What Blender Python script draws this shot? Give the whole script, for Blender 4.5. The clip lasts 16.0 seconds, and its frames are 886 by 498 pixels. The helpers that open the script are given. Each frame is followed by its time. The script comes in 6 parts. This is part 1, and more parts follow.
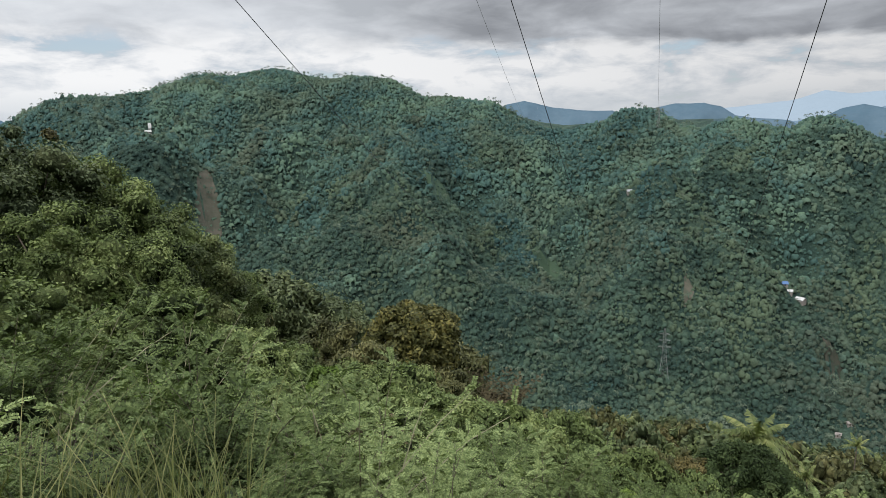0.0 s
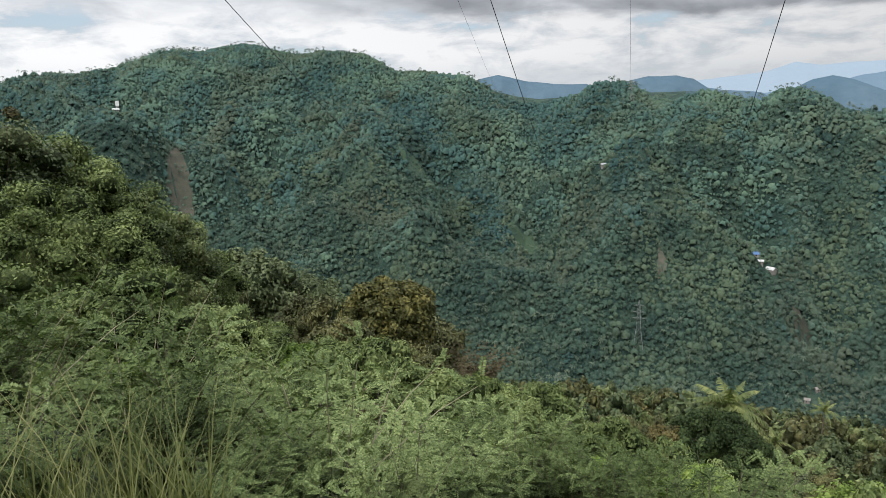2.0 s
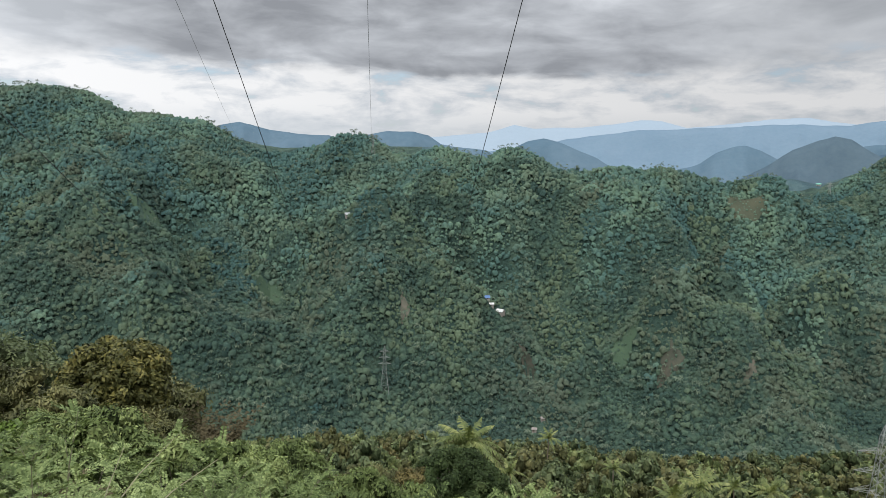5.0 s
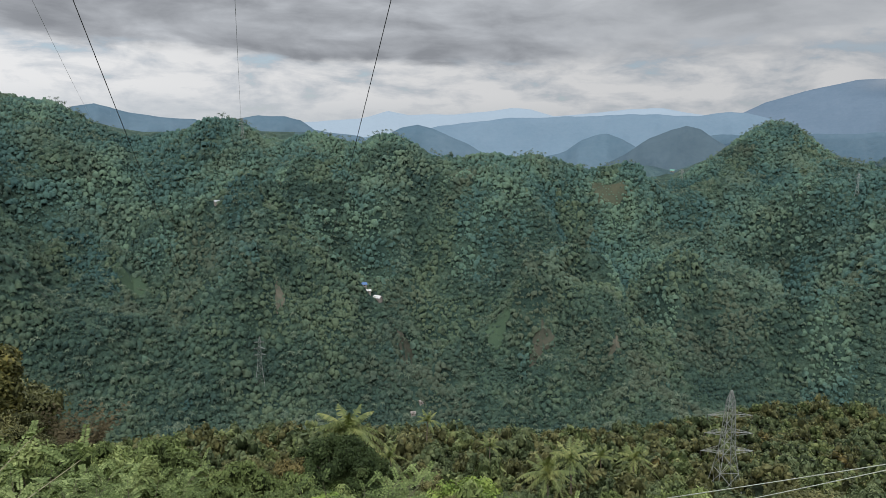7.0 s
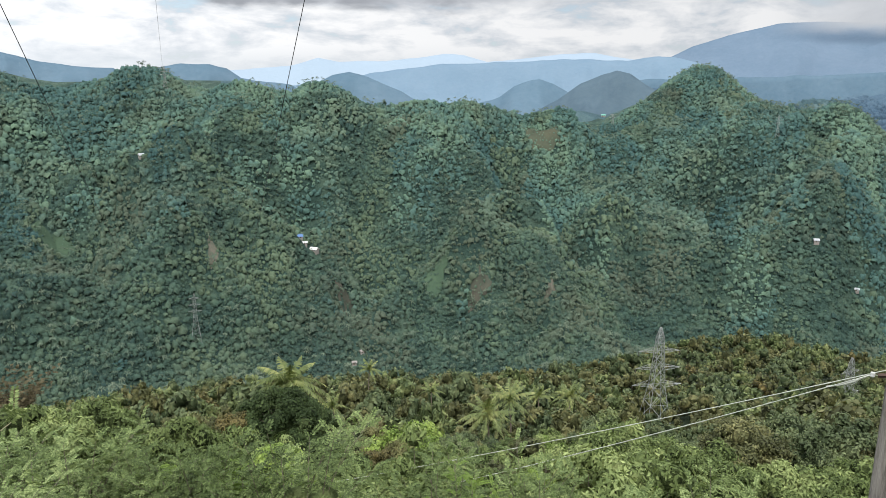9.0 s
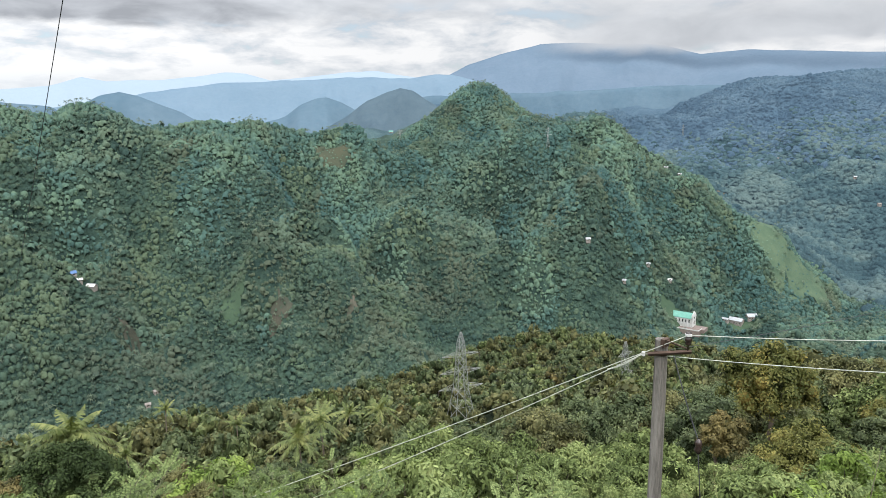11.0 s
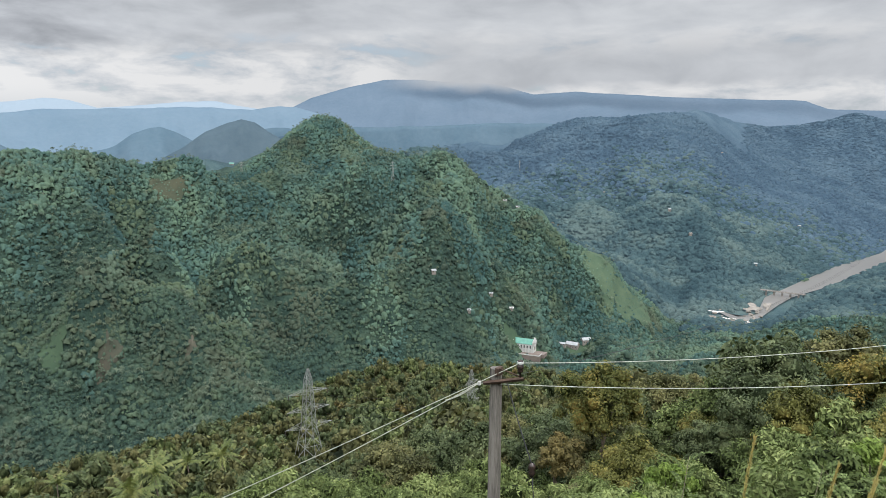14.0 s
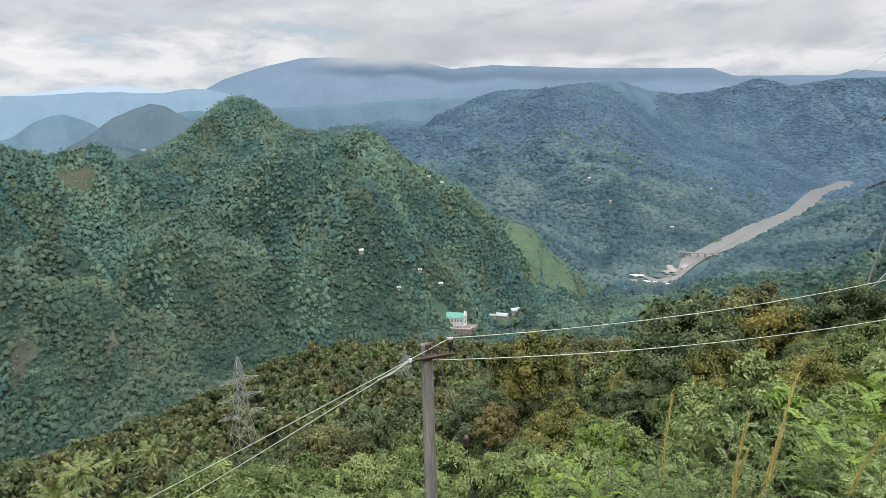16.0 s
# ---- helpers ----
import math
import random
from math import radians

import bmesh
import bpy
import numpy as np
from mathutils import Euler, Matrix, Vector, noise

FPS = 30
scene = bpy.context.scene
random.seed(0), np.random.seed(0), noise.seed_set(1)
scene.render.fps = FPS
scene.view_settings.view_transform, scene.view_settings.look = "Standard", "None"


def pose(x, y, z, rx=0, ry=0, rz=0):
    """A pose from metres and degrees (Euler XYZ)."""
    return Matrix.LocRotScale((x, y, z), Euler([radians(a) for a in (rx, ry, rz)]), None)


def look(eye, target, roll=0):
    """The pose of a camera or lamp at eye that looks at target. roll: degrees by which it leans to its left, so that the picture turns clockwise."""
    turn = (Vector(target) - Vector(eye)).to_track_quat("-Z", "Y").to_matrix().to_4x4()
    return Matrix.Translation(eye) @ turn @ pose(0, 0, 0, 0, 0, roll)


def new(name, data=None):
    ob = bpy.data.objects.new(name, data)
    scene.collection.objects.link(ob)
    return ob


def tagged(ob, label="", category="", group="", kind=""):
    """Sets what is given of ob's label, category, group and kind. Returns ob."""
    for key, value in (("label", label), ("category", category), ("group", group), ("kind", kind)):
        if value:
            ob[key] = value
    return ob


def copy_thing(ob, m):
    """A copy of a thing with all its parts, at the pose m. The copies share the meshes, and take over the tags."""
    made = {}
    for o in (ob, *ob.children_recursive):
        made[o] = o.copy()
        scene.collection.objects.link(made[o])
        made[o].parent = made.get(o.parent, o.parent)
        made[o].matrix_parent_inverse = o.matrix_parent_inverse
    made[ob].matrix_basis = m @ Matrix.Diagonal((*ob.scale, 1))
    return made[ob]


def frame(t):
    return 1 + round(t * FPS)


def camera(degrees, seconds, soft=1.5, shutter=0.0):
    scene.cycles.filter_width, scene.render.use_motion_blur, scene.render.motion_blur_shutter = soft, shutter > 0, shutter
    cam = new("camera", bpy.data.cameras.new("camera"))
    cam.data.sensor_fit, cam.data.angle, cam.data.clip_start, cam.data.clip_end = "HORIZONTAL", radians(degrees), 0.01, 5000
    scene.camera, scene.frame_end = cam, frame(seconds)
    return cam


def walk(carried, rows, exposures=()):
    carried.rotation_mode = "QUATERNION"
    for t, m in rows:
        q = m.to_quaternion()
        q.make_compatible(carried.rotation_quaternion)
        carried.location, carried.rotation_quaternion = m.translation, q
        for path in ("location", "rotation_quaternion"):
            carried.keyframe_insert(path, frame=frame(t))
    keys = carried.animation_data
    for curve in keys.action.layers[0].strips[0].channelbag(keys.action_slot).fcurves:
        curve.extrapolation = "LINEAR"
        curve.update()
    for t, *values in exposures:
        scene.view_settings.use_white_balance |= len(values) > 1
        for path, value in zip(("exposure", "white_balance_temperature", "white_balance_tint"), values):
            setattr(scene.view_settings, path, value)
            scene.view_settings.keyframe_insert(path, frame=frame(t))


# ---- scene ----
# ---- camera ----
cam = camera(63.72, 16.0, soft=0.55)
# seconds, bearing (clockwise from +y), pitch, roll in degrees, eye in metres
PATH = [
    (0.0, -33.11, -9.04, -0.80, -0.184, -0.025, 0.001),
    (0.5, -36.89, -7.66, -1.16, -0.160, -0.011, -0.011),
    (1.0, -37.78, -7.60, -1.37, -0.120, -0.010, -0.014),
    (1.5, -36.14, -9.53, -1.80, -0.091, -0.015, -0.021),
    (1.7, -34.24, -9.76, -1.92, -0.079, -0.014, -0.018),
    (2.0, -31.20, -11.02, -1.36, -0.059, -0.013, -0.019),
    (2.5, -26.01, -12.40, -0.15, -0.056, -0.010, 0.004),
    (2.7, -24.52, -12.29, -0.25, -0.054, -0.010, 0.007),
    (3.0, -22.58, -12.78, -0.30, -0.053, -0.009, 0.012),
    (3.5, -19.84, -12.77, -0.86, -0.049, 0.021, 0.038),
    (4.0, -15.51, -10.38, 0.92, -0.049, 0.058, 0.074),
    (4.2, -14.71, -8.66, 1.17, -0.055, 0.070, 0.083),
    (6.3, -4.27, -6.71, 1.11, -0.104, 0.109, 0.032),
    (6.5, -3.73, -6.84, 1.32, -0.109, 0.113, 0.026),
    (7.0, -0.69, -8.10, 1.21, -0.111, 0.121, 0.013),
    (7.5, 1.46, -8.90, 1.27, -0.109, 0.125, 0.001),
    (8.0, 4.29, -9.86, 1.64, -0.108, 0.125, -0.021),
    (8.5, 4.81, -12.52, 0.13, -0.112, 0.135, -0.039),
    (9.0, 4.52, -12.13, 0.53, -0.136, 0.162, -0.039),
    (9.5, 5.44, -13.28, 1.28, -0.127, 0.182, -0.027),
    (10.0, 12.58, -12.86, 0.85, -0.157, 0.209, -0.042),
    (10.2, 15.14, -12.43, 0.12, -0.157, 0.204, -0.050),
    (12.3, 24.89, -8.09, -0.21, -0.102, 0.114, -0.052),
    (12.5, 25.57, -7.78, -0.59, -0.087, 0.114, -0.013),
    (13.0, 27.18, -8.27, -0.91, -0.044, 0.074, 0.005),
    (13.5, 30.12, -7.64, 0.15, -0.021, 0.043, -0.004),
    (14.0, 33.35, -8.14, 0.40, -0.003, 0.029, 0.009),
    (14.5, 35.50, -8.72, 1.01, 0.011, 0.017, 0.013),
    (15.0, 37.35, -8.65, -0.12, 0.032, -0.001, 0.006),
    (15.5, 40.27, -9.47, -1.26, 0.048, -0.007, 0.008),
    (16.0, 39.26, -10.03, -1.64, 0.044, 0.008, 0.025),
]


def bearing(az, dist, z=0.0):
    """A place by its bearing from the viewpoint, its distance in plan and its height against the eye."""
    a = radians(az)
    return Vector((dist * math.sin(a), dist * math.cos(a), z))


def sight(eye, yaw, pitch, roll):
    e = Vector(eye)
    return look(e, e + bearing(yaw, math.cos(radians(pitch)), math.sin(radians(pitch))), roll)


EXPOSURES = [(0.0, 0.0), (1.0, -0.05), (2.0, 0.1), (2.6, 0.46), (3.5, 0.60), (4.2, 0.43), (6.3, -0.14), (7.5, 0.02), (8.5, 0.32), (9.1, 0.5), (10.2, 0.74), (12.3, 0.24), (14.0, 0.28), (15.0, 0.32), (16.0, 0.45)]
walk(cam, [(r[0], sight(r[4:7], *r[1:4])) for r in PATH], EXPOSURES)

# ---- sky and sun ----
SUN_AZ, SUN_EL = 184.0, 47.0
world = bpy.data.worlds.new("overcast_sky")
scene.world = world
world.use_nodes = True


class Nodes:
    """A short way to write node trees."""

    def __init__(self, tree):
        self.tree = tree
        tree.nodes.clear()

    def add(self, kind, inputs=None, **settings):
        n = self.tree.nodes.new("ShaderNode" + kind)
        for k, v in settings.items():
            setattr(n, k, v)
        for k, v in (inputs or {}).items():
            if isinstance(v, bpy.types.NodeSocket):
                self.tree.links.new(v, n.inputs[k])
            else:
                n.inputs[k].default_value = v
        return n

    def math(self, op, a, b=0.0, c=0.0, clamp=False):
        return self.add("Math", {0: a, 1: b, 2: c}, operation=op, use_clamp=clamp).outputs[0]

    def noise(self, vector, scale, detail=4.0, rough=0.55, distort=0.0):
        return self.add("TexNoise", {"Vector": vector, "Scale": scale, "Detail": detail, "Roughness": rough, "Distortion": distort}).outputs["Fac"]

    def ramp(self, fac, stops, interpolation="LINEAR"):
        n = self.add("ValToRGB", {"Fac": fac})
        n.color_ramp.interpolation = interpolation
        while len(n.color_ramp.elements) < len(stops):
            n.color_ramp.elements.new(0.5)
        for e, (p, c) in zip(n.color_ramp.elements, stops):
            e.position = p
            e.color = (*c, 1) if len(c) == 3 else c
        return n.outputs["Color"]

    def smooth(self, x, lo, hi, to_lo=0.0, to_hi=1.0):
        n = self.add("MapRange", {"Value": x, "From Min": lo, "From Max": hi, "To Min": to_lo, "To Max": to_hi}, interpolation_type="SMOOTHSTEP")
        return n.outputs["Result"]

    def mix(self, fac, a, b, blend="MIX"):
        n = self.add("Mix", data_type="RGBA", blend_type=blend)
        for k, v in ((0, fac), (6, a), (7, b)):
            if isinstance(v, bpy.types.NodeSocket):
                self.tree.links.new(v, n.inputs[k])
            else:
                n.inputs[k].default_value = v if k == 0 else (*v, 1)
        return n.outputs[2]

    def bump(self, height, strength, distance):
        return self.add("Bump", {"Height": height, "Strength": strength, "Distance": distance}).outputs["Normal"]


def grey(v):
    return (v, v, v)


def build_sky():
    n = Nodes(world.node_tree)
    way = n.add("TexCoord").outputs["Generated"]
    xyz = n.add("SeparateXYZ", {0: way}).outputs
    up = xyz[2]
    # clouds near the skyline are seen from the side, flattened
    side = n.add("VectorMath", {0: way, 1: (1.0, 1.0, 3.2)}, operation="MULTIPLY").outputs[0]
    flat = n.add("VectorMath", {0: way, 1: (1.0, 1.0, 5.0)}, operation="MULTIPLY").outputs[0]
    sky = n.add("TexSky", {}, sky_type="NISHITA", sun_disc=False, sun_elevation=radians(SUN_EL), sun_rotation=radians(SUN_AZ)).outputs[0]
    sky = n.mix(1.0, sky, grey(0.13), "MULTIPLY")
    soft = n.noise(flat, 2.6, 5.0, 0.45, 0.3)
    puff = n.noise(side, 9.0, 9.0, 0.6, 0.25)
    wisps = n.noise(side, 10.0, 6.0, 0.55, 0.3)
    # low bright cumulus over a pale sky
    bright = n.ramp(puff, [(0.36, (0.50, 0.55, 0.62)), (0.45, (0.70, 0.73, 0.77)), (0.56, (0.885, 0.892, 0.905))])
    low = n.mix(n.smooth(puff, 0.32, 0.44, 0.45, 1.0), sky, bright)
    haze = n.smooth(up, 0.025, 0.075, 0.7, 0.0)
    low = n.mix(haze, low, (0.60, 0.645, 0.69))
    # the grey ceiling, heaviest to the north
    heavy = n.add("VectorMath", {0: way, 1: tuple(bearing(-13, 1.0, 0.13).normalized())}, operation="DOT_PRODUCT").outputs["Value"]
    heavy = n.smooth(heavy, 0.90, 0.965)
    tone = n.math("ADD", n.math("MULTIPLY", soft, 0.6), n.math("MULTIPLY", wisps, 0.4))
    thin = n.ramp(tone, [(0.34, (0.77, 0.800, 0.840)), (0.48, (0.63, 0.660, 0.705)), (0.62, (0.460, 0.488, 0.528))])
    thick = n.ramp(tone, [(0.34, (0.64, 0.67, 0.715)), (0.46, (0.44, 0.463, 0.50)), (0.58, (0.27, 0.286, 0.315))])
    # whiter towards the west, greyer over the mountain to the east
    east = n.add("VectorMath", {0: way, 1: (0.92, 0.39, 0.0)}, operation="DOT_PRODUCT").outputs["Value"]
    fade = n.smooth(east, -0.6, 0.85, 1.04, 0.70)
    fade = n.add("CombineXYZ", {0: fade, 1: fade, 2: fade}).outputs[0]
    thin, low = n.mix(1.0, thin, fade, "MULTIPLY"), n.mix(1.0, low, fade, "MULTIPLY")
    ceiling = n.mix(heavy, thin, thick)
    # thinner overhead, where the day comes through
    ceiling = n.mix(n.smooth(up, 0.22, 0.7), ceiling, n.mix(1.0, thin, grey(3.5), "MULTIPLY"))
    edge = n.math("ADD", up, n.math("MULTIPLY", n.math("SUBTRACT", soft, 0.5), 0.10))
    edge = n.math("ADD", edge, n.math("MULTIPLY", n.math("SUBTRACT", wisps, 0.5), 0.05))
    colour = n.mix(n.smooth(edge, 0.105, n.math("SUBTRACT", 0.150, n.math("MULTIPLY", heavy, 0.022))), low, ceiling)
    back = n.add("Background", {"Color": colour, "Strength": 1.0})
    n.tree.links.new(back.outputs[0], n.add("OutputWorld").inputs["Surface"])


build_sky()
sun = new("sun", bpy.data.lights.new("sun", "SUN"))
sun.data.energy, sun.data.angle, sun.data.color = 1.75, radians(30), (1.0, 0.96, 0.90)
sun.matrix_world = look(bearing(SUN_AZ, 100 * math.cos(radians(SUN_EL)), 100 * math.sin(radians(SUN_EL))), (0, 0, 0))


# ---- materials ----
def material(name):
    m = bpy.data.materials.new(name)
    m.use_nodes = True
    return m, Nodes(m.node_tree)


def finish(n, colour, rough=0.8, normal=None, metal=0.0, specular=0.3, extra=None):
    ins = {"Base Color": colour, "Roughness": rough, "Metallic": metal, "Specular IOR Level": specular}
    if normal:
        ins["Normal"] = normal
    if extra:
        ins.update(extra)
    bs = n.add("BsdfPrincipled", ins)
    n.tree.links.new(bs.outputs[0], n.add("OutputMaterial").inputs["Surface"])
    return bs


def forest_material(name, dark, mid, light, patch_scale, grain, shade=0.6, haze_glow=None, odd=None):
    """Foliage of crowns: each one its own green, patches of growth over the slope, leafy grain; optional emission
    stands in for haze.
    """
    m, n = material(name)
    where = n.add("NewGeometry")
    pos = where.outputs["Position"]
    own = where.outputs["Random Per Island"]
    patch = n.smooth(n.noise(pos, patch_scale, 7.0, 0.62), 0.33, 0.67)
    k = n.math("ADD", n.math("MULTIPLY", own, 0.24), n.math("MULTIPLY", patch, 0.76))
    base = n.ramp(k, [(0.12, dark), (0.5, mid), (0.9, light)])
    if odd:
        # a few crowns yellowing or in flush, and whole stands of another kind
        other = n.math("FRACT", n.math("MULTIPLY", own, 37.7))
        stand = n.smooth(n.noise(n.add("VectorMath", {0: pos, 1: (71.0, 33.0, 9.0)}).outputs[0], patch_scale * 0.8, 6.0, 0.6), 0.42, 0.68)
        base = n.mix(n.smooth(n.math("ADD", n.math("MULTIPLY", other, 0.25), stand), 0.35, 1.2, 0.0, 0.85), base, odd)
    leafy = n.noise(pos, grain, 4.0, 0.7)
    base = n.mix(n.smooth(leafy, 0.4, 0.7, 0.0, shade), base, n.mix(1.0, base, (0.45, 0.5, 0.5), "MULTIPLY"))
    finish(n, base, 0.75, n.bump(leafy, 1.0, 1.1 / grain), specular=0.06, extra={"Emission Color": (*haze_glow, 1), "Emission Strength": 0.42} if haze_glow else None)
    return m


def earth_material(name, a, b, scale=0.08):
    m, n = material(name)
    pos = n.add("NewGeometry").outputs["Position"]
    k = n.noise(pos, scale, 6.0, 0.65)
    g = n.noise(pos, 2.5, 5.0, 0.7)
    col = n.ramp(n.math("ADD", n.math("MULTIPLY", k, 0.7), n.math("MULTIPLY", g, 0.3)), [(0.35, a), (0.65, b)])
    finish(n, col, 0.95, n.bump(g, 0.6, 0.25), specular=0.1)
    return m


PALETTE, CORES = {}, {}


def shaded_core_material(mat):
    """Inner mass of twigs and small leaves: the outer leaves' colours, darkened for shade."""
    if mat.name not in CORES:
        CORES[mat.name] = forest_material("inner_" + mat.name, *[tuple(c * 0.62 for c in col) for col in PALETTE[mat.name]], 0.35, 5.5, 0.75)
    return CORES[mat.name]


def leaf_material(name, dark, mid, light, thin=0.16, rough=0.6, specular=0.18, patch=0.35, own=0.32):
    """Leaves: a colour for each plant and each leaf, a waxy sheen, light coming through."""
    m, n = material(name)
    PALETTE[name] = (dark, mid, light)
    geo = n.add("NewGeometry").outputs
    plant = n.add("ObjectInfo").outputs["Random"]
    pos = geo["Position"]
    k = n.math("ADD", n.math("MULTIPLY", geo["Random Per Island"], own), n.math("MULTIPLY", plant, 0.2))
    k = n.math("ADD", k, n.math("MULTIPLY", n.smooth(n.noise(pos, patch, 3.0), 0.3, 0.7), 0.8 - own))
    col = n.ramp(k, [(0.05, dark), (0.5, mid), (0.95, light)])
    bs = n.add("BsdfPrincipled", {"Base Color": col, "Roughness": rough, "Specular IOR Level": specular})
    tr = n.add("BsdfTranslucent", {"Color": n.mix(1.0, col, (1.1, 1.2, 0.6), "MULTIPLY")})
    mx = n.add("MixShader", {0: thin, 1: bs.outputs[0], 2: tr.outputs[0]})
    n.tree.links.new(mx.outputs[0], n.add("OutputMaterial").inputs["Surface"])
    return m


def plain_material(name, colour, other, rough=0.7, metal=0.0, scale=3.0, bump=0.2, specular=0.3, stretch=(1, 1, 1)):
    """Worn surface: two tones in large stains and fine grain."""
    m, n = material(name)
    pos = n.add("VectorMath", {0: n.add("TexCoord").outputs["Object"], 1: stretch}, operation="MULTIPLY").outputs[0]
    a, b = n.noise(pos, scale, 5.0, 0.65), n.noise(pos, scale * 9, 4.0, 0.7)
    k = n.math("ADD", n.math("MULTIPLY", a, 0.65), n.math("MULTIPLY", b, 0.35))
    col = n.ramp(k, [(0.36, colour), (0.64, other)])
    finish(n, col, rough, n.bump(b, bump, 0.02), metal, specular)
    return m


def hazed_ridge_material(name, near, far, glow, strength):
    """Wooded ridges many kilometres off, haze put into their blue colours and emission."""
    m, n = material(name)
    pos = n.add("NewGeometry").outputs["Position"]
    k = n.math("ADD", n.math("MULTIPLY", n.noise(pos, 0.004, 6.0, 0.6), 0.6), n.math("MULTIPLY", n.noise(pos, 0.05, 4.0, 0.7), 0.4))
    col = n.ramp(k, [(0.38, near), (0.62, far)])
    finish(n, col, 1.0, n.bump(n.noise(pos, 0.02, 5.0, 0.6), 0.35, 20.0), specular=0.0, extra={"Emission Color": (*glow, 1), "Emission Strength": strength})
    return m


# upper hill forest tinted bluer and lighter than the foothills to imitate haze
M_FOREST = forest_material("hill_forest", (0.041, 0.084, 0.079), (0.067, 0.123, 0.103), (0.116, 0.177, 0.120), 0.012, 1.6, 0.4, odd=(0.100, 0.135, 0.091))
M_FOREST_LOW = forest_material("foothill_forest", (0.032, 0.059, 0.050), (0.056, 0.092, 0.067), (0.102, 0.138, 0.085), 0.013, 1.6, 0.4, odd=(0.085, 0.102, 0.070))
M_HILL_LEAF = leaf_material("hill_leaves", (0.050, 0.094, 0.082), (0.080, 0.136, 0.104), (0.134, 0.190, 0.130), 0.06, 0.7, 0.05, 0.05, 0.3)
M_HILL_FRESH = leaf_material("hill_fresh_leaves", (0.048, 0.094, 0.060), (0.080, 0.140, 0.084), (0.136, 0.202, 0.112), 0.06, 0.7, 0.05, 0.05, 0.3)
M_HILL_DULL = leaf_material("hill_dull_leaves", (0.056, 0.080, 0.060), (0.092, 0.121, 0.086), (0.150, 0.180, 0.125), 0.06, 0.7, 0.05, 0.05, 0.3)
# far and valley woods: haze put into bluer colours and a faint blue emission
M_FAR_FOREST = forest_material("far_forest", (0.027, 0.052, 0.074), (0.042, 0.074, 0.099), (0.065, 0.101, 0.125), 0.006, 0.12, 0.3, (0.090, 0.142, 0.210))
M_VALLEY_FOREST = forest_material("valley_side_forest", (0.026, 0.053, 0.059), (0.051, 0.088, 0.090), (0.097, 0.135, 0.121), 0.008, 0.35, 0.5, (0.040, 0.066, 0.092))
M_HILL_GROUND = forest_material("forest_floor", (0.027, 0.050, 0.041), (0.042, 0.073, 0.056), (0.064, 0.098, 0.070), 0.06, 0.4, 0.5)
# near ground coloured almost black for the shade between plants
M_GROUND = earth_material("shaded_undergrowth", (0.010, 0.016, 0.008), (0.022, 0.032, 0.014))
M_FEATHER = leaf_material("feathery_leaves", (0.023, 0.035, 0.012), (0.104, 0.137, 0.046), (0.300, 0.349, 0.137), 0.10, 0.6, 0.08, 0.35, 0.35)
M_LIME = leaf_material("lime_leaves", (0.055, 0.090, 0.018), (0.117, 0.173, 0.036), (0.242, 0.311, 0.080), 0.10, 0.6, 0.08, 0.35, 0.25)
M_DARK_LEAF = leaf_material("dark_leaves", (0.023, 0.036, 0.014), (0.068, 0.090, 0.039), (0.188, 0.216, 0.102), 0.1)
M_SLOPE_GREEN = leaf_material("slope_green_leaves", (0.027, 0.042, 0.013), (0.092, 0.117, 0.043), (0.271, 0.299, 0.121), 0.1)
M_NEAR_FEATHER = leaf_material("near_feathery_leaves", (0.017, 0.027, 0.009), (0.102, 0.139, 0.050), (0.279, 0.335, 0.138), 0.12, 0.6, 0.08, 0.35, 0.4)
M_DEEP_LEAF = leaf_material("deep_green_leaves", (0.014, 0.024, 0.008), (0.040, 0.060, 0.021), (0.112, 0.142, 0.054), 0.06, 0.6, 0.08)
M_OLIVE_LEAF = leaf_material("olive_leaves", (0.027, 0.031, 0.012), (0.083, 0.088, 0.034), (0.235, 0.221, 0.094), 0.12)
M_RUSSET_LEAF = leaf_material("russet_leaves", (0.037, 0.039, 0.014), (0.089, 0.078, 0.028), (0.186, 0.145, 0.052), 0.10)
M_BRONZE_LEAF = leaf_material("bronze_leaves", (0.024, 0.028, 0.009), (0.066, 0.068, 0.020), (0.220, 0.190, 0.055), 0.06, 0.6, 0.15, 0.6, 0.4)
M_YELLOW_LEAF = leaf_material("yellowing_leaves", (0.046, 0.060, 0.017), (0.118, 0.120, 0.034), (0.310, 0.225, 0.060), 0.15, 0.6, 0.15, 0.6, 0.4)
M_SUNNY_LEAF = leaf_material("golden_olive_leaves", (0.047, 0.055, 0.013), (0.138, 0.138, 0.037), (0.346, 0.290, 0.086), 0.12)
M_DRY_LEAF = leaf_material("dry_leaves", (0.046, 0.040, 0.022), (0.098, 0.082, 0.046), (0.170, 0.138, 0.080), 0.1, 0.9, 0.1)
M_PALM_LEAF = leaf_material("palm_leaves", (0.045, 0.067, 0.020), (0.118, 0.146, 0.045), (0.266, 0.274, 0.101), 0.15, 0.5, 0.25)
M_GRASS = leaf_material("grass_blades", (0.044, 0.060, 0.017), (0.112, 0.124, 0.040), (0.250, 0.230, 0.100), 0.2)
M_PLUME = leaf_material("grass_plumes", (0.300, 0.235, 0.085), (0.460, 0.370, 0.150), (0.580, 0.490, 0.240), 0.3, 0.9, 0.1)
M_TWIG = plain_material("twig_bark", (0.06, 0.052, 0.036), (0.14, 0.12, 0.085), 0.9, scale=4)
M_PALE_TWIG = plain_material("pale_stem_bark", (0.16, 0.15, 0.09), (0.30, 0.28, 0.18), 0.85, scale=4)
M_BARK = plain_material("tree_bark", (0.07, 0.055, 0.04), (0.17, 0.14, 0.11), 0.9, scale=2)
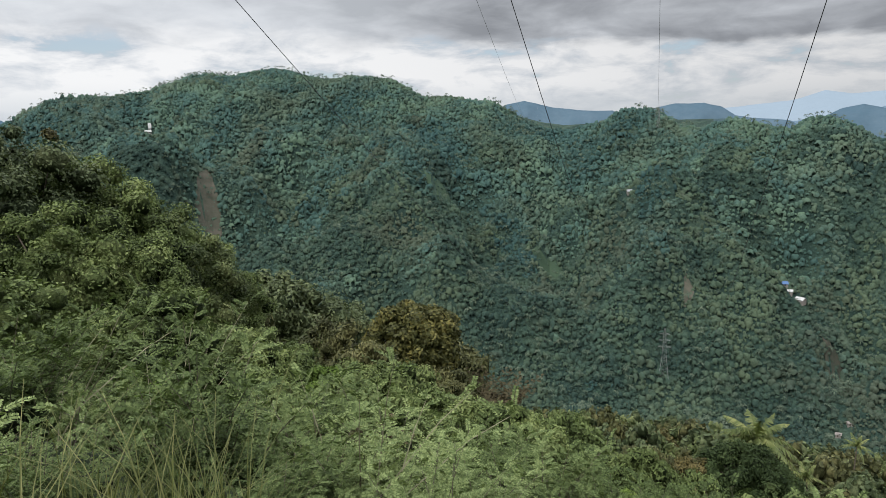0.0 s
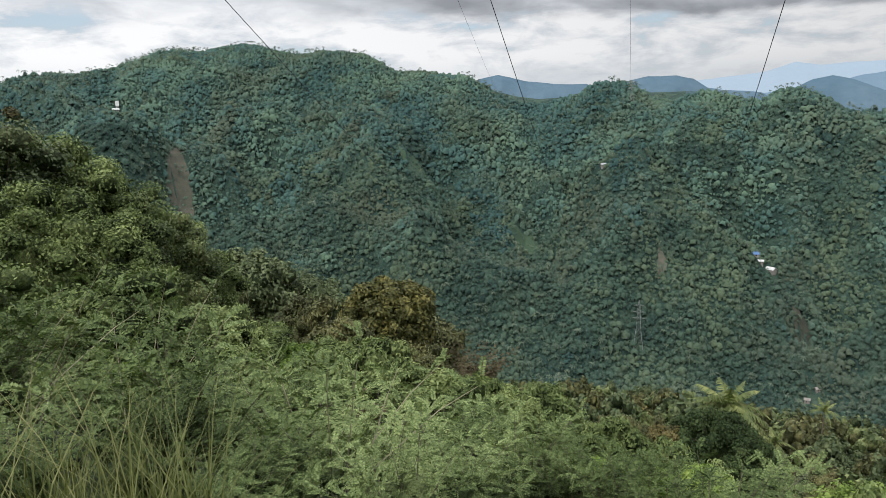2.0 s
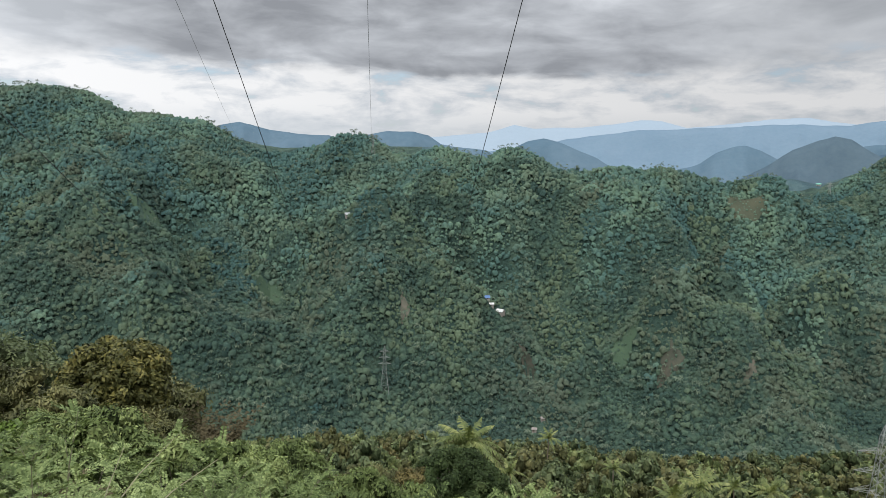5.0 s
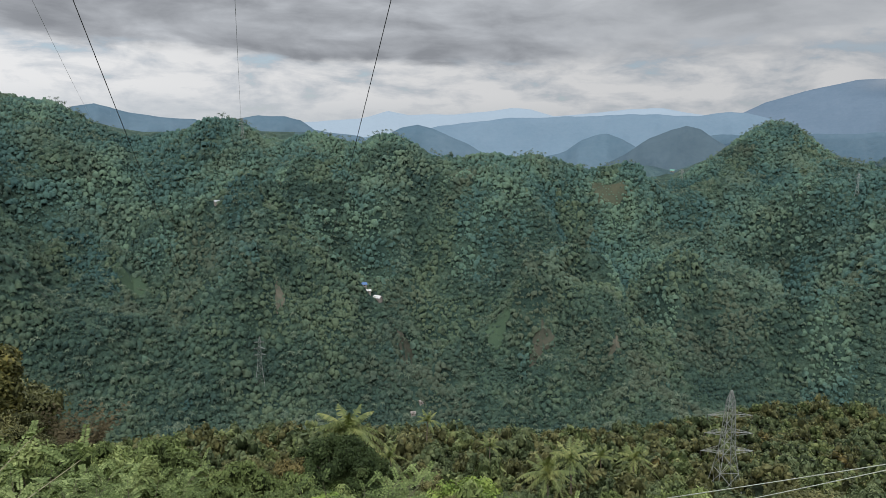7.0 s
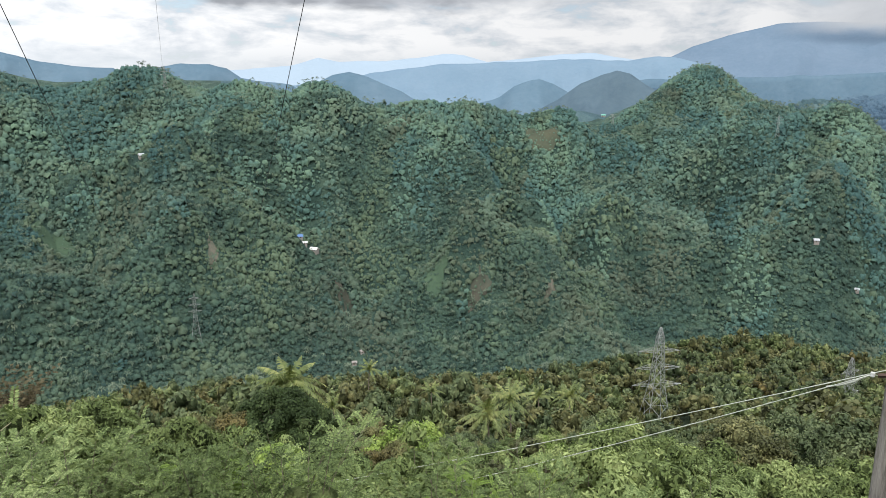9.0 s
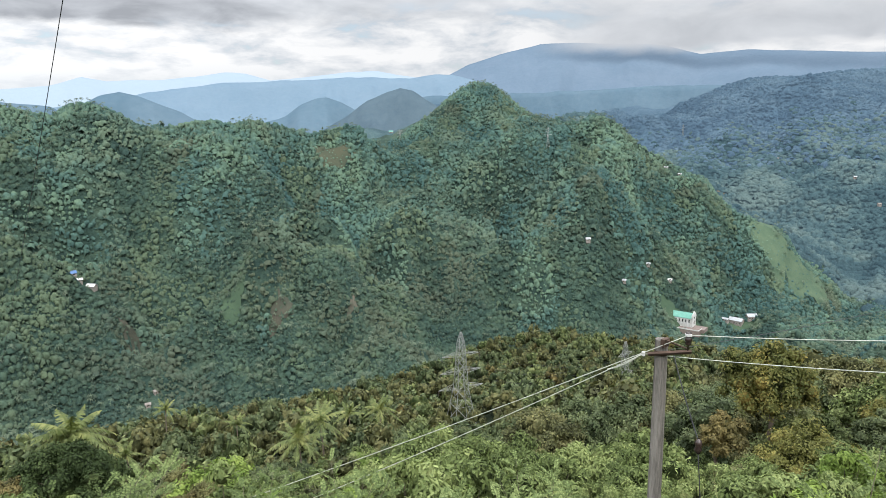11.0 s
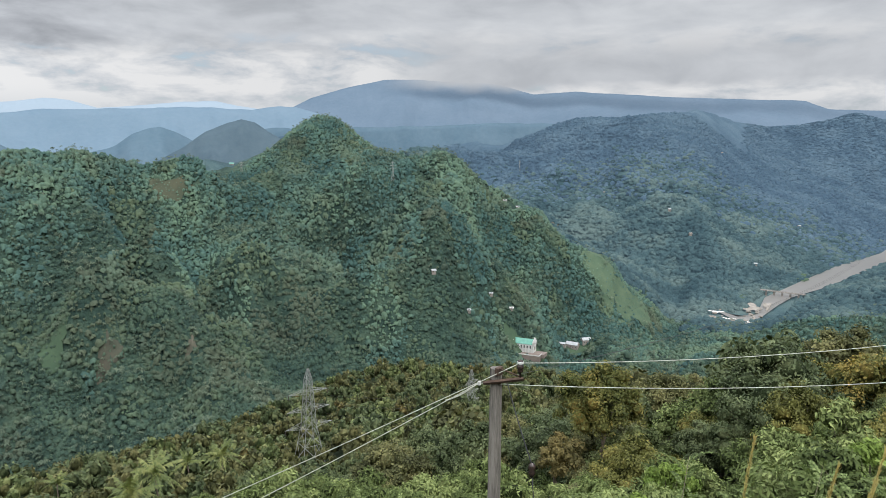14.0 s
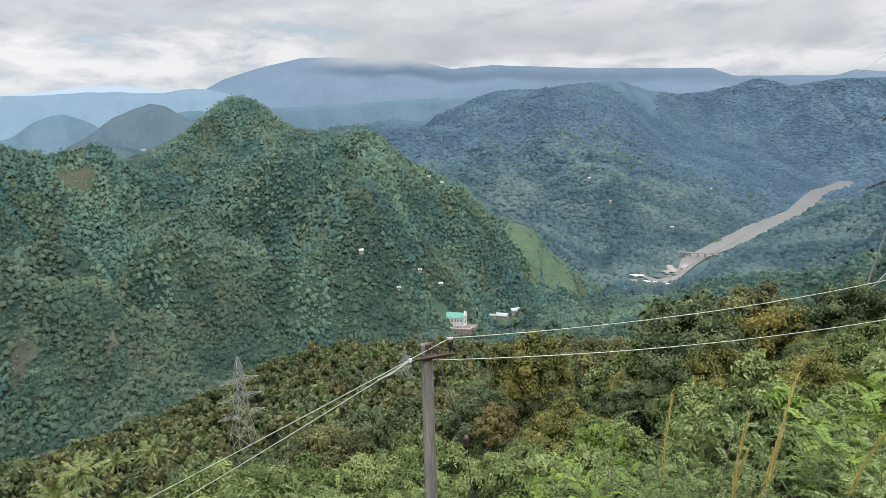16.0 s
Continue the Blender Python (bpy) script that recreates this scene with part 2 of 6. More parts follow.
M_POLE = plain_material("weathered_pole_wood", (0.050, 0.045, 0.039), (0.270, 0.250, 0.220), 0.85, scale=1.2, bump=0.8, stretch=(6, 6, 0.35))
M_IRON = plain_material("rusty_iron", (0.050, 0.034, 0.027), (0.120, 0.080, 0.060), 0.75, 0.5, 6)
M_STEEL = plain_material("galvanised_steel", (0.19, 0.20, 0.19), (0.29, 0.30, 0.285), 0.5, 0.3, 2)
M_CERAMIC = plain_material("brown_ceramic", (0.020, 0.014, 0.012), (0.045, 0.030, 0.025), 0.25, 0.0, 4, 0.05, 0.6)
M_WIRE = plain_material("dull_aluminium_wire", (0.38, 0.39, 0.34), (0.50, 0.51, 0.45), 0.45, 0.2, 3, 0.0)
M_CABLE = plain_material("dark_cable", (0.030, 0.031, 0.034), (0.050, 0.052, 0.056), 0.6, 0.2, 3, 0.0)
M_WHITE = plain_material("white_paint", (0.40, 0.395, 0.38), (0.62, 0.62, 0.60), 0.7, scale=0.4)
M_TEAL = plain_material("mint_sheet_roof", (0.10, 0.27, 0.215), (0.16, 0.36, 0.29), 0.5, 0.0, 0.3)
M_ZINC = plain_material("grey_sheet_roof", (0.26, 0.275, 0.28), (0.42, 0.435, 0.44), 0.55, 0.1, 0.3)
M_BLUE = plain_material("blue_tarpaulin_roof", (0.06, 0.12, 0.24), (0.09, 0.17, 0.32), 0.6, 0.0, 0.4)
M_BRICKDUST = plain_material("reddish_paved_court", (0.150, 0.120, 0.105), (0.215, 0.175, 0.155), 0.9, 0.0, 0.15)
M_CONCRETE = plain_material("weathered_concrete", (0.186, 0.167, 0.149), (0.273, 0.248, 0.223), 0.9, 0.0, 0.3)
M_GLASS = plain_material("dark_window_glass", (0.03, 0.035, 0.04), (0.05, 0.055, 0.06), 0.15, 0.0, 0.5, 0.0, 0.6)
M_SOIL = earth_material("bare_soil", (0.048, 0.058, 0.042), (0.082, 0.074, 0.056), 0.1)
M_ROCK = earth_material("pale_rock", (0.17, 0.155, 0.13), (0.32, 0.29, 0.26), 0.12)
M_SCAR = earth_material("weathered_scar", (0.062, 0.070, 0.050), (0.125, 0.112, 0.088), 0.1)
M_MEADOW = earth_material("bright_meadow", (0.040, 0.068, 0.046), (0.064, 0.100, 0.058), 0.06)
M_GRASS_STRIP = earth_material("sunlit_grass", (0.048, 0.084, 0.056), (0.094, 0.128, 0.078), 0.04)
M_DRY_MEADOW = earth_material("dry_meadow", (0.044, 0.056, 0.038), (0.072, 0.074, 0.048), 0.06)
M_RIVER = plain_material("muddy_river_water", (0.118, 0.110, 0.100), (0.160, 0.150, 0.136), 0.3, 0.0, 0.01, 0.05, 0.5)
M_FOAM = plain_material("white_water", (0.55, 0.50, 0.45), (0.85, 0.83, 0.80), 0.8, 0.0, 0.08)
# blue base colours and emission stand in for haze over the distance
M_RIDGE_A = hazed_ridge_material("wooded_ridge", (0.036, 0.054, 0.066), (0.058, 0.080, 0.090), (0.10, 0.152, 0.21), 0.42)
M_RIDGE_B = hazed_ridge_material("blue_ridge", (0.055, 0.090, 0.115), (0.080, 0.115, 0.140), (0.10, 0.16, 0.23), 0.34)
M_RIDGE_C = hazed_ridge_material("pale_blue_ridge", (0.070, 0.105, 0.135), (0.090, 0.125, 0.155), (0.14, 0.205, 0.275), 0.62)
M_RIDGE_D = hazed_ridge_material("palest_ridge", (0.080, 0.105, 0.130), (0.090, 0.115, 0.140), (0.32, 0.39, 0.46), 0.9)
M_MOUNT = hazed_ridge_material("cloud_topped_mountain", (0.060, 0.084, 0.108), (0.080, 0.104, 0.130), (0.105, 0.155, 0.222), 0.66)

# ---- the lie of the land ----
# ridges, valleys and slopes as lines of (bearing, distance, height)
LINES = {
    "main_ridge": [(-80, 1500, -90), (-70, 1400, -70), (-66, 1350, -40), (-64, 1320, -12), (-62.3, 1300, 46), (-59, 1260, 66), (-55.4, 1200, 64), (-52, 1130, 85), (-47, 1060, 86), (-45, 1040, 88), (-42, 1010, 73),
                   (-37, 960, 68), (-34.9, 940, 48), (-31, 920, 40), (-28.7, 900, 34), (-24, 880, 9), (-21.7, 880, 11), (-19, 870, 22), (-15.8, 860, 20), (-14, 850, 11),
                   (-11, 830, 8), (-8, 820, -2), (-5.4, 810, 8), (-3.8, 810, 3), (-1, 800, -17), (2, 820, -11), (6, 850, -13), (9, 880, -21), (14, 940, -22), (20, 1060, -18), (22, 1150, 18)],
    "main_ridge_east": [(24, 1200, 43), (25.5, 1190, 32), (28, 1130, -14), (32, 1080, -9), (34.6, 1060, -23), (37.5, 1020, -60), (41.4, 980, -95), (42.7, 970, -118), (45.7, 970, -158), (49.8, 1030, -228), (52, 1060, -247)],
    "behind": [(-75, 1800, -120), (-66, 1600, -110), (-50, 1500, -60), (-35, 1400, -70), (-20, 1250, -90), (-5, 1150, -110), (8, 1250, -120), (18, 1500, -110), (26, 1600, -100), (33, 1450, -150), (40, 1300, -215)],
    "stream": [(-75, 700, -60), (-60, 600, -110), (-45, 530, -150), (-30, 500, -175), (-15, 500, -198), (0, 520, -208), (12, 560, -215), (25, 640, -222), (36, 730, -228), (41, 800, -230), (47, 930, -243), (54, 1080, -252)],
    "river_left": [(54.2, 1197, -251), (56.2, 1137, -251), (57.6, 1166, -251), (58, 1310, -251), (60.2, 1494, -251), (62.6, 1757, -251), (65.2, 2036, -251), (66.9, 2747, -251), (68.8, 3100, -251)],
    "river_right": [(54.9, 1080, -251), (57, 1075, -251), (58.2, 1166, -251), (59.0, 1251, -251), (60, 1336, -251), (62.1, 1462, -251), (63.8, 1634, -251), (66, 1925, -251), (67.7, 2378, -251), (69.5, 2857, -251)],
    "right_bank": [(59.5, 1000, -222), (62.3, 1300, -238), (66, 1500, -222), (69.4, 1700, -190), (72, 1900, -170), (78, 1700, -80), (85, 1500, -30), (73, 2800, -150), (75, 3500, -80)],
    "far_ridge": [(26, 2600, 30), (35, 2600, 20), (40, 2600, 35), (43, 2600, 75), (47, 2600, 98), (50, 2600, 105), (53, 2600, 118), (55, 2700, 95), (58, 2900, 85), (61.3, 3000, 118), (63.6, 3050, 118), (65, 3350, 100), (67, 3750, 105), (69, 4050, 125), (72, 4200, 150), (80, 4200, 170), (68.5, 3400, -130), (70.5, 3500, -110)],
    "far_spur": [(52.5, 2350, 60), (51.2, 2100, -10), (51.5, 1900, -60), (53, 1700, -110), (55, 1500, -185), (64, 2700, 20), (65, 2450, -90), (66, 2300, -200), (45, 2350, 0), (44, 2000, -80), (42, 1700, -150)],
    "far_gully": [(48, 2200, -60), (48, 1800, -140), (49, 1500, -210), (58.5, 2500, -20), (60, 2100, -130), (60, 1800, -215), (38, 2200, -60), (46, 1300, -235)],
    "spurs": [(4.7, 705, -66), (7.5, 640, -104), (12.7, 600, -140), (17.4, 585, -173), (12.4, 740, -78), (17.9, 735, -110), (24.8, 740, -135), (29.4, 730, -166), (-15.3, 660, -59), (-15.6, 585, -104), (-17.2, 540, -146),
              (26.5, 940, -51), (30.7, 850, -104), (34.7, 790, -142), (-36.8, 710, -26), (-32.4, 565, -102), (-27.8, 545, -134), (-51.6, 730, -40), (-49.5, 585, -99)],
    "gullies": [(10.7, 780, -133), (14.9, 735, -165), (20, 720, -205), (-5.7, 710, -117), (-5.8, 625, -160), (-24.1, 755, -98), (-25.9, 680, -135), (22.8, 950, -115), (27, 880, -143), (-42.9, 900, -17), (-46.8, 690, -116),
                (-28.7, 770, -73), (-30.1, 670, -124)],
    "edge": [(-180, 4800, 100), (-120, 4800, 100), (-90, 4800, 50), (-60, 4800, -120), (-30, 4800, -120), (0, 4800, -120), (25, 4800, -120), (50, 4800, -100), (75, 4800, 50), (120, 4800, 100), (-25, 2500, -130), (5, 2500, -130)],
    "hill_behind": [(90, 60, 3), (120, 30, 6), (180, 30, 10), (-120, 30, 9), (-90, 40, 4), (180, 200, 50), (120, 400, 40), (-120, 400, 60), (180, 1000, 120), (110, 1200, 20), (-100, 1200, 60)],
    "near_west": [(-80, 10, -2.5), (-80, 40, -5), (-65, 8, -3.6), (-65, 20, -8), (-65, 40, -10.5), (-65, 90, -22), (-65, 250, -66), (-50, 8, -4.2), (-50, 20, -8), (-50, 40, -12.2), (-50, 60, -20), (-50, 90, -37), (-50, 220, -92),
                  (-43, 40, -14), (-36, 8, -5.2), (-36, 20, -10.6), (-36, 41, -16.5), (-36, 60, -27), (-36, 100, -47), (-36, 250, -108)],
    "near_middle": [(-28, 41, -18), (-28, 60, -29), (-10, 40, -24.4), (-20, 10, -6.5), (-20, 20, -12), (-20, 41, -20.4), (-20, 60, -33), (-20, 120, -59), (-20, 260, -110), (-20, 400, -168), (0, 10, -7.2), (0, 17, -12), (0, 30, -19.5), (0, 60, -35.5), (0, 120, -63), (0, 260, -114), (0, 400, -173),
                    (22, 10, -7.4), (22, 18, -12.6), (22, 30, -17.2), (22, 42, -23.5), (12, 42, -24.4), (22, 60, -35), (22, 120, -61), (22, 230, -107), (18, 370, -147), (22, 400, -149), (29.5, 430, -143)],
    "near_east": [(38, 14.3, -11), (47, 14, -10), (47, 40, -22), (47, 80, -36), (47, 150, -60), (47, 300, -112), (47, 500, -172), (38, 200, -80), (36, 450, -146), (41, 480, -156), (62, 10, -7), (62, 30, -14), (62, 80, -25), (62, 130, -40), (62, 300, -115), (62, 600, -195),
                  (76, 10, -5.5), (76, 30, -11), (76, 90, -26), (69, 50, -17), (74, 52, -17), (69, 75, -24), (76, 200, -52), (76, 500, -120), (56, 300, -118), (54, 700, -205)],
    "lookout": [(-60, 2.5, -1.9), (-20, 2.5, -2.2), (20, 2.5, -2.3), (60, 2.5, -2.0), (120, 3, -1.5), (180, 4, -1.4), (-120, 3, -1.5), (0, 0.01, -1.65)],
}


def lay_of_land():
    """A smooth surface through all the lines: linear kernel plus a plane."""
    pts = []
    for name, line in LINES.items():
        pts += [bearing(*p) for p in line]
        if name in ("main_ridge", "main_ridge_east", "stream", "river_left", "river_right", "far_ridge"):
            pts += [(bearing(*a) + bearing(*b)) / 2 for a, b in zip(line, line[1:])]
    p = np.array([tuple(v) for v in pts])
    xy, z = p[:, :2], p[:, 2]
    d = np.hypot(*(xy[:, None] - xy[None]).transpose(2, 0, 1))
    n = len(p)
    a = np.zeros((n + 3, n + 3))
    a[:n, :n] = -d
    a[:n, n], a[:n, n + 1:n + 3] = 1, xy / 1000
    a[n, :n], a[n + 1:n + 3, :n] = 1, (xy / 1000).T
    w = np.linalg.solve(a, np.append(z, [0, 0, 0]))
    return xy, w


LAND_XY, LAND_W = lay_of_land()


def wave_noise(x, y, size, seed, octaves=4):
    """Cheap smooth noise about -1..1: sums of turned sine waves."""
    rng = np.random.default_rng(seed)
    out = np.zeros_like(x)
    amp = 1.0
    for _ in range(octaves):
        for _ in range(5):
            a, ph = rng.uniform(0, 2 * np.pi), rng.uniform(0, 2 * np.pi)
            k = 2 * np.pi / size * rng.uniform(0.7, 1.4)
            out += amp * 0.36 * np.sin(k * (x * np.cos(a) + y * np.sin(a)) + ph + 1.3 * np.sin(k * 0.7 * (y * np.cos(a) - x * np.sin(a)) + ph))
        size, amp = size / 2, amp * 0.5
    return out


def land_height_exact(x, y):
    out = np.empty(len(x))
    n = len(LAND_XY)
    for i in range(0, len(x), 20000):
        xs, ys = x[i:i + 20000], y[i:i + 20000]
        d = np.hypot(xs[:, None] - LAND_XY[None, :, 0], ys[:, None] - LAND_XY[None, :, 1])
        out[i:i + 20000] = -d @ LAND_W[:n] + LAND_W[n] + LAND_W[n + 1] * xs / 1000 + LAND_W[n + 2] * ys / 1000
    r = np.hypot(x, y)
    # spurs and gullies on the hillsides, none on the river and little near the lookout
    rough = np.clip((out + 248) / 60, 0, 1) * np.clip((r - 350) / 250, 0, 1) * np.clip((45 - out) / 60, 0.15, 1)
    out += rough * (17 * wave_noise(x, y, 230, 5, 4))
    out += np.clip((r - 1500) / 500, 0, 1) * np.clip((out + 245) / 80, 0, 1) * np.clip((110 - out) / 60, 0.2, 1) * (38 + 16 * np.clip((np.degrees(np.arctan2(x, y)) - 43) / 6, 0, 1)) * wave_noise(x, y, 560, 15, 4)
    # a level floor along the river
    left = np.array([tuple(bearing(*p))[:2] for p in LINES["river_left"]])
    right = np.array([tuple(bearing(*p))[:2] for p in LINES["river_right"]])[-len(left):]
    gap = np.full(len(x), 1e9)
    for u, v in zip((left + right)[:-1] / 2, (left + right)[1:] / 2):
        d = v - u
        t = np.clip(((x - u[0]) * d[0] + (y - u[1]) * d[1]) / (d @ d), 0, 1)
        gap = np.minimum(gap, np.hypot(x - u[0] - t * d[0], y - u[1] - t * d[1]))
    out = np.where(r > 1040, np.minimum(out, -252 + np.maximum(gap - 55, 0) * 0.5), out)
    az = np.degrees(np.arctan2(x, y))
    line = LINES["main_ridge"] + LINES["main_ridge_east"]
    crest = np.interp(az, [p[0] for p in line], [p[1] for p in line])
    out += np.clip((crest - r) / 200, 0, 1) * np.clip((r - 450) / 150, 0, 1) * np.clip((out + 225) / 40, 0, 1) * (14 * wave_noise(x, y, 130, 25, 3) + 32 * (0.55 - np.abs(wave_noise(x, y, 240, 35, 3))))
    out += np.clip(r / 60, 0, 1) * 0.5 * wave_noise(x, y, 14, 6, 3)
    return out


AZ = np.concatenate([np.linspace(-180, -86, 48)[:-1], np.linspace(-86, 86, 345), np.linspace(86, 180, 48)[1:]])
RR = np.concatenate([[0.001, 0.6, 1.2], np.geomspace(2.0, 4900, 250)])


def ground_grid():
    a, r = np.meshgrid(np.radians(AZ), RR)
    x, y = (r * np.sin(a)).ravel(), (r * np.cos(a)).ravel()
    return x, y, land_height_exact(x, y)


# the edge of the land against the sky and the valley, tree tops included: (bearing, elevation)
SKYLINE_WEST = [(-66, 0.2), (-64.5, 1.1), (-62.5, 2.5), (-61.6, 3.0), (-59.3, 3.42), (-57.9, 3.2), (-54.6, 3.76), (-52.3, 4.64), (-50.6, 4.9), (-49.4, 4.75), (-46.5, 5.27), (-45.3, 5.37), (-44, 4.95), (-41.9, 4.53), (-40.1, 4.83), (-37.1, 4.6), (-34.5, 3.32),
                (-32.7, 3.38), (-30.9, 2.97), (-29.1, 2.89), (-26.9, 1.68), (-25.2, 1.22), (-23.4, 0.97), (-20.4, 1.13), (-19.1, 1.96), (-17.1, 2.04), (-15, 1.24), (-11.1, 1.27), (-8.4, 0.57), (-7.5, 0.4)]
SKYLINE_EAST = [(-6, 1.1), (-4.7, 1.14), (-3.3, 0.6), (-2.2, -0.15), (-1.3, -0.48), (0.3, -0.49), (3.4, -0.11), (4.8, -0.48), (6.1, -0.15), (8.3, -0.54), (10.6, -1.23), (13.5, -0.72), (15.2, -0.77), (16.9, -1.15), (18.4, -0.6), (19.6, -0.1), (20.6, 0.79), (22.4, 1.97), (23.5, 2.53),
                (24.8, 2.38), (25.5, 1.81), (27.3, 0.46), (28.2, -0.18), (29.5, -0.32), (32.2, 0.09), (33.5, -0.14), (34.6, -0.81), (35.7, -1.93), (37.1, -2.81), (39.7, -4.21), (41, -4.64), (42.3, -6.3), (43.5, -7.3), (46.5, -8.2), (48.7, -9.96), (50.8, -11.3), (52.8, -12.4)]
SKYLINE_FAR = [(26, -1), (33, 0.0), (36, 0.6), (38, 0.3), (40, 1.0), (42, 1.8), (43.4, 2.3), (46.9, 2.5), (51.2, 2.78), (52.5, 3.02), (53.8, 2.68), (55.4, 2.07), (57.5, 1.7), (59.5, 1.82), (61.4, 2.15), (62.9, 2.67), (64, 2.34), (65.1, 1.97), (68, 2.3), (72, 2.3)]


def meet_skyline(grid):
    """Lifts or lowers the upper slopes until the land, wooded, ends where the skyline says."""
    line = LINES["main_ridge"] + LINES["main_ridge_east"]
    crest = np.interp(AZ, [p[0] for p in line], [p[1] for p in line])
    r = RR[:, None]
    for sky, top, near, far in ((SKYLINE_WEST + SKYLINE_EAST, 5.0, crest * 0.62, crest + 200), (SKYLINE_FAR, 6.0, crest * 0 + 1850, crest * 0 + 4300)):
        goal = np.tan(np.radians(np.interp(AZ, [p[0] for p in sky], [p[1] for p in sky])))
        inside = (AZ > sky[0][0]) & (AZ < sky[-1][0])
        ease = np.clip((AZ - sky[0][0]) / 3, 0, 1) * np.clip((sky[-1][0] - AZ) / 3, 0, 1)
        band = (r > near) & (r < far)
        for _ in range(4):
            have = np.where(band, (grid + top) / r, -9).max(axis=0)
            lift = np.clip((r - near * 0.85) / (near * 0.4), 0, 1)
            lift = lift * lift * (3 - 2 * lift) * np.clip((far + 300 - r) / 250, 0, 1) * np.where(r > 1500, np.clip((grid + 215) / 120, 0, 1), 1)
            grid = grid + np.where(inside, goal - have, 0) * ease * r * lift
        behind = (r >= far) & (r < far + 450) & inside & (AZ < 41)
        grid = np.where(behind, np.minimum(grid, goal * r - top - 4), grid)
    return grid


GX, GY, GZ = ground_grid()
GRID_Z = meet_skyline(GZ.reshape(len(RR), len(AZ)))
GZ = GRID_Z.ravel()


def land_height(x, y):
    """Height of the ground sheet, read off its own grid."""
    x, y = np.atleast_1d(np.asarray(x, float)), np.atleast_1d(np.asarray(y, float))
    az, r = np.degrees(np.arctan2(x, y)), np.clip(np.hypot(x, y), RR[0], RR[-1] * 0.9999)
    i = np.clip(np.searchsorted(AZ, az) - 1, 0, len(AZ) - 2)
    j = np.clip(np.searchsorted(RR, r) - 1, 0, len(RR) - 2)
    u, v = (az - AZ[i]) / (AZ[i + 1] - AZ[i]), (r - RR[j]) / (RR[j + 1] - RR[j])
    g = GRID_Z
    return (g[j, i] * (1 - u) + g[j, i + 1] * u) * (1 - v) + (g[j + 1, i] * (1 - u) + g[j + 1, i + 1] * u) * v


def on_land(az, dist, lift=0.0):
    p = bearing(az, dist)
    p.z = float(land_height(p.x, p.y)[0]) + lift
    return p


def mesh_arrays(name, verts, faces, mat, smooth=True):
    """A mesh from numpy arrays: faces all with the same number of corners."""
    me = bpy.data.meshes.new(name)
    k = faces.shape[1]
    me.vertices.add(len(verts))
    me.vertices.foreach_set("co", np.ascontiguousarray(verts, np.float32).ravel())
    me.loops.add(faces.size)
    me.loops.foreach_set("vertex_index", np.ascontiguousarray(faces, np.int32).ravel())
    me.polygons.add(len(faces))
    me.polygons.foreach_set("loop_start", np.arange(0, faces.size, k, dtype=np.int32))
    me.polygons.foreach_set("use_smooth", np.full(len(faces), smooth))
    me.materials.append(mat)
    me.update(calc_edges=True)
    return me


def river_bearing(r):
    """Bearing of the river's right bank at a distance."""
    line = LINES["river_right"][1:]
    return np.interp(r, [p[1] for p in line], [p[0] for p in line])


def build_ground():
    nr, na = len(RR), len(AZ)
    j, i = np.meshgrid(np.arange(nr - 1), np.arange(na - 1), indexing="ij")
    q = np.stack([j * na + i, j * na + i + 1, (j + 1) * na + i + 1, (j + 1) * na + i], -1).reshape(-1, 4)
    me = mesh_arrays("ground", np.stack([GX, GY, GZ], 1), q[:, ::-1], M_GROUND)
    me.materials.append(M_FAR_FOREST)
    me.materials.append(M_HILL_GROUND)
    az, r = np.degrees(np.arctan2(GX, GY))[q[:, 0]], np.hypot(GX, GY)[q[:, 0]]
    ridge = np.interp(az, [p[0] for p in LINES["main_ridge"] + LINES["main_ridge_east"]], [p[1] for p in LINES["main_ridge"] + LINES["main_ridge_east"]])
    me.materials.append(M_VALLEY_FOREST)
    # far ground shares the haze-tinted forest colours, bluest farthest off
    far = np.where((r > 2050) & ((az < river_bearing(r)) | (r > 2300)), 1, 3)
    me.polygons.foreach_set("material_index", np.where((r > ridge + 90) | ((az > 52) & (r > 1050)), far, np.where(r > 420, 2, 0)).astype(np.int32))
    tagged(new("ground", me), "green overgrown hillsides falling to a river valley", "ground", kind="structure")


build_ground()


def unit(a):
    return a / np.maximum(np.linalg.norm(a, axis=-1, keepdims=True), 1e-9)


# ---- woods on the hillsides ----
def lump(sub, seed, cut=-1.1, amp=0.28, freq=1.9):
    """A rounded, uneven knot of foliage: verts and three-cornered faces, open below the cut."""
    bm = bmesh.new()
    bmesh.ops.create_icosphere(bm, subdivisions=sub, radius=1.0)
    turn = Euler((seed * 1.7, seed * 0.9, seed * 2.3)).to_matrix()
    for v in bm.verts:
        q = turn @ v.co
        v.co = q * (1 + amp * noise.noise(q * freq + Vector((seed * 3.1, 0, 0))) + 0.5 * amp * noise.noise(q * freq * 2.3 + Vector((0, seed * 2.7, 0))))
    if cut > -1:
        bmesh.ops.delete(bm, geom=[f for f in bm.faces if f.calc_center_median().z < cut], context="FACES")
    bm.verts.index_update()
    co = np.array([tuple(v.co) for v in bm.verts])
    fs = np.array([[v.index for v in f.verts] for f in bm.faces])
    bm.free()
    return co, fs


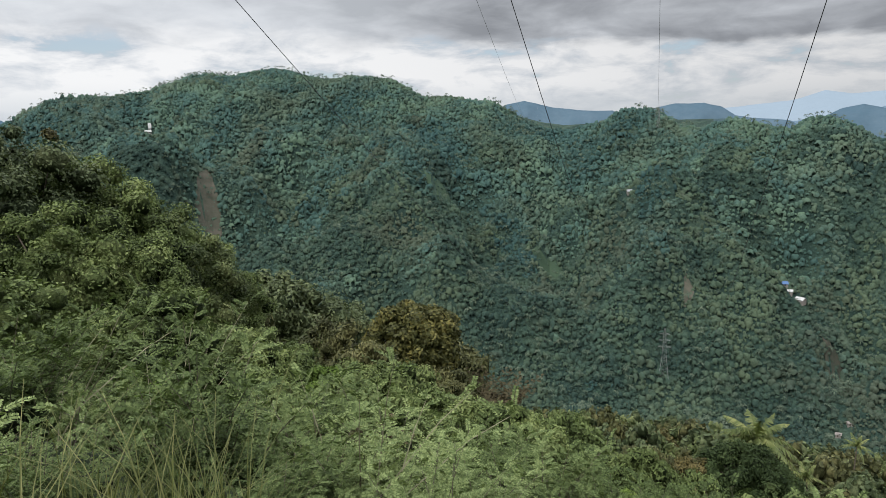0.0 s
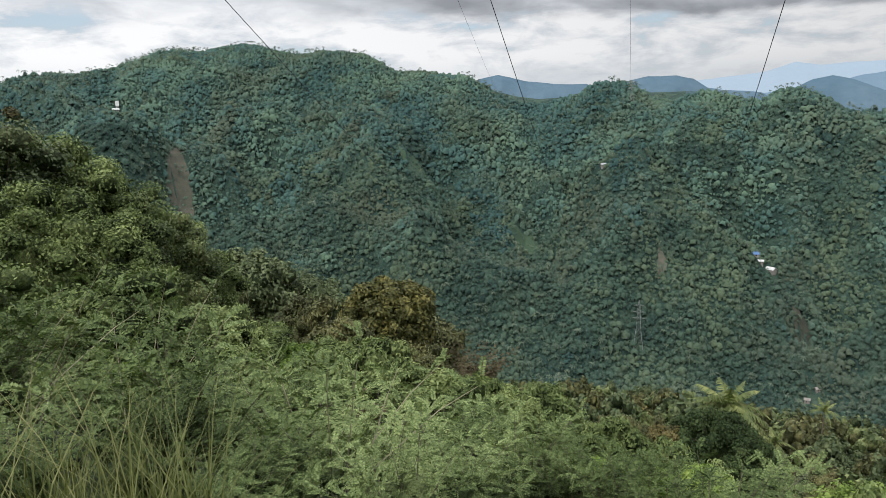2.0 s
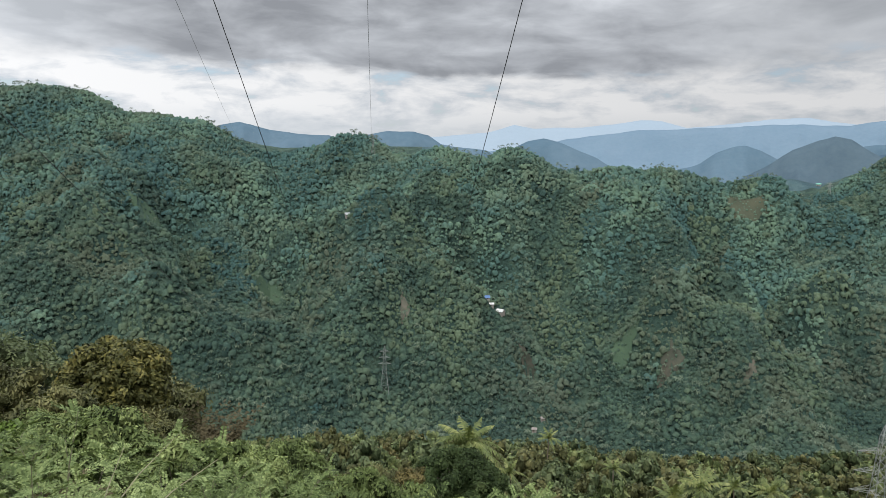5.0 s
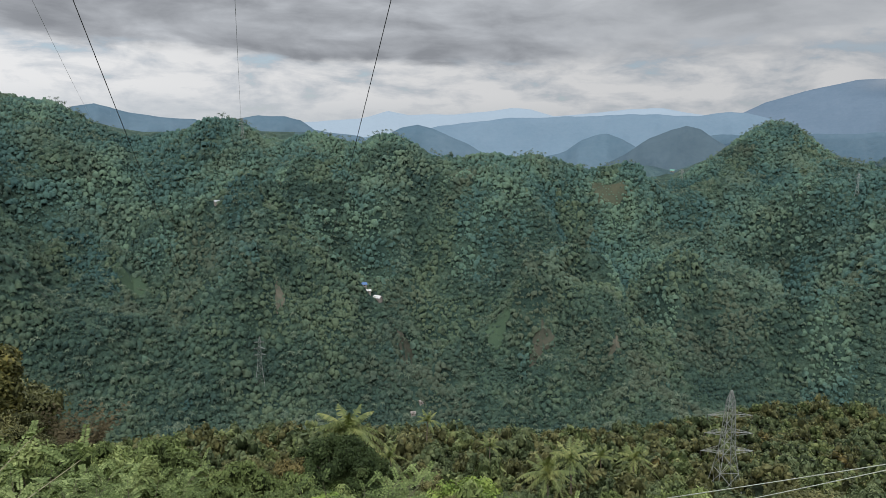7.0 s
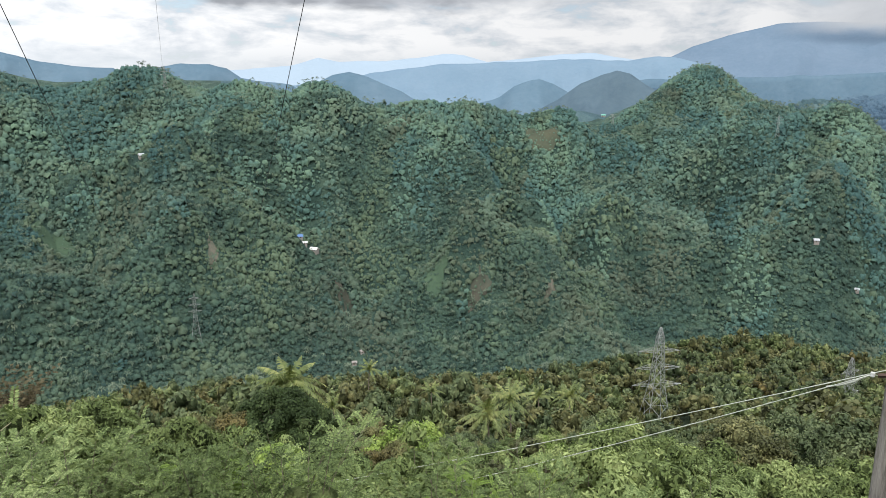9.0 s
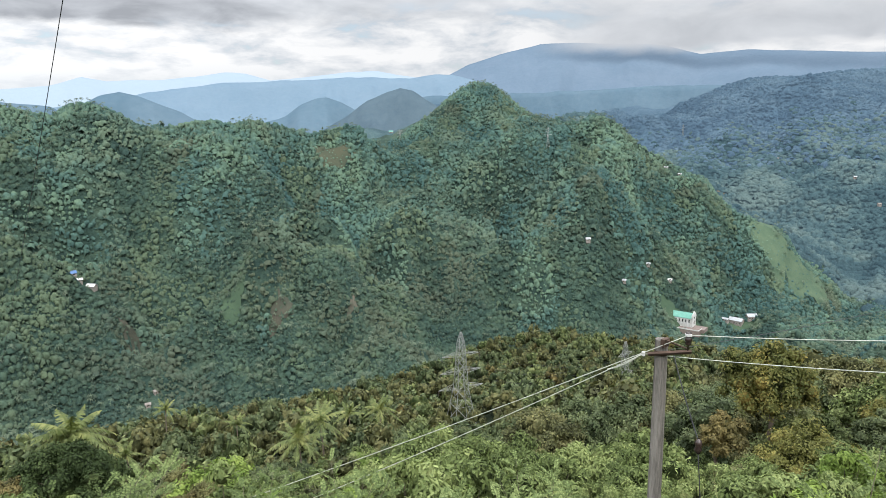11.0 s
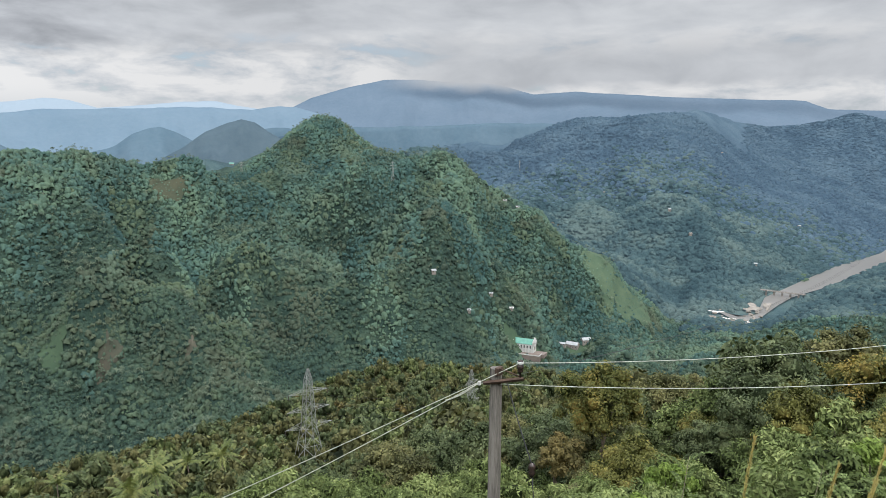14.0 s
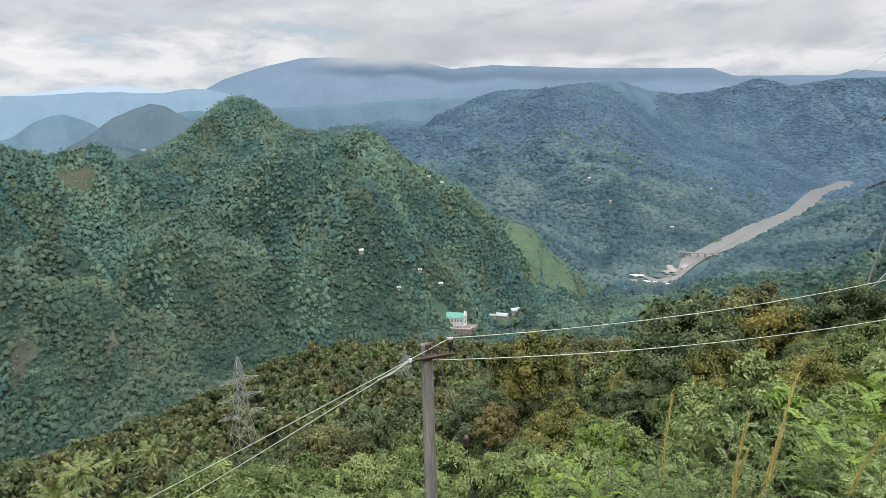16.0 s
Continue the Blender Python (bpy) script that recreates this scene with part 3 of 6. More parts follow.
def crown_templates(count, seed, lobes=3, cut=-0.3, skirt=1.0, sub=2):
    """Tree crowns of several rounded, uneven lobes grown together, open below."""
    out = []
    rng = np.random.default_rng(seed)
    for k in range(count):
        vs, fs, base = [], [], 0
        for i in range(lobes):
            co, f = lump(sub, seed * 7 + k * 5 + i, cut, 0.6 if lobes == 1 else 0.3, 2.5)
            a = 6.283 * i / max(lobes - 1, 1) + rng.uniform(-0.5, 0.5)
            r = 0.0 if i == 0 else rng.uniform(0.45, 0.7)
            size = (0.98 if lobes == 1 else rng.uniform(0.6, 0.75)) if i == 0 else rng.uniform(0.36, 0.58)
            mid = np.array([r * math.cos(a), r * math.sin(a), (0.25 if i == 0 else rng.uniform(-0.25, 0.2))])
            co[:, 2] = np.where(co[:, 2] < 0, co[:, 2] * skirt, co[:, 2])
            vs.append(co * size + mid)
            fs.append(f + base)
            base += len(co)
        out.append((np.concatenate(vs), np.concatenate(fs)))
    return out


def leafy_templates(count, seed, lobes, per, leaf):
    """Tree crowns of radius one: the leaves in tufts, and apart from them the close inner mass."""
    leaves, cores = [], []
    rng = np.random.default_rng(seed)
    for k in range(count):
        vs, fs, base, cs, cf = [], [], 0, [], []
        for i in range(lobes):
            a = i * 2.39996 + rng.uniform(-0.4, 0.4)
            u = 1 - 1.25 * (i + 0.5) / lobes
            q = math.sqrt(1 - u * u) * rng.uniform(0.5, 0.8)
            mid = np.array([q * math.cos(a), q * math.sin(a), u * rng.uniform(0.5, 0.85)])
            size = 1.15 / math.sqrt(lobes) * rng.uniform(0.75, 1.25)
            co, f = lump(1, seed + k * 5 + i, -1.1, 0.3)
            d = unit(rng.normal(0, 1, (per, 3)) + mid * 0.8 + np.array([0, 0, 0.4]))
            p = mid + d * size * rng.uniform(0.8, 1.1, (per, 1))
            n = unit(d + np.array([0, 0, 0.3]) + rng.normal(0, 0.45, (per, 3)))
            e = unit(np.cross(n, rng.normal(0, 1, (per, 3))))
            ls = leaf * rng.uniform(0.6, 1.3, (per, 1))
            w = np.cross(n, e) * ls * 0.6
            v = np.stack([p - e * ls, p + w, p + e * ls, p - w], 1).reshape(-1, 3)
            g = np.arange(per)[:, None] * 4
            vs.append(v)
            fs.append(np.concatenate([g + [0, 1, 2], g + [0, 2, 3]]) + base)
            base += len(v)
            cs.append(co * size * 0.8 + mid)
            cf.append(f + len(co) * i)
        leaves.append((np.concatenate(vs), np.concatenate(fs)))
        cores.append((np.concatenate(cs), np.concatenate(cf)))
    return leaves, cores


def joined(templates, places, widths, heights, rng):
    """All templates set at the places, as one set of verts and faces."""
    pick = rng.integers(0, len(templates), len(places))
    vs, fs, base = [], [], 0
    for k, (tv, tf) in enumerate(templates):
        sel = np.where(pick == k)[0]
        if not len(sel):
            continue
        a = rng.uniform(0, 2 * np.pi, len(sel))
        c, s = np.cos(a), np.sin(a)
        w, h = widths[sel], heights[sel]
        x = (tv[None, :, 0] * c[:, None] - tv[None, :, 1] * s[:, None]) * w[:, None]
        y = (tv[None, :, 0] * s[:, None] + tv[None, :, 1] * c[:, None]) * w[:, None]
        z = tv[None, :, 2] * h[:, None]
        v = np.stack([x, y, z], -1) + places[sel][:, None]
        f = tf[None] + (np.arange(len(sel)) * len(tv))[:, None, None] + base
        vs.append(v.reshape(-1, 3))
        fs.append(f.reshape(-1, 3))
        base += v.shape[0] * v.shape[1]
    return np.concatenate(vs), np.concatenate(fs)


def scatter(rng, az0, az1, r0, r1, spacing):
    """Jittered places, evenly spread over a sector of the plan."""
    out = []
    r = r0
    while r < r1:
        m = max(1, int(radians(az1 - az0) * r / spacing))
        a = az0 + (np.arange(m) + rng.uniform(-0.1, 1.1, m)) / m * (az1 - az0)
        rr = r + rng.uniform(-0.55, 0.55, m) * spacing
        out.append(np.stack([a, rr], 1))
        r += spacing * 0.92
    return np.concatenate(out)


def ridge_distance(az):
    line = LINES["main_ridge"] + LINES["main_ridge_east"]
    return np.interp(az, [p[0] for p in line], [p[1] for p in line])


def in_view(ar, top):
    """Places whose trees stand clear of the land between them and the lookout."""
    slope = np.maximum.accumulate(GRID_Z / RR[:, None], axis=0)
    ri = np.clip(np.searchsorted(RR, ar[:, 1] - 14) - 1, 0, len(RR) - 1)
    ai = np.clip(np.searchsorted(AZ, ar[:, 0]), 0, len(AZ) - 1)
    a = np.radians(ar[:, 0])
    z = land_height(ar[:, 1] * np.sin(a), ar[:, 1] * np.cos(a))
    return (z + top) / ar[:, 1] > slope[ri, ai]


def to_places(ar):
    a = np.radians(ar[:, 0])
    x, y = ar[:, 1] * np.sin(a), ar[:, 1] * np.cos(a)
    return np.stack([x, y, land_height(x, y)], 1)


def seen_at(az, el, r0, r1=4500.0):
    """Distance at which the land, looked at along a bearing, stands at a given slope from the eye."""
    r = np.linspace(r0, r1, 1500)
    p = np.radians(az)
    over = land_height(r * np.sin(p), r * np.cos(p)) - r * math.tan(radians(el))
    hit = np.where(over >= 0)[0]
    return float(r[hit[0]]) if len(hit) else r0


# clearings: bearing, elevation of the middle, half width in metres, depth in metres
CLEARINGS = {
    "church": (40.1, -16.1, 30, 13), "villas": (44.3, -15.9, 21, 10), "farm": (-6.3, -12.1, 14, 8), "white_house": (-55.2, 0.3, 10, 6), "mid_house": (-18.4, -4.8, 7, 5),
    "crest_house": (16.9, -1.5, 8, 6), "east_house": (32.6, -10.2, 5, 5), "scar": (-51.3, -5.2, 11, 34), "pit": (-3.6, -16.4, 8, 16), "dry_field": (12.2, -3.4, 26, 17), "red_patch": (7.6, -15.4, 11, 9),
    "lawn": (3.9, -14.3, 13, 12), "upper_lawn": (-33.5, -4.0, 16, 20), "cliff_scar": (-13.8, -12.2, 4, 12), "crest_lawn": (-14.6, 0.2, 10, 22), "gully_lawn": (-24.5, -11.0, 16, 16), "rock_east": (42.3, -5.9, 9, 20), "rock_spot": (13.4, -15.0, 5, 5),
    "ridge_houses": (38.8, -4.6, 14, 9), "east_roof": (37.3, -11.8, 6, 5), "hamlet": (-2.6, -21.3, 6, 5), "terrace": (39.0, -13.0, 8, 8), "lone_house": (35.5, -13.3, 5, 5),
}
STRIP = [(45.6, -8.6), (46.6, -10.3), (47.9, -11.6), (49.2, -12.5)]


def clearing_spot(name):
    az, el, w, d = CLEARINGS[name]
    r = seen_at(az, el, 450)
    return az, r, w, d


SPOTS = {k: clearing_spot(k) for k in CLEARINGS}


OPEN_GROUND = ("scar", "pit", "dry_field", "red_patch", "lawn", "upper_lawn", "cliff_scar", "crest_lawn", "gully_lawn", "rock_east", "rock_spot", "terrace")


def in_clearing(ar, grow=1.0, names=None):
    out = np.zeros(len(ar), bool)
    for az, r, w, d in (SPOTS[k] for k in names or SPOTS):
        out |= (((ar[:, 0] - az) * math.pi / 180 * r / (w * grow)) ** 2 + ((ar[:, 1] - r) / (d * grow)) ** 2) < 1
    for az, el in STRIP:
        r = seen_at(az, el, 450)
        out |= (((ar[:, 0] - az) * math.pi / 180 * r / 13) ** 2 + ((ar[:, 1] - r) / 30) ** 2) < 1
    return out


def river_gap(ar):
    """Distance of places from the middle of the river, in half widths."""
    left = np.array([tuple(bearing(*p)) for p in LINES["river_left"]])
    right = np.array([tuple(bearing(*p)) for p in LINES["river_right"]])
    k = min(len(left), len(right))
    mid = (left[:k] + right[-k:]) / 2
    a = np.radians(ar[:, 0])
    p = np.stack([ar[:, 1] * np.sin(a), ar[:, 1] * np.cos(a)], 1)
    best = np.full(len(ar), 1e9)
    for u, v in zip(mid[:-1, :2], mid[1:, :2]):
        d = v - u
        t = np.clip(((p - u) @ d) / (d @ d), 0, 1)
        best = np.minimum(best, np.hypot(*(p - u - t[:, None] * d).T))
    return best


def palm_template(rng, fronds=11):
    """A small far palm: thin trunk and a star of drooping blades."""
    v, f = [], []
    for k in range(3):
        a = k * 2.094
        v += [(0.035 * math.cos(a), 0.035 * math.sin(a), -1.3), (0.025 * math.cos(a), 0.025 * math.sin(a), 0)]
    for k in range(3):
        i, j = 2 * k, 2 * ((k + 1) % 3)
        f += [(i, j, j + 1), (i, j + 1, i + 1)]
    for k in range(fronds):
        a = 6.283 * k / fronds + rng.uniform(-0.2, 0.2)
        e = rng.uniform(-0.2, 0.9)
        d = np.array([math.cos(a) * math.cos(e), math.sin(a) * math.cos(e), math.sin(e)])
        s = np.array([-math.sin(a), math.cos(a), 0.0]) * 0.13
        m, t = d * 0.6 + (0, 0, 0.05), d * 1.0 - (0, 0, 0.45)
        b = len(v)
        v += [(0, 0, 0), tuple(m + s), tuple(m - s), tuple(t)]
        f += [(b, b + 2, b + 1), (b + 1, b + 2, b + 3)]
    return np.array(v), np.array(f)


def canopy(name, label, p, w, h, many, size, mat, rng, loose=0.7):
    """Leaf tufts, three-cornered and loose, over lumpy crowns at the places p."""
    k = np.repeat(np.arange(len(p)), many)
    d = unit(rng.normal(0, 1, (len(k), 3)) + np.array([0, 0, 0.6]))
    q = p[k] + d * np.stack([w[k], w[k], h[k]], 1) * rng.uniform(0.70, 0.92, (len(k), 1)) + np.stack([w[k] * 0, w[k] * 0, h[k] * 0.1], 1)
    e = unit(np.cross(d + rng.normal(0, loose, d.shape), rng.normal(0, 1, d.shape)))
    s = unit(np.cross(d + rng.normal(0, 0.3, d.shape), e))
    ls = rng.uniform(size[0], size[1], (len(k), 1))
    v = np.stack([q - e * ls, q + s * ls * 0.9, q + e * ls], 1).reshape(-1, 3)
    return tagged(new(name, mesh_arrays(name, v, np.arange(len(v)).reshape(-1, 3), mat, False)), label, "foliage", kind="stuff")


def hill_keep(ar):
    return (ar[:, 1] < ridge_distance(ar[:, 0]) + 40) & ~in_clearing(ar, 0.8) & (river_gap(ar) > 32) & in_view(ar, 6.0)


def far_keep(ar):
    return (river_gap(ar) > 30) & ~((ar[:, 0] < 53 + 0.8 * np.sin(ar[:, 1] * 0.021) + 0.5 * np.sin(ar[:, 1] * 0.13)) & (ar[:, 1] < ridge_distance(ar[:, 0]) + 25)) & in_view(ar, 16.0)


def build_woods():
    rng = np.random.default_rng(11)
    leafy, leafy_far = leafy_templates(12, 71, 10, 26, 0.125), leafy_templates(12, 72, 6, 10, 0.17)
    plain = crown_templates(36, 19, 1, -0.3, 1.7, 1)
    ar = np.concatenate([scatter(rng, -68, 56, 430, 640, 2.55), scatter(rng, -68, 56, 640, 1420, 3.0), scatter(rng, 56, 78, 470, 1110, 5.2)])
    ar = ar[~((ar[:, 0] > 14) & (ar[:, 0] < 52) & (ar[:, 1] < 480))]
    scrub = in_clearing(ar, 0.85, OPEN_GROUND) & (rng.random(len(ar)) < 0.6)
    pick = hill_keep(ar) | scrub
    ar, scrub = ar[pick], scrub[pick]
    p = to_places(ar)
    w = (0.95 + 1.9 * rng.random(len(p)) ** 2.6) * np.where(scrub, 0.5, 1.0) * np.clip(ar[:, 1] / 680, 0.94, 1.15)
    # trees stand closer, crown over crown, where the hillside is steep
    steep = np.hypot(land_height(p[:, 0] + 6, p[:, 1]) - p[:, 2], land_height(p[:, 0], p[:, 1] + 6) - p[:, 2]) / 6
    w = w * np.clip(np.sqrt(1 + steep ** 2), 1, 1.6) ** 0.7
    h = w * rng.uniform(0.8, 1.2, len(p))
    p[:, 2] += h * rng.uniform(0.0, 0.3, len(p)) + 1.8 * rng.random(len(p)) ** 3 * ~scrub
    # crowns change to the haze-tinted upper colours with distance, in uneven patches
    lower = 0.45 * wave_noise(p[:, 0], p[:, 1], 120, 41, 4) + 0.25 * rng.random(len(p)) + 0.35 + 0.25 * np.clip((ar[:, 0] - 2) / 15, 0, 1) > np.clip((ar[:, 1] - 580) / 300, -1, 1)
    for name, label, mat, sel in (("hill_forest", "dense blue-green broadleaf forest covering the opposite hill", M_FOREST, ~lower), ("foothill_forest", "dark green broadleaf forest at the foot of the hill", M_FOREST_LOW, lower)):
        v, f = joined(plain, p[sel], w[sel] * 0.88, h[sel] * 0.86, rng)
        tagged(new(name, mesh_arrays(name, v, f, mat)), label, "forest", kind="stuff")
    # leaves bluer with distance in place of haze, duller and fresher green lower down
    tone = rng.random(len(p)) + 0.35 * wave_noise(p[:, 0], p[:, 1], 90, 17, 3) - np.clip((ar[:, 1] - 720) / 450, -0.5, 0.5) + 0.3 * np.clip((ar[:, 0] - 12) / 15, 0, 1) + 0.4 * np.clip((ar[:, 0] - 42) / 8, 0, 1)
    many = np.clip((w * np.interp(ar[:, 1], (450, 640, 900, 1000), (8.0, 6.0, 3.5, 2.2))).astype(int), 2, 20)
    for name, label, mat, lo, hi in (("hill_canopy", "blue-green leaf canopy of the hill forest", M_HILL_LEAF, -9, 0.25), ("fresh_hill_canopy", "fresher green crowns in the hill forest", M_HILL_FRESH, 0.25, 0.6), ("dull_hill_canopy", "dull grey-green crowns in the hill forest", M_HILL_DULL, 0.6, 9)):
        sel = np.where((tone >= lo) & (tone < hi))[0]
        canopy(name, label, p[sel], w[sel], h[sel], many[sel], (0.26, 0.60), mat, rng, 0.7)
    few = ar[rng.random(len(ar)) < 0.09]
    few = few[wave_noise(few[:, 0] * 6, few[:, 1] / 3, 60, 8, 2) > -0.25]
    p = to_places(few)
    p[:, 2] += rng.uniform(5.0, 8.5, len(p))
    w = rng.uniform(2.2, 3.6, len(p))
    v, f = joined([palm_template(rng) for _ in range(5)], p, w, w, rng)
    tagged(new("hillside_palms", mesh_arrays("hillside_palms", v, f, M_HILL_DULL, False)), "scattered coconut palms standing out of the hill forest", "palms", kind="stuff")
    far = np.concatenate([scatter(rng, 26, 76, 1020, 2000, 7.6), scatter(rng, 26, 76, 2000, 2900, 10.0), scatter(rng, 56, 76, 2900, 4100, 12.5)])
    far = far + np.stack([rng.normal(0, 0.15, len(far)), rng.normal(0, 5, len(far))], 1)
    far = far[far_keep(far)]
    p = to_places(far)
    w = 4.6 + 5.0 * rng.random(len(p)) ** 1.9
    h = w * rng.uniform(0.4, 0.8, len(p)) * np.clip((4600 - far[:, 1]) / 1900, 0.45, 1)
    p[:, 2] += h * 0.2
    w = w * np.where(far[:, 1] > 3000, 1.15, np.where(far[:, 1] < 1700, 0.85, 1.0))
    # farther crowns take the stronger painted haze, blended in by chance
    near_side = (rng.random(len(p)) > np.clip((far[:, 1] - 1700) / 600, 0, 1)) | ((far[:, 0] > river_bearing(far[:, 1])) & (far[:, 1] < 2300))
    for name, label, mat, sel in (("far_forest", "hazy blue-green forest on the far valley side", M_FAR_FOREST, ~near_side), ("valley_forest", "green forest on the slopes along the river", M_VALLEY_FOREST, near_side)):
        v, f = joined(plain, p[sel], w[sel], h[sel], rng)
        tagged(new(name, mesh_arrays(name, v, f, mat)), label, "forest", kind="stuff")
    near = np.concatenate([scatter(rng, -64, 78, 96, 370, 6.2), scatter(rng, 14, 52, 370, 475, 6.2)])
    near = near[in_view(near, 7.0) | (rng.random(len(near)) < 0.3)]
    near = near[~((abs(near[:, 0] - 22.3) < 2.6) & (near[:, 1] > 176) & (near[:, 1] < 234)) & ~((abs(near[:, 0] - 35.8) < 1.4) & (near[:, 1] > 236) & (near[:, 1] < 268))]
    near = near[~((abs(near[:, 0] + 8) < 4) & (near[:, 1] < 118)) & ~((abs(near[:, 0] - 9.5) < 3) & (near[:, 1] < 132))]
    p = to_places(near)
    w = (2.0 + 3.0 * rng.random(len(p)) ** 2.0) * np.where(near[:, 0] > 62, 0.55, 1.0) * np.where((abs(near[:, 0]) < 29) & (near[:, 1] < 150), 0.72, np.where((abs(near[:, 0] - 22.6) < 3.5) & (near[:, 1] < 182), 0.55, 1.0))
    h = w * rng.uniform(0.8, 1.5, len(p))
    p[:, 2] += h * rng.uniform(0.5, 0.95, len(p))
    # the trees in four tones, the nearer ones leafier
    tone = rng.random(len(p)) + 0.4 * wave_noise(p[:, 0], p[:, 1], 40, 31, 2)
    for name, label, mat, lo, hi in (("olive_trees", "olive green trees down the near slope", M_OLIVE_LEAF, -9, 0.42), ("green_trees", "fresh green trees down the near slope", M_SLOPE_GREEN, 0.42, 0.66), ("dark_trees", "dark green trees down the near slope", M_DARK_LEAF, 0.66, 1.22), ("russet_trees", "russet and yellowing trees down the near slope", M_RUSSET_LEAF, 1.22, 9)):
        for piece in (0, 1):
            vs, fs, base = [], [], 0
            for kit, r0, r1 in ((leafy, 0, 200), (leafy_far, 200, 999)):
                sel = (tone >= lo) & (tone < hi) & (near[:, 1] >= r0) & (near[:, 1] < r1)
                if sel.any():
                    v, f = joined(kit[piece], p[sel], w[sel], h[sel], np.random.default_rng(int(lo * 100) + 1000 + r0))
                    vs.append(v)
                    fs.append(f + base)
                    base += len(v)
            # the inner mass wears the leaf colours darkened to imitate shade
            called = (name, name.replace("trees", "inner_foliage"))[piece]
            tagged(new(called, mesh_arrays(called, np.concatenate(vs), np.concatenate(fs), (mat, shaded_core_material(mat))[piece], piece == 1)), (label, "twigs and leaves coloured darker for shade inside the " + label)[piece], "forest", kind="stuff")


build_woods()


# ---- ridges in the distance ----
def hill_range(name, label, skyline, dist, foot, mat, seed, rough=1.0, deep=0.25):
    """A range of hills: crest through (bearing, elevation), folded flanks down to the foot, and a back."""
    az = np.arange(skyline[0][0], skyline[-1][0] + 0.01, 0.2)
    el = np.interp(az, [p[0] for p in skyline], [p[1] for p in skyline])
    crest = dist * np.tan(np.radians(el))
    crest = crest + wave_noise(az * dist / 57.3, az * 0 + seed * 100.0, 260, seed, 5) * dist * 0.0009 * rough
    rows = 22
    verts = np.zeros((rows + 3, len(az), 3))
    a = np.radians(az)
    for k in range(rows + 3):
        t = k / (rows - 1)
        r = dist * (1 - deep * (1 - t)) if k < rows else dist * (1 + 0.05 * (k - rows + 1))
        x, y = r * np.sin(a), r * np.cos(a)
        if k < rows:
            h = foot + (crest - foot) * t ** 1.08
            fold = wave_noise(az * dist / 57.3, np.full(len(az), r * 0.45), 380 * dist / 3000, seed + 1, 4)
            h = h + fold * (crest - foot) * 0.10 * rough * math.sin(math.pi * min(t, 0.999)) ** 0.8
            h = np.minimum(h, r / dist * (crest - 2) + 0.0) if t > 0.9 else h
        else:
            h = crest - (crest - foot) * 0.3 * (k - rows + 1)
        verts[k] = np.stack([x, y, h], 1)
    verts[rows - 1, :, 2] = crest
    n = len(az)
    j, i = np.meshgrid(np.arange(rows + 2), np.arange(n - 1), indexing="ij")
    q = np.stack([j * n + i, j * n + i + 1, (j + 1) * n + i + 1, (j + 1) * n + i], -1).reshape(-1, 4)
    tagged(new(name, mesh_arrays(name, verts.reshape(-1, 3), q[:, ::-1], mat)), label, "hills", kind="structure")


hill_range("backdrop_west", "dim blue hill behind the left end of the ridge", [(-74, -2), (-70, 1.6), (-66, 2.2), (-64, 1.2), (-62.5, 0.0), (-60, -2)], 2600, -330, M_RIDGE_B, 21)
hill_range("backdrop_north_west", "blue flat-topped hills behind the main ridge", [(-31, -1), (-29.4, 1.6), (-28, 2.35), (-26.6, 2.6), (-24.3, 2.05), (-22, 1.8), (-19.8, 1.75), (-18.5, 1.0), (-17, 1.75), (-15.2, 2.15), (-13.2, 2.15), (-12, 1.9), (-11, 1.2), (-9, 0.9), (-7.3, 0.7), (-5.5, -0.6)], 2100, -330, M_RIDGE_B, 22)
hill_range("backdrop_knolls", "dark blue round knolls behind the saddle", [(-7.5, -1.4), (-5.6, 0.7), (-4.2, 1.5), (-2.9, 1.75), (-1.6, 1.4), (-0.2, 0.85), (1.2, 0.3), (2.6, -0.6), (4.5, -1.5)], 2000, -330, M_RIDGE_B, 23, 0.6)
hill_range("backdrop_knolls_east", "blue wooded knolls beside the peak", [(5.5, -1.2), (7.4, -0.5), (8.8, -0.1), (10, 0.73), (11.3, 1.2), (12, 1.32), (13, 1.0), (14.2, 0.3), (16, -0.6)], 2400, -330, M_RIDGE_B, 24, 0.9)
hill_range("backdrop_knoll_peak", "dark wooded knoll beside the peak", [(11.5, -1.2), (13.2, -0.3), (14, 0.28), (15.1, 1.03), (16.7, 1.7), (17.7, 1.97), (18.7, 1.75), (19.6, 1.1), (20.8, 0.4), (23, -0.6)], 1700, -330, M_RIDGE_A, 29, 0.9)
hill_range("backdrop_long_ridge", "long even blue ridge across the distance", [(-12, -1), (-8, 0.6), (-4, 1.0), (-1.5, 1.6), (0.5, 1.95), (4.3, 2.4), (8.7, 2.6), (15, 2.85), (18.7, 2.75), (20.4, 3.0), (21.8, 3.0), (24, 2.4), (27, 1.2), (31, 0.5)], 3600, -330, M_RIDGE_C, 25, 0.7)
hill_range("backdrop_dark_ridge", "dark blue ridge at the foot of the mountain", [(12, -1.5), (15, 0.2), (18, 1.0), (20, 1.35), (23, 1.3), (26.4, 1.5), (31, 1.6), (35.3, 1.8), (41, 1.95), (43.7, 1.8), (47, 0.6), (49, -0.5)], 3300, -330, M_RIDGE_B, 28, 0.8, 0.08)
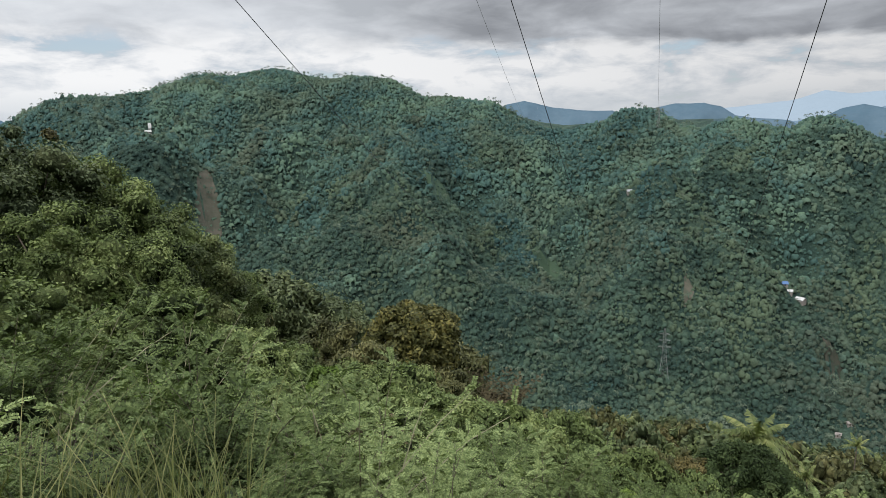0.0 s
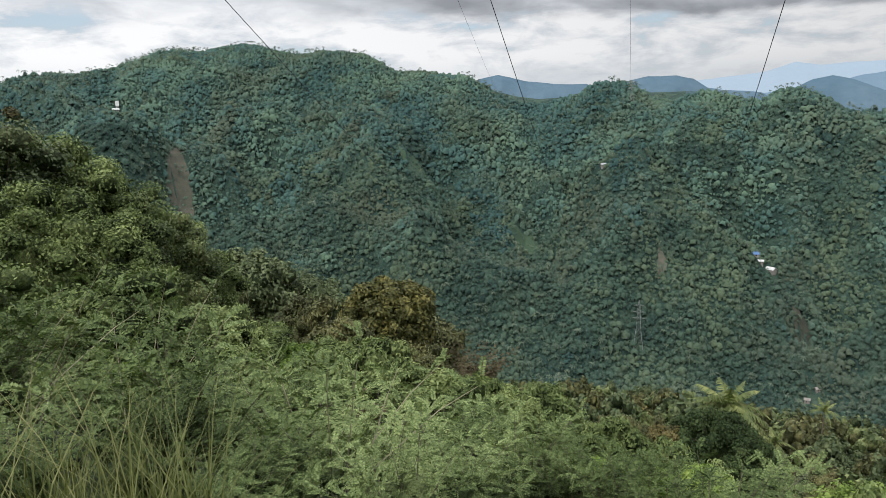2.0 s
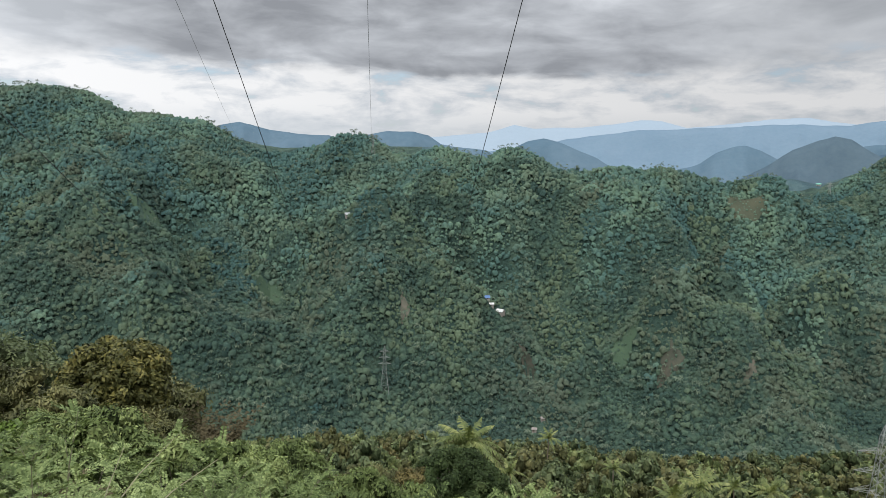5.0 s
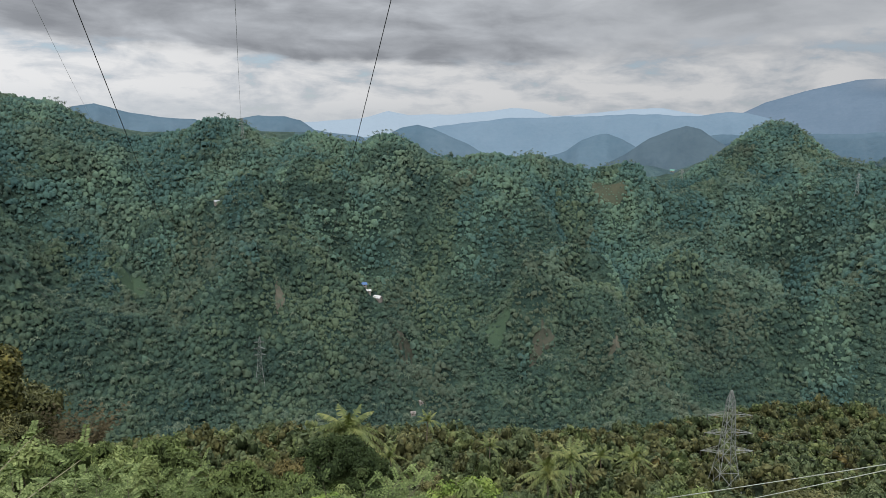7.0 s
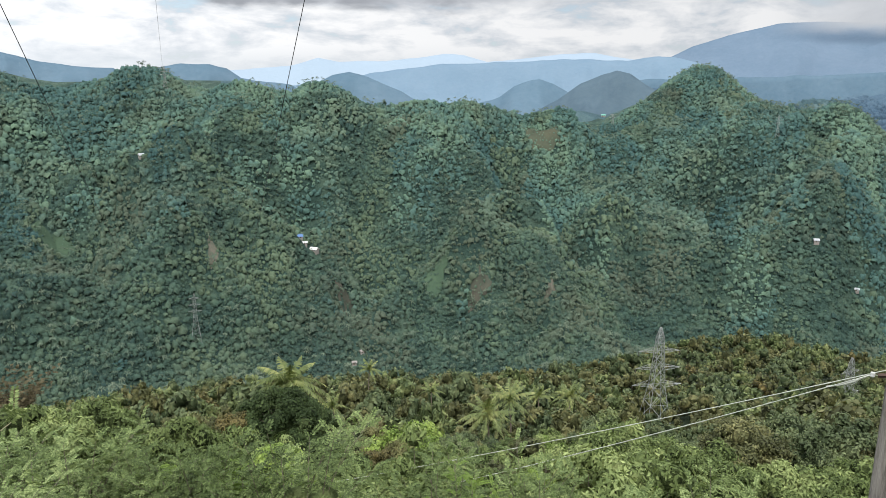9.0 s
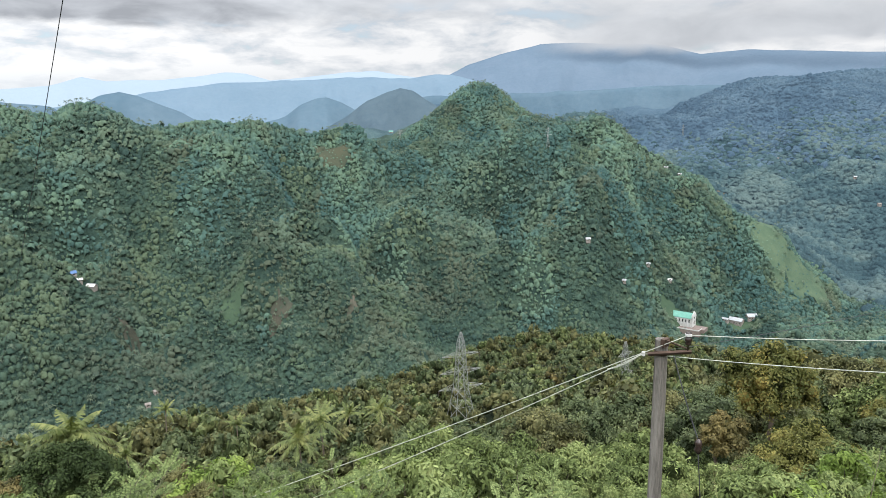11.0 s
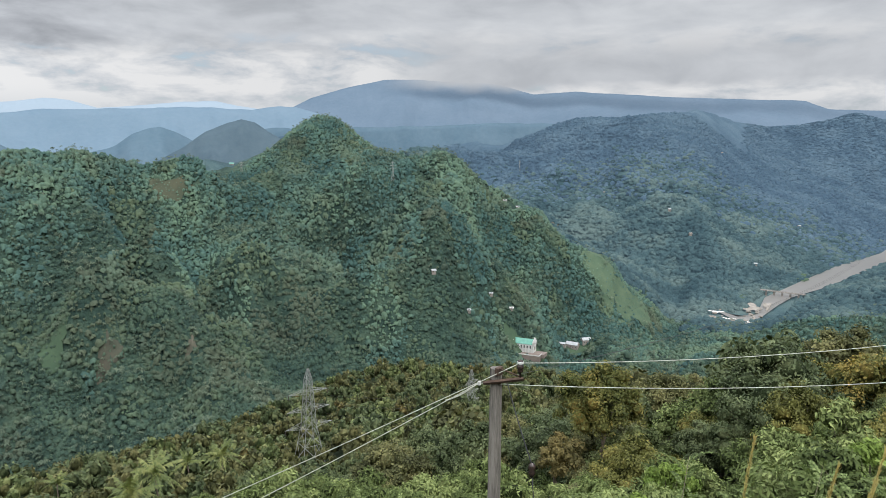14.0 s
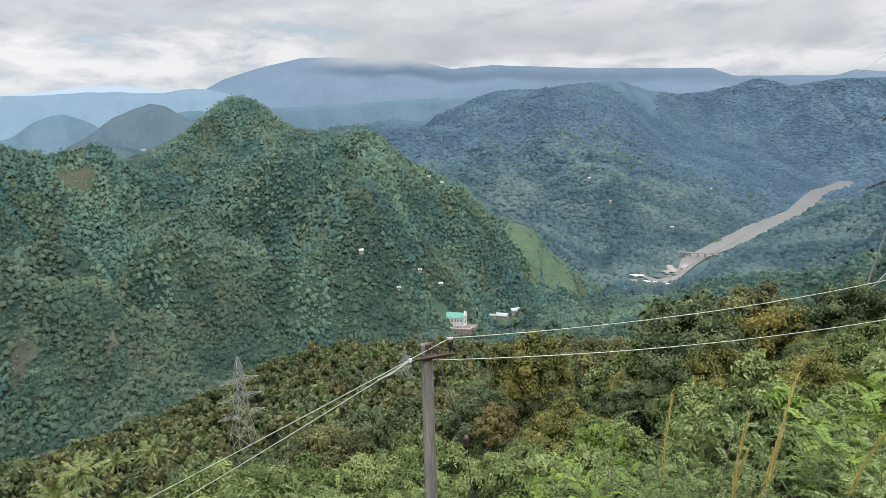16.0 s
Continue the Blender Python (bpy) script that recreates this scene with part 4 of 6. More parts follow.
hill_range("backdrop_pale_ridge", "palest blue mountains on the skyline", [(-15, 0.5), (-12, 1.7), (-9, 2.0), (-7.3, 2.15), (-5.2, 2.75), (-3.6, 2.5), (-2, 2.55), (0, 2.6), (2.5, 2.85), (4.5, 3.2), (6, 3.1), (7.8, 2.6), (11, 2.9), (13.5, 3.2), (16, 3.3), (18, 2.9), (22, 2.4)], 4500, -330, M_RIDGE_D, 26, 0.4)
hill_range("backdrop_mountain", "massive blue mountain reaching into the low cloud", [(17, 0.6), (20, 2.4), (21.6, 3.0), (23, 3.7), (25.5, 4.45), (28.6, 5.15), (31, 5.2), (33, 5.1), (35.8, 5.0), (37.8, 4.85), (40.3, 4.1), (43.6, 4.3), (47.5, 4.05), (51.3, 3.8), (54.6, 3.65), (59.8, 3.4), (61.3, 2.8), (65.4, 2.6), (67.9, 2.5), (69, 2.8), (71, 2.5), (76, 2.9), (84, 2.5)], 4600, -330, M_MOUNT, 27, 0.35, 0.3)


def cloud_bank():
    """Low cloud that hides the top of the mountain: a curved veil standing just before it."""
    m, n = material("low_cloud")
    geo = n.add("NewGeometry").outputs["Position"]
    z = n.add("SeparateXYZ", {0: geo}).outputs[2]
    soft = n.noise(n.add("VectorMath", {0: geo, 1: (1.0, 1.0, 2.2)}, operation="MULTIPLY").outputs[0], 0.0022, 6.0, 0.55, 0.4)
    z = n.math("ADD", z, n.math("MULTIPLY", n.math("SUBTRACT", soft, 0.5), 120.0))
    cover = n.math("MULTIPLY", n.smooth(z, 320.0, 390.0), n.smooth(z, 480.0, 720.0, 1.0, 0.0))
    flat = n.add("VectorMath", {0: n.add("VectorMath", {0: geo, 1: (1.0, 1.0, 0.0)}, operation="MULTIPLY").outputs[0]}, operation="NORMALIZE").outputs[0]
    side = n.add("VectorMath", {0: flat, 1: tuple(bearing(50, 1.0))}, operation="DOT_PRODUCT").outputs["Value"]
    cover = n.math("MULTIPLY", cover, n.smooth(side, 0.925, 0.965))
    colour = n.ramp(soft, [(0.35, (0.50, 0.52, 0.55)), (0.65, (0.40, 0.42, 0.45))])
    glow = n.add("Emission", {"Color": colour, "Strength": 0.95})
    clear = n.add("BsdfTransparent")
    mx = n.add("MixShader", {0: cover, 1: clear.outputs[0], 2: glow.outputs[0]})
    n.tree.links.new(mx.outputs[0], n.add("OutputMaterial").inputs["Surface"])
    az = np.linspace(20, 84, 65)
    v = [tuple(bearing(a, 4350, z)) for z in (200, 900) for a in az]
    f = np.array([(i, i + 1, i + 66, i + 65) for i in range(64)])
    tagged(new("backdrop_cloud", mesh_arrays("backdrop_cloud", np.array(v), f, m)), "soft grey cloud lying on the mountain top", "cloud", kind="structure")


cloud_bank()


# ---- building blocks ----
class Geo:
    """Collects simple solids into one mesh."""

    def __init__(self):
        self.v, self.f = [], []

    def hull(self, low, high):
        """A prism between two rings of the same number of corners."""
        b, n = len(self.v), len(low)
        self.v += [tuple(p) for p in low] + [tuple(p) for p in high]
        self.f += [(b + i, b + (i + 1) % n, b + n + (i + 1) % n, b + n + i) for i in range(n)]
        self.f += [tuple(b + i for i in reversed(range(n))), tuple(b + n + i for i in range(n))]
        return self

    def box(self, x, y, z, sx, sy, sz, turn=0.0):
        """A box with its base centre at x, y, z."""
        c, s = math.cos(radians(turn)), math.sin(radians(turn))
        ring = [(x + c * i * sx / 2 - s * j * sy / 2, y + s * i * sx / 2 + c * j * sy / 2) for i, j in ((-1, -1), (1, -1), (1, 1), (-1, 1))]
        return self.hull([(*p, z) for p in ring], [(*p, z + sz) for p in ring])

    def tube(self, points, radii, sides=6):
        """A tapering tube along points, closed at both ends."""
        pts = [Vector(p) for p in points]
        if not hasattr(radii, "__len__"):
            radii = [radii] * len(pts)
        b = len(self.v)
        for i, p in enumerate(pts):
            d = (pts[min(i + 1, len(pts) - 1)] - pts[max(i - 1, 0)]).normalized()
            u = d.cross(Vector((0.13, 0.21, 0.97)) if abs(d.z) < 0.9 else Vector((1, 0.1, 0))).normalized()
            w = d.cross(u)
            self.v += [tuple(p + float(radii[i]) * (math.cos(a) * u + math.sin(a) * w)) for a in (6.28319 * k / sides for k in range(sides))]
        for i in range(len(pts) - 1):
            for k in range(sides):
                self.f.append((b + i * sides + k, b + i * sides + (k + 1) % sides, b + (i + 1) * sides + (k + 1) % sides, b + (i + 1) * sides + k))
        self.f += [tuple(b + k for k in reversed(range(sides))), tuple(b + (len(pts) - 1) * sides + k for k in range(sides))]
        return self

    def lathe(self, x, y, z, profile, sides=12):
        """A turned body on an upright axis: profile of (radius, height)."""
        b = len(self.v)
        for r, h in profile:
            self.v += [(x + r * math.cos(6.28319 * k / sides), y + r * math.sin(6.28319 * k / sides), z + h) for k in range(sides)]
        for i in range(len(profile) - 1):
            for k in range(sides):
                self.f.append((b + i * sides + k, b + i * sides + (k + 1) % sides, b + (i + 1) * sides + (k + 1) % sides, b + (i + 1) * sides + k))
        return self

    def gable(self, x, y, z, sx, sy, rise, over=0.0, thick=0.15):
        """A pitched roof with its ridge along x."""
        a, w = sx / 2 + over, sy / 2 + over
        for s in (-1, 1):
            low = [(x - a, y + s * w, z - over * rise / (sy / 2)), (x + a, y + s * w, z - over * rise / (sy / 2)), (x + a, y, z + rise), (x - a, y, z + rise)]
            self.hull(low, [(p[0], p[1], p[2] + thick) for p in low])
        return self

    def mesh(self, name, mat, smooth=False):
        me = bpy.data.meshes.new(name)
        me.from_pydata(self.v, [], self.f)
        me.materials.append(mat)
        if smooth:
            me.polygons.foreach_set("use_smooth", [True] * len(me.polygons))
        bm = bmesh.new()
        bm.from_mesh(me)
        bmesh.ops.recalc_face_normals(bm, faces=bm.faces[:])
        bm.to_mesh(me)
        bm.free()
        return me


def part(name, me, parent, label="", at=None):
    """One mesh as a part of a thing or of a part."""
    ob = new(name, me)
    ob.parent = parent
    if at is not None:
        ob.matrix_basis = at
    return tagged(ob, label)


def thing(name, label, category, m, group="", kind=""):
    ob = new(name)
    ob.empty_display_size = 0.3
    ob.matrix_basis = m
    return tagged(ob, label, category, group, kind)


def arc(p, q, sag, n=16):
    """Points of a hanging line."""
    p, q = Vector(p), Vector(q)
    return [p.lerp(q, t) - Vector((0, 0, 4 * sag * t * (1 - t))) for t in (i / n for i in range(n + 1))]


# ---- growing things ----
def leaflets(orig, dirs, length, pairs, leaf, wide, rng, droop=0.25, start=0.15):
    """Feathered leaves: along each stalk pairs of narrow leaflets, each one pointed."""
    m = len(orig)
    side = unit(np.cross(dirs, np.array([0, 0, 1.0]) + rng.normal(0, 0.35, (m, 3))))
    out = []
    for k in range(pairs):
        t = start + (1 - start) * k / max(pairs - 1, 1)
        p = orig + dirs * (length * t)[:, None] - np.array([0, 0, 1.0]) * (droop * length * t * t)[:, None]
        size = leaf * (0.75 + 0.5 * math.sin(math.pi * (0.15 + 0.7 * t)))
        for s in (-1, 1):
            d = unit(side * s + dirs * 0.55 + rng.normal(0, 0.16, (m, 3)))
            w = unit(np.cross(d, np.cross(dirs, d) + rng.normal(0, 0.25, (m, 3)))) * wide * size
            tip = p + d * size - np.array([0, 0, 1.0]) * 0.12 * size
            out.append(np.stack([p, p + d * size * 0.45 + w, tip, p + d * size * 0.45 - w], 1))
    return np.concatenate(out).reshape(-1, 3)


def quads_mesh(name, pts, mat):
    return mesh_arrays(name, pts, np.arange(len(pts)).reshape(-1, 4), mat, False)


def shrub_meshes(name, seed, stems, per_stem, pairs, leaf, wide, frond, height, mat, spread=0.5, low=0.25, thick=1.0, wood=None, inside=0.0):
    rng = np.random.default_rng(seed)
    g = Geo()
    orig, dirs, mids = [], [], []
    for i in range(stems):
        a, lean = rng.uniform(0, 6.283), spread * rng.uniform(0.2, 1.3)
        h = height * rng.uniform(0.65, 1.1)
        foot = np.array([rng.normal(0, 0.22), rng.normal(0, 0.22), -0.5])
        out = np.array([math.cos(a), math.sin(a), 0.0])
        line = [foot + out * lean * h * t ** 1.6 + np.array([0, 0, (h + 0.5) * (t - 0.12 * lean * t * t)]) for t in np.linspace(0, 1, 6)]
        g.tube(line[::2] + line[-1:], [0.016 * thick, 0.012 * thick, 0.008 * thick, 0.004 * thick], 3)
        for k in range(per_stem):
            t = low + (1 - low) * ((k + rng.random()) / per_stem) ** 0.7
            j = min(int(t * 5), 4)
            p = line[j] + (line[j + 1] - line[j]) * (t * 5 - j)
            b = k * 2.4 + rng.uniform(-0.5, 0.5)
            d = np.array([math.cos(b), math.sin(b), rng.uniform(-0.05, 0.75)]) + 0.35 * out + 0.5 * (t > 0.9) * np.array([0, 0, 1])
            orig.append(p)
            dirs.append(d / np.linalg.norm(d))
        mids.append(line[3] * 0.6 + line[2] * 0.4)
    m = len(orig)
    pts = leaflets(np.array(orig), np.array(dirs), frond * rng.uniform(0.65, 1.2, m), pairs, leaf, wide, rng)
    meshes = (g.mesh(name + "_stems", wood or M_TWIG), quads_mesh(name + "_leaves", pts, mat))
    return meshes + (clump_core(name + "_inside", mids, height * inside * rng.uniform(0.7, 1.3, len(mids)), mat),) if inside else meshes


LUMPS = [lump(2, 60 + k, -1.1, 0.4, 2.0) for k in range(6)]


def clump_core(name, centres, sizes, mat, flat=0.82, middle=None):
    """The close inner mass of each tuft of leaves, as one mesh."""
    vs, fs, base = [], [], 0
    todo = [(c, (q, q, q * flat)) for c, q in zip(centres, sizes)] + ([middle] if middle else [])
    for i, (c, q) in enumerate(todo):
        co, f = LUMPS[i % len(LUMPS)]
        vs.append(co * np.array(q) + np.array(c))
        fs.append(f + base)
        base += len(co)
    # shade between the tufts is put into the darker core colours
    return mesh_arrays(name, np.concatenate(vs), np.concatenate(fs), shaded_core_material(mat))


def clump_leaves(rng, centres, sizes, per, leaf, wide=0.45, up=0.5, loose=0.3, droop=0.6, flat=0.82):
    """Pointed leaves laid like scales over the tufts, facing outwards and hanging a little."""
    c, q = np.repeat(np.array(centres), per, 0), np.repeat(np.array(sizes), per)[:, None]
    m = len(c)
    d = unit(rng.normal(0, 1, (m, 3)) + np.array([0, 0, up]))
    p = c + d * q * rng.uniform(0.70, 1.22, (m, 1)) * np.array([1, 1, flat])
    n = unit(d + np.array([0, 0, 0.35]) + rng.normal(0, loose, (m, 3)))
    v = rng.normal(0, 0.7, (m, 3)) - np.array([0, 0, droop])
    e = unit(v - n * (v * n).sum(1, keepdims=True))
    ls = leaf * rng.uniform(0.6, 1.35, (m, 1))
    w = np.cross(n, e) * ls * wide
    return np.stack([p - e * ls * 0.8, p + w, p + e * ls - np.array([0, 0, 0.15]) * ls, p - w], 1).reshape(-1, 3)


def tuft_shrub(name, seed, radius, tall, clumps, per_clump, leaf, mat):
    """Dense bush: stems carrying rounded tufts of narrow hanging leaves, dark between them."""
    rng = np.random.default_rng(seed)
    g = Geo()
    mids, sizes = [], []
    for i in range(clumps):
        a = i * 2.39996 + rng.uniform(-0.4, 0.4)
        q = math.sqrt((i + 0.5) / clumps)
        c = np.array([q * math.cos(a) * radius, q * math.sin(a) * radius, tall * (1 - 0.5 * q * q) * rng.uniform(0.62, 1.15)])
        g.tube([(c[0] * 0.1, c[1] * 0.1, -0.5), tuple(c * np.array([0.6, 0.6, 0.55])), tuple(c)], [0.024, 0.016, 0.006], 3)
        mids.append(c)
        sizes.append(radius * rng.uniform(0.20, 0.36))
    pts = clump_leaves(rng, mids, sizes, int(per_clump * 1.6), leaf, 0.36, 0.7, 0.5, 0.8)
    return g.mesh(name + "_stems", M_TWIG), quads_mesh(name + "_leaves", pts, mat), clump_core(name + "_inside", mids, np.array(sizes) * 0.66, mat)


def crown_meshes(name, seed, radius, tall, clumps, per_clump, leaf, mat, trunk_height, trunk_radius=0.16, ragged=0.35):
    """Broadleaf tree: forked trunk, and leaves in tufts over an uneven crown with gaps; origin on the ground."""
    rng = np.random.default_rng(seed)
    g = Geo()
    mid = trunk_height + tall * 0.45
    bend = rng.normal(0, 0.25, 2)
    g.tube([(0, 0, -0.6), (bend[0] * 0.5, bend[1] * 0.5, trunk_height * 0.5), (bend[0], bend[1], trunk_height), (bend[0] * 1.3, bend[1] * 1.3, mid)], [trunk_radius * 1.4, trunk_radius, trunk_radius * 0.8, trunk_radius * 0.35], 7)
    mids, sizes = [], []
    for i in range(clumps):
        a = i * 2.39996 + rng.uniform(-0.3, 0.3)
        u = 1 - 1.35 * (i + 0.5) / clumps
        s = math.sqrt(max(0, 1 - u * u))
        k = 1 + rng.uniform(-ragged, ragged * 0.6)
        c = np.array([s * math.cos(a) * radius * k, s * math.sin(a) * radius * k, mid + u * tall * 0.5 * k])
        if i % 4 == 0:
            g.tube([(bend[0], bend[1], trunk_height), tuple(c * 0.5 + np.array([bend[0], bend[1], mid]) * 0.5 - (0, 0, 0.2)), tuple(c)], [trunk_radius * 0.5, trunk_radius * 0.28, 0.02], 4)
        mids.append(c)
        sizes.append(radius * 1.75 / math.sqrt(clumps) * rng.uniform(0.7, 1.35))
    pts = clump_leaves(rng, mids, sizes, int(per_clump * 1.9), leaf * 1.25, 0.5, 0.5, 0.5, 0.5)
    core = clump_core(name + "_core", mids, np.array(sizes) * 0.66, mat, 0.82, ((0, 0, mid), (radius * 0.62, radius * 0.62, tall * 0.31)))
    return g.mesh(name + "_trunk", M_BARK), quads_mesh(name + "_leaves", pts, mat), core


def tree_thing(name, label, meshes, m, group="", category="tree"):
    ob = thing(name, label, category, m, group)
    part("trunk", meshes[0], ob)
    crown = part("crown", meshes[1], ob)
    part("inner_foliage", meshes[2], crown)
    return ob


def shrub_thing(name, label, meshes, m, group=""):
    ob = thing(name, label, "shrub", m, group)
    part("branchwork", meshes[0], ob)
    leaves = part("foliage", meshes[1], ob)
    if len(meshes) > 2:
        part("inner_foliage", meshes[2], leaves)
    return ob


def palm_meshes(name, seed, height, frond, count, bend=0.6):
    rng = np.random.default_rng(seed)
    g = Geo()
    a = rng.uniform(0, 6.28)
    line = [(bend * math.cos(a) * t * t, bend * math.sin(a) * t * t, -0.6 + (height + 0.6) * t) for t in np.linspace(0, 1, 12)]
    g.tube(line, [0.2 - 0.09 * t + 0.012 * (i % 2) for i, t in enumerate(np.linspace(0, 1, 12))], 8)
    top = np.array(line[-1])
    leaves = []
    for k in range(count):
        b, e = k * 2.39996 + rng.uniform(-0.2, 0.2), rng.uniform(-0.35, 0.85) if k > 3 else rng.uniform(0.9, 1.3)
        L = frond * rng.uniform(0.8, 1.1)
        d = np.array([math.cos(b) * math.cos(e), math.sin(b) * math.cos(e), math.sin(e)])
        side = np.array([-math.sin(b), math.cos(b), 0])
        pts, rib = [], Geo()
        spine = [top + d * L * t - np.array([0, 0, 1.0]) * L * (0.34 + 0.26 * (e < 0.5)) * t * t for t in np.linspace(0, 1, 12)]
        rib.tube([tuple(p) for p in spine], [0.035 * (1 - 0.85 * i / 11) for i in range(12)], 3)
        for i in range(1, 24):
            t = i / 23
            j = min(int(t * 11), 10)
            p = spine[j] + (spine[j + 1] - spine[j]) * (t * 11 - j)
            fw = spine[j + 1] - spine[j]
            fw = fw / np.linalg.norm(fw)
            size = L * 0.17 * math.sin(math.pi * min(0.98, 0.18 + 0.78 * t)) + 0.08
            for s in (-1, 1):
                q = side * s * rng.uniform(0.6, 1.0) + fw * 0.65 + np.array([0, 0, rng.uniform(-1.3, -0.3)])
                q = q / np.linalg.norm(q) * size
                w = fw * L / 44
                pts += [p - w, p + w, p + q + w * 0.25, p + q - w * 0.25]
        leaves.append((rib, np.array(pts)))
    return g.mesh(name + "_trunk", M_BARK), leaves


def palm_thing(label, seed, m, height, frond, count=15, group="coconut palms on the slope"):
    trunk, leaves = palm_meshes("palm", seed, height, frond, count)
    ob = thing("coconut_palm", label, "palm tree", m, group)
    part("trunk", trunk, ob)
    for rib, pts in leaves:
        f = part("frond", quads_mesh("frond", pts, M_PALM_LEAF), ob)
        part("midrib", rib.mesh("midrib", M_PALM_LEAF), f)
    return ob


def put_at(az, dist, turn=0.0, size=1.0, lift=0.0, tilt=0.0):
    p = on_land(az, dist, lift)
    return pose(p.x, p.y, p.z, tilt, 0, turn) @ Matrix.Scale(size, 4)


def spread_things(makers, ar, rng, sizes, clear=()):
    """Copies of ready things over places of the plan."""
    for a, r in ar:
        if any(abs(a - c[0]) * r / 57.3 < c[2] and abs(r - c[1]) < c[2] for c in clear):
            continue
        src = makers[rng.integers(0, len(makers))]
        p = on_land(a, r)
        s = rng.uniform(*sizes)
        m = pose(p.x, p.y, p.z, rng.normal(0, 3), rng.normal(0, 3), rng.uniform(0, 360))
        c = copy_thing(src, m)
        c.scale = (s, s, s * rng.uniform(0.85, 1.15))


def drop(things):
    """Takes the patterns away once their copies stand."""
    for ob in things:
        for o in (*ob.children_recursive, ob):
            bpy.data.objects.remove(o)


KEEP_OPEN = [(37.7, 14.3, 2.2), (38, 11.5, 2.2), (-36, 43, 3.6), (-7.9, 100, 2.5), (-9.4, 90, 6.5), (22.6, 226, 8), (-28.4, 43.5, 2.4), (71.5, 62, 5), (-40.3, 14.6, 1.1), (-40.3, 12.8, 1.2)]


def plant_slope():
    rng = np.random.default_rng(5)
    away = pose(0, -40, 60)
    # feathery shrubs close to the lookout
    close = [shrub_thing("feathery_shrub", "light green feathery-leaved shrub with thin arching stems", shrub_meshes("near_shrub", 40 + k, 17, 24, 13, 0.058, 0.26, 0.46, 2.4, M_NEAR_FEATHER, 0.7, 0.35, inside=0.10), away, "shrubs on the slope") for k in range(4)]
    lime = [shrub_thing("lime_shrub", "bright lime green feathery shrub", shrub_meshes("lime_shrub", 50 + k, 14, 20, 13, 0.062, 0.24, 0.42, 2.4, M_LIME, 0.5, inside=0.10), away, "shrubs on the slope") for k in range(2)]
    ar = np.concatenate([scatter(rng, -66, -42, 7.2, 16, 1.9), scatter(rng, -42, -28, 9.0, 16, 1.9)])
    ar2 = np.concatenate([scatter(rng, -28, 44, 12.4, 16, 1.9), scatter(rng, 44, 76, 8.0, 16, 2.0)])
    ar3 = scatter(rng, 47, 76, 5.4, 8.0, 1.9)
    low_ones = np.concatenate([scatter(rng, -56, -33, 5.2, 8.0, 1.1), scatter(rng, -80, -56, 4.2, 7.6, 1.0)])
    spread_things(close, low_ones, rng, (0.26, 0.42), KEEP_OPEN)
    for a, share in ((ar, 0.95), (ar2, 0.82), (ar3, 0.72)):
        pick = rng.random(len(a)) < share
        most = 0.8 if share < 0.8 else 1.0
        spread_things(close, a[pick], rng, (0.55, most), KEEP_OPEN)
        spread_things(lime, a[~pick], rng, (0.55, most), KEEP_OPEN)
    lanky = [shrub_thing("lanky_shrub", "lanky shrub with bare pale stems arching over the thicket", shrub_meshes("lanky_shrub", 240 + k, 8, 14, 14, 0.062, 0.26, 0.55, 3.6, M_NEAR_FEATHER, 0.85, 0.62, 1.3, M_PALE_TWIG), away, "shrubs on the slope") for k in range(3)]
    spread_things(lanky, scatter(rng, -64, -38, 7.5, 13, 2.6), rng, (0.6, 0.85), KEEP_OPEN)
    spread_things(lanky, scatter(rng, 50, 74, 8.5, 13, 3.6), rng, (0.5, 0.7), KEEP_OPEN)
    drop(lanky)
    # the same carpet farther down
    mid = [shrub_thing("feathery_shrub", "pale green feathery shrub in a dense thicket", tuft_shrub("thicket_shrub", 60 + k, 1.35, 2.3, 22, 120, 0.085, M_FEATHER), away, "shrubs on the slope") for k in range(5)]
    mid += [shrub_thing("lime_shrub", "bright lime green shrub in the thicket", tuft_shrub("thicket_lime", 70, 1.2, 2.2, 20, 120, 0.085, M_LIME), away, "shrubs on the slope")]
    low = [shrub_thing("feathery_shrub", "pale green feathery shrub lower down the thicket", tuft_shrub("lower_shrub", 160 + k, 1.7, 2.6, 26, 90, 0.105, M_FEATHER), away, "shrubs on the slope") for k in range(4)]
    low += [shrub_thing("dull_shrub", "dull olive shrub in the thicket", tuft_shrub("dull_shrub", 170, 1.6, 2.4, 24, 90, 0.10, M_OLIVE_LEAF), away, "shrubs on the slope")]
    for kinds, r0, r1, gap in ((mid, 16.5, 30, 2.5), (low, 30, 50, 3.1)):
        ar = scatter(rng, -66, 76, r0, r1, gap)
        ar = ar[~((ar[:, 0] > 49) & (ar[:, 1] > 36)) & ~((ar[:, 0] < -52) & (ar[:, 1] > 24))]
        spread_things(kinds, ar, rng, (0.5, 1.2), KEEP_OPEN)
    mid += low
    # taller feathery growth on the western flank
    tall = scatter(rng, -67, -50, 17, 26, 3.4)
    lacy = [tree_thing("feathery_tree", "pale green fine-leaved tree on the western flank", crown_meshes("feathery_tree", 95 + k, 2.0, 4.2, 44, 90, 0.062, M_FEATHER, 0.6, 0.04, 0.45), away, "trees on the slope") for k in range(3)]
    spread_things(lacy, tall, rng, (0.7, 1.0), KEEP_OPEN)
    drop(lacy)
    drop(close + lime + mid)
    # trees below them
    kinds = []
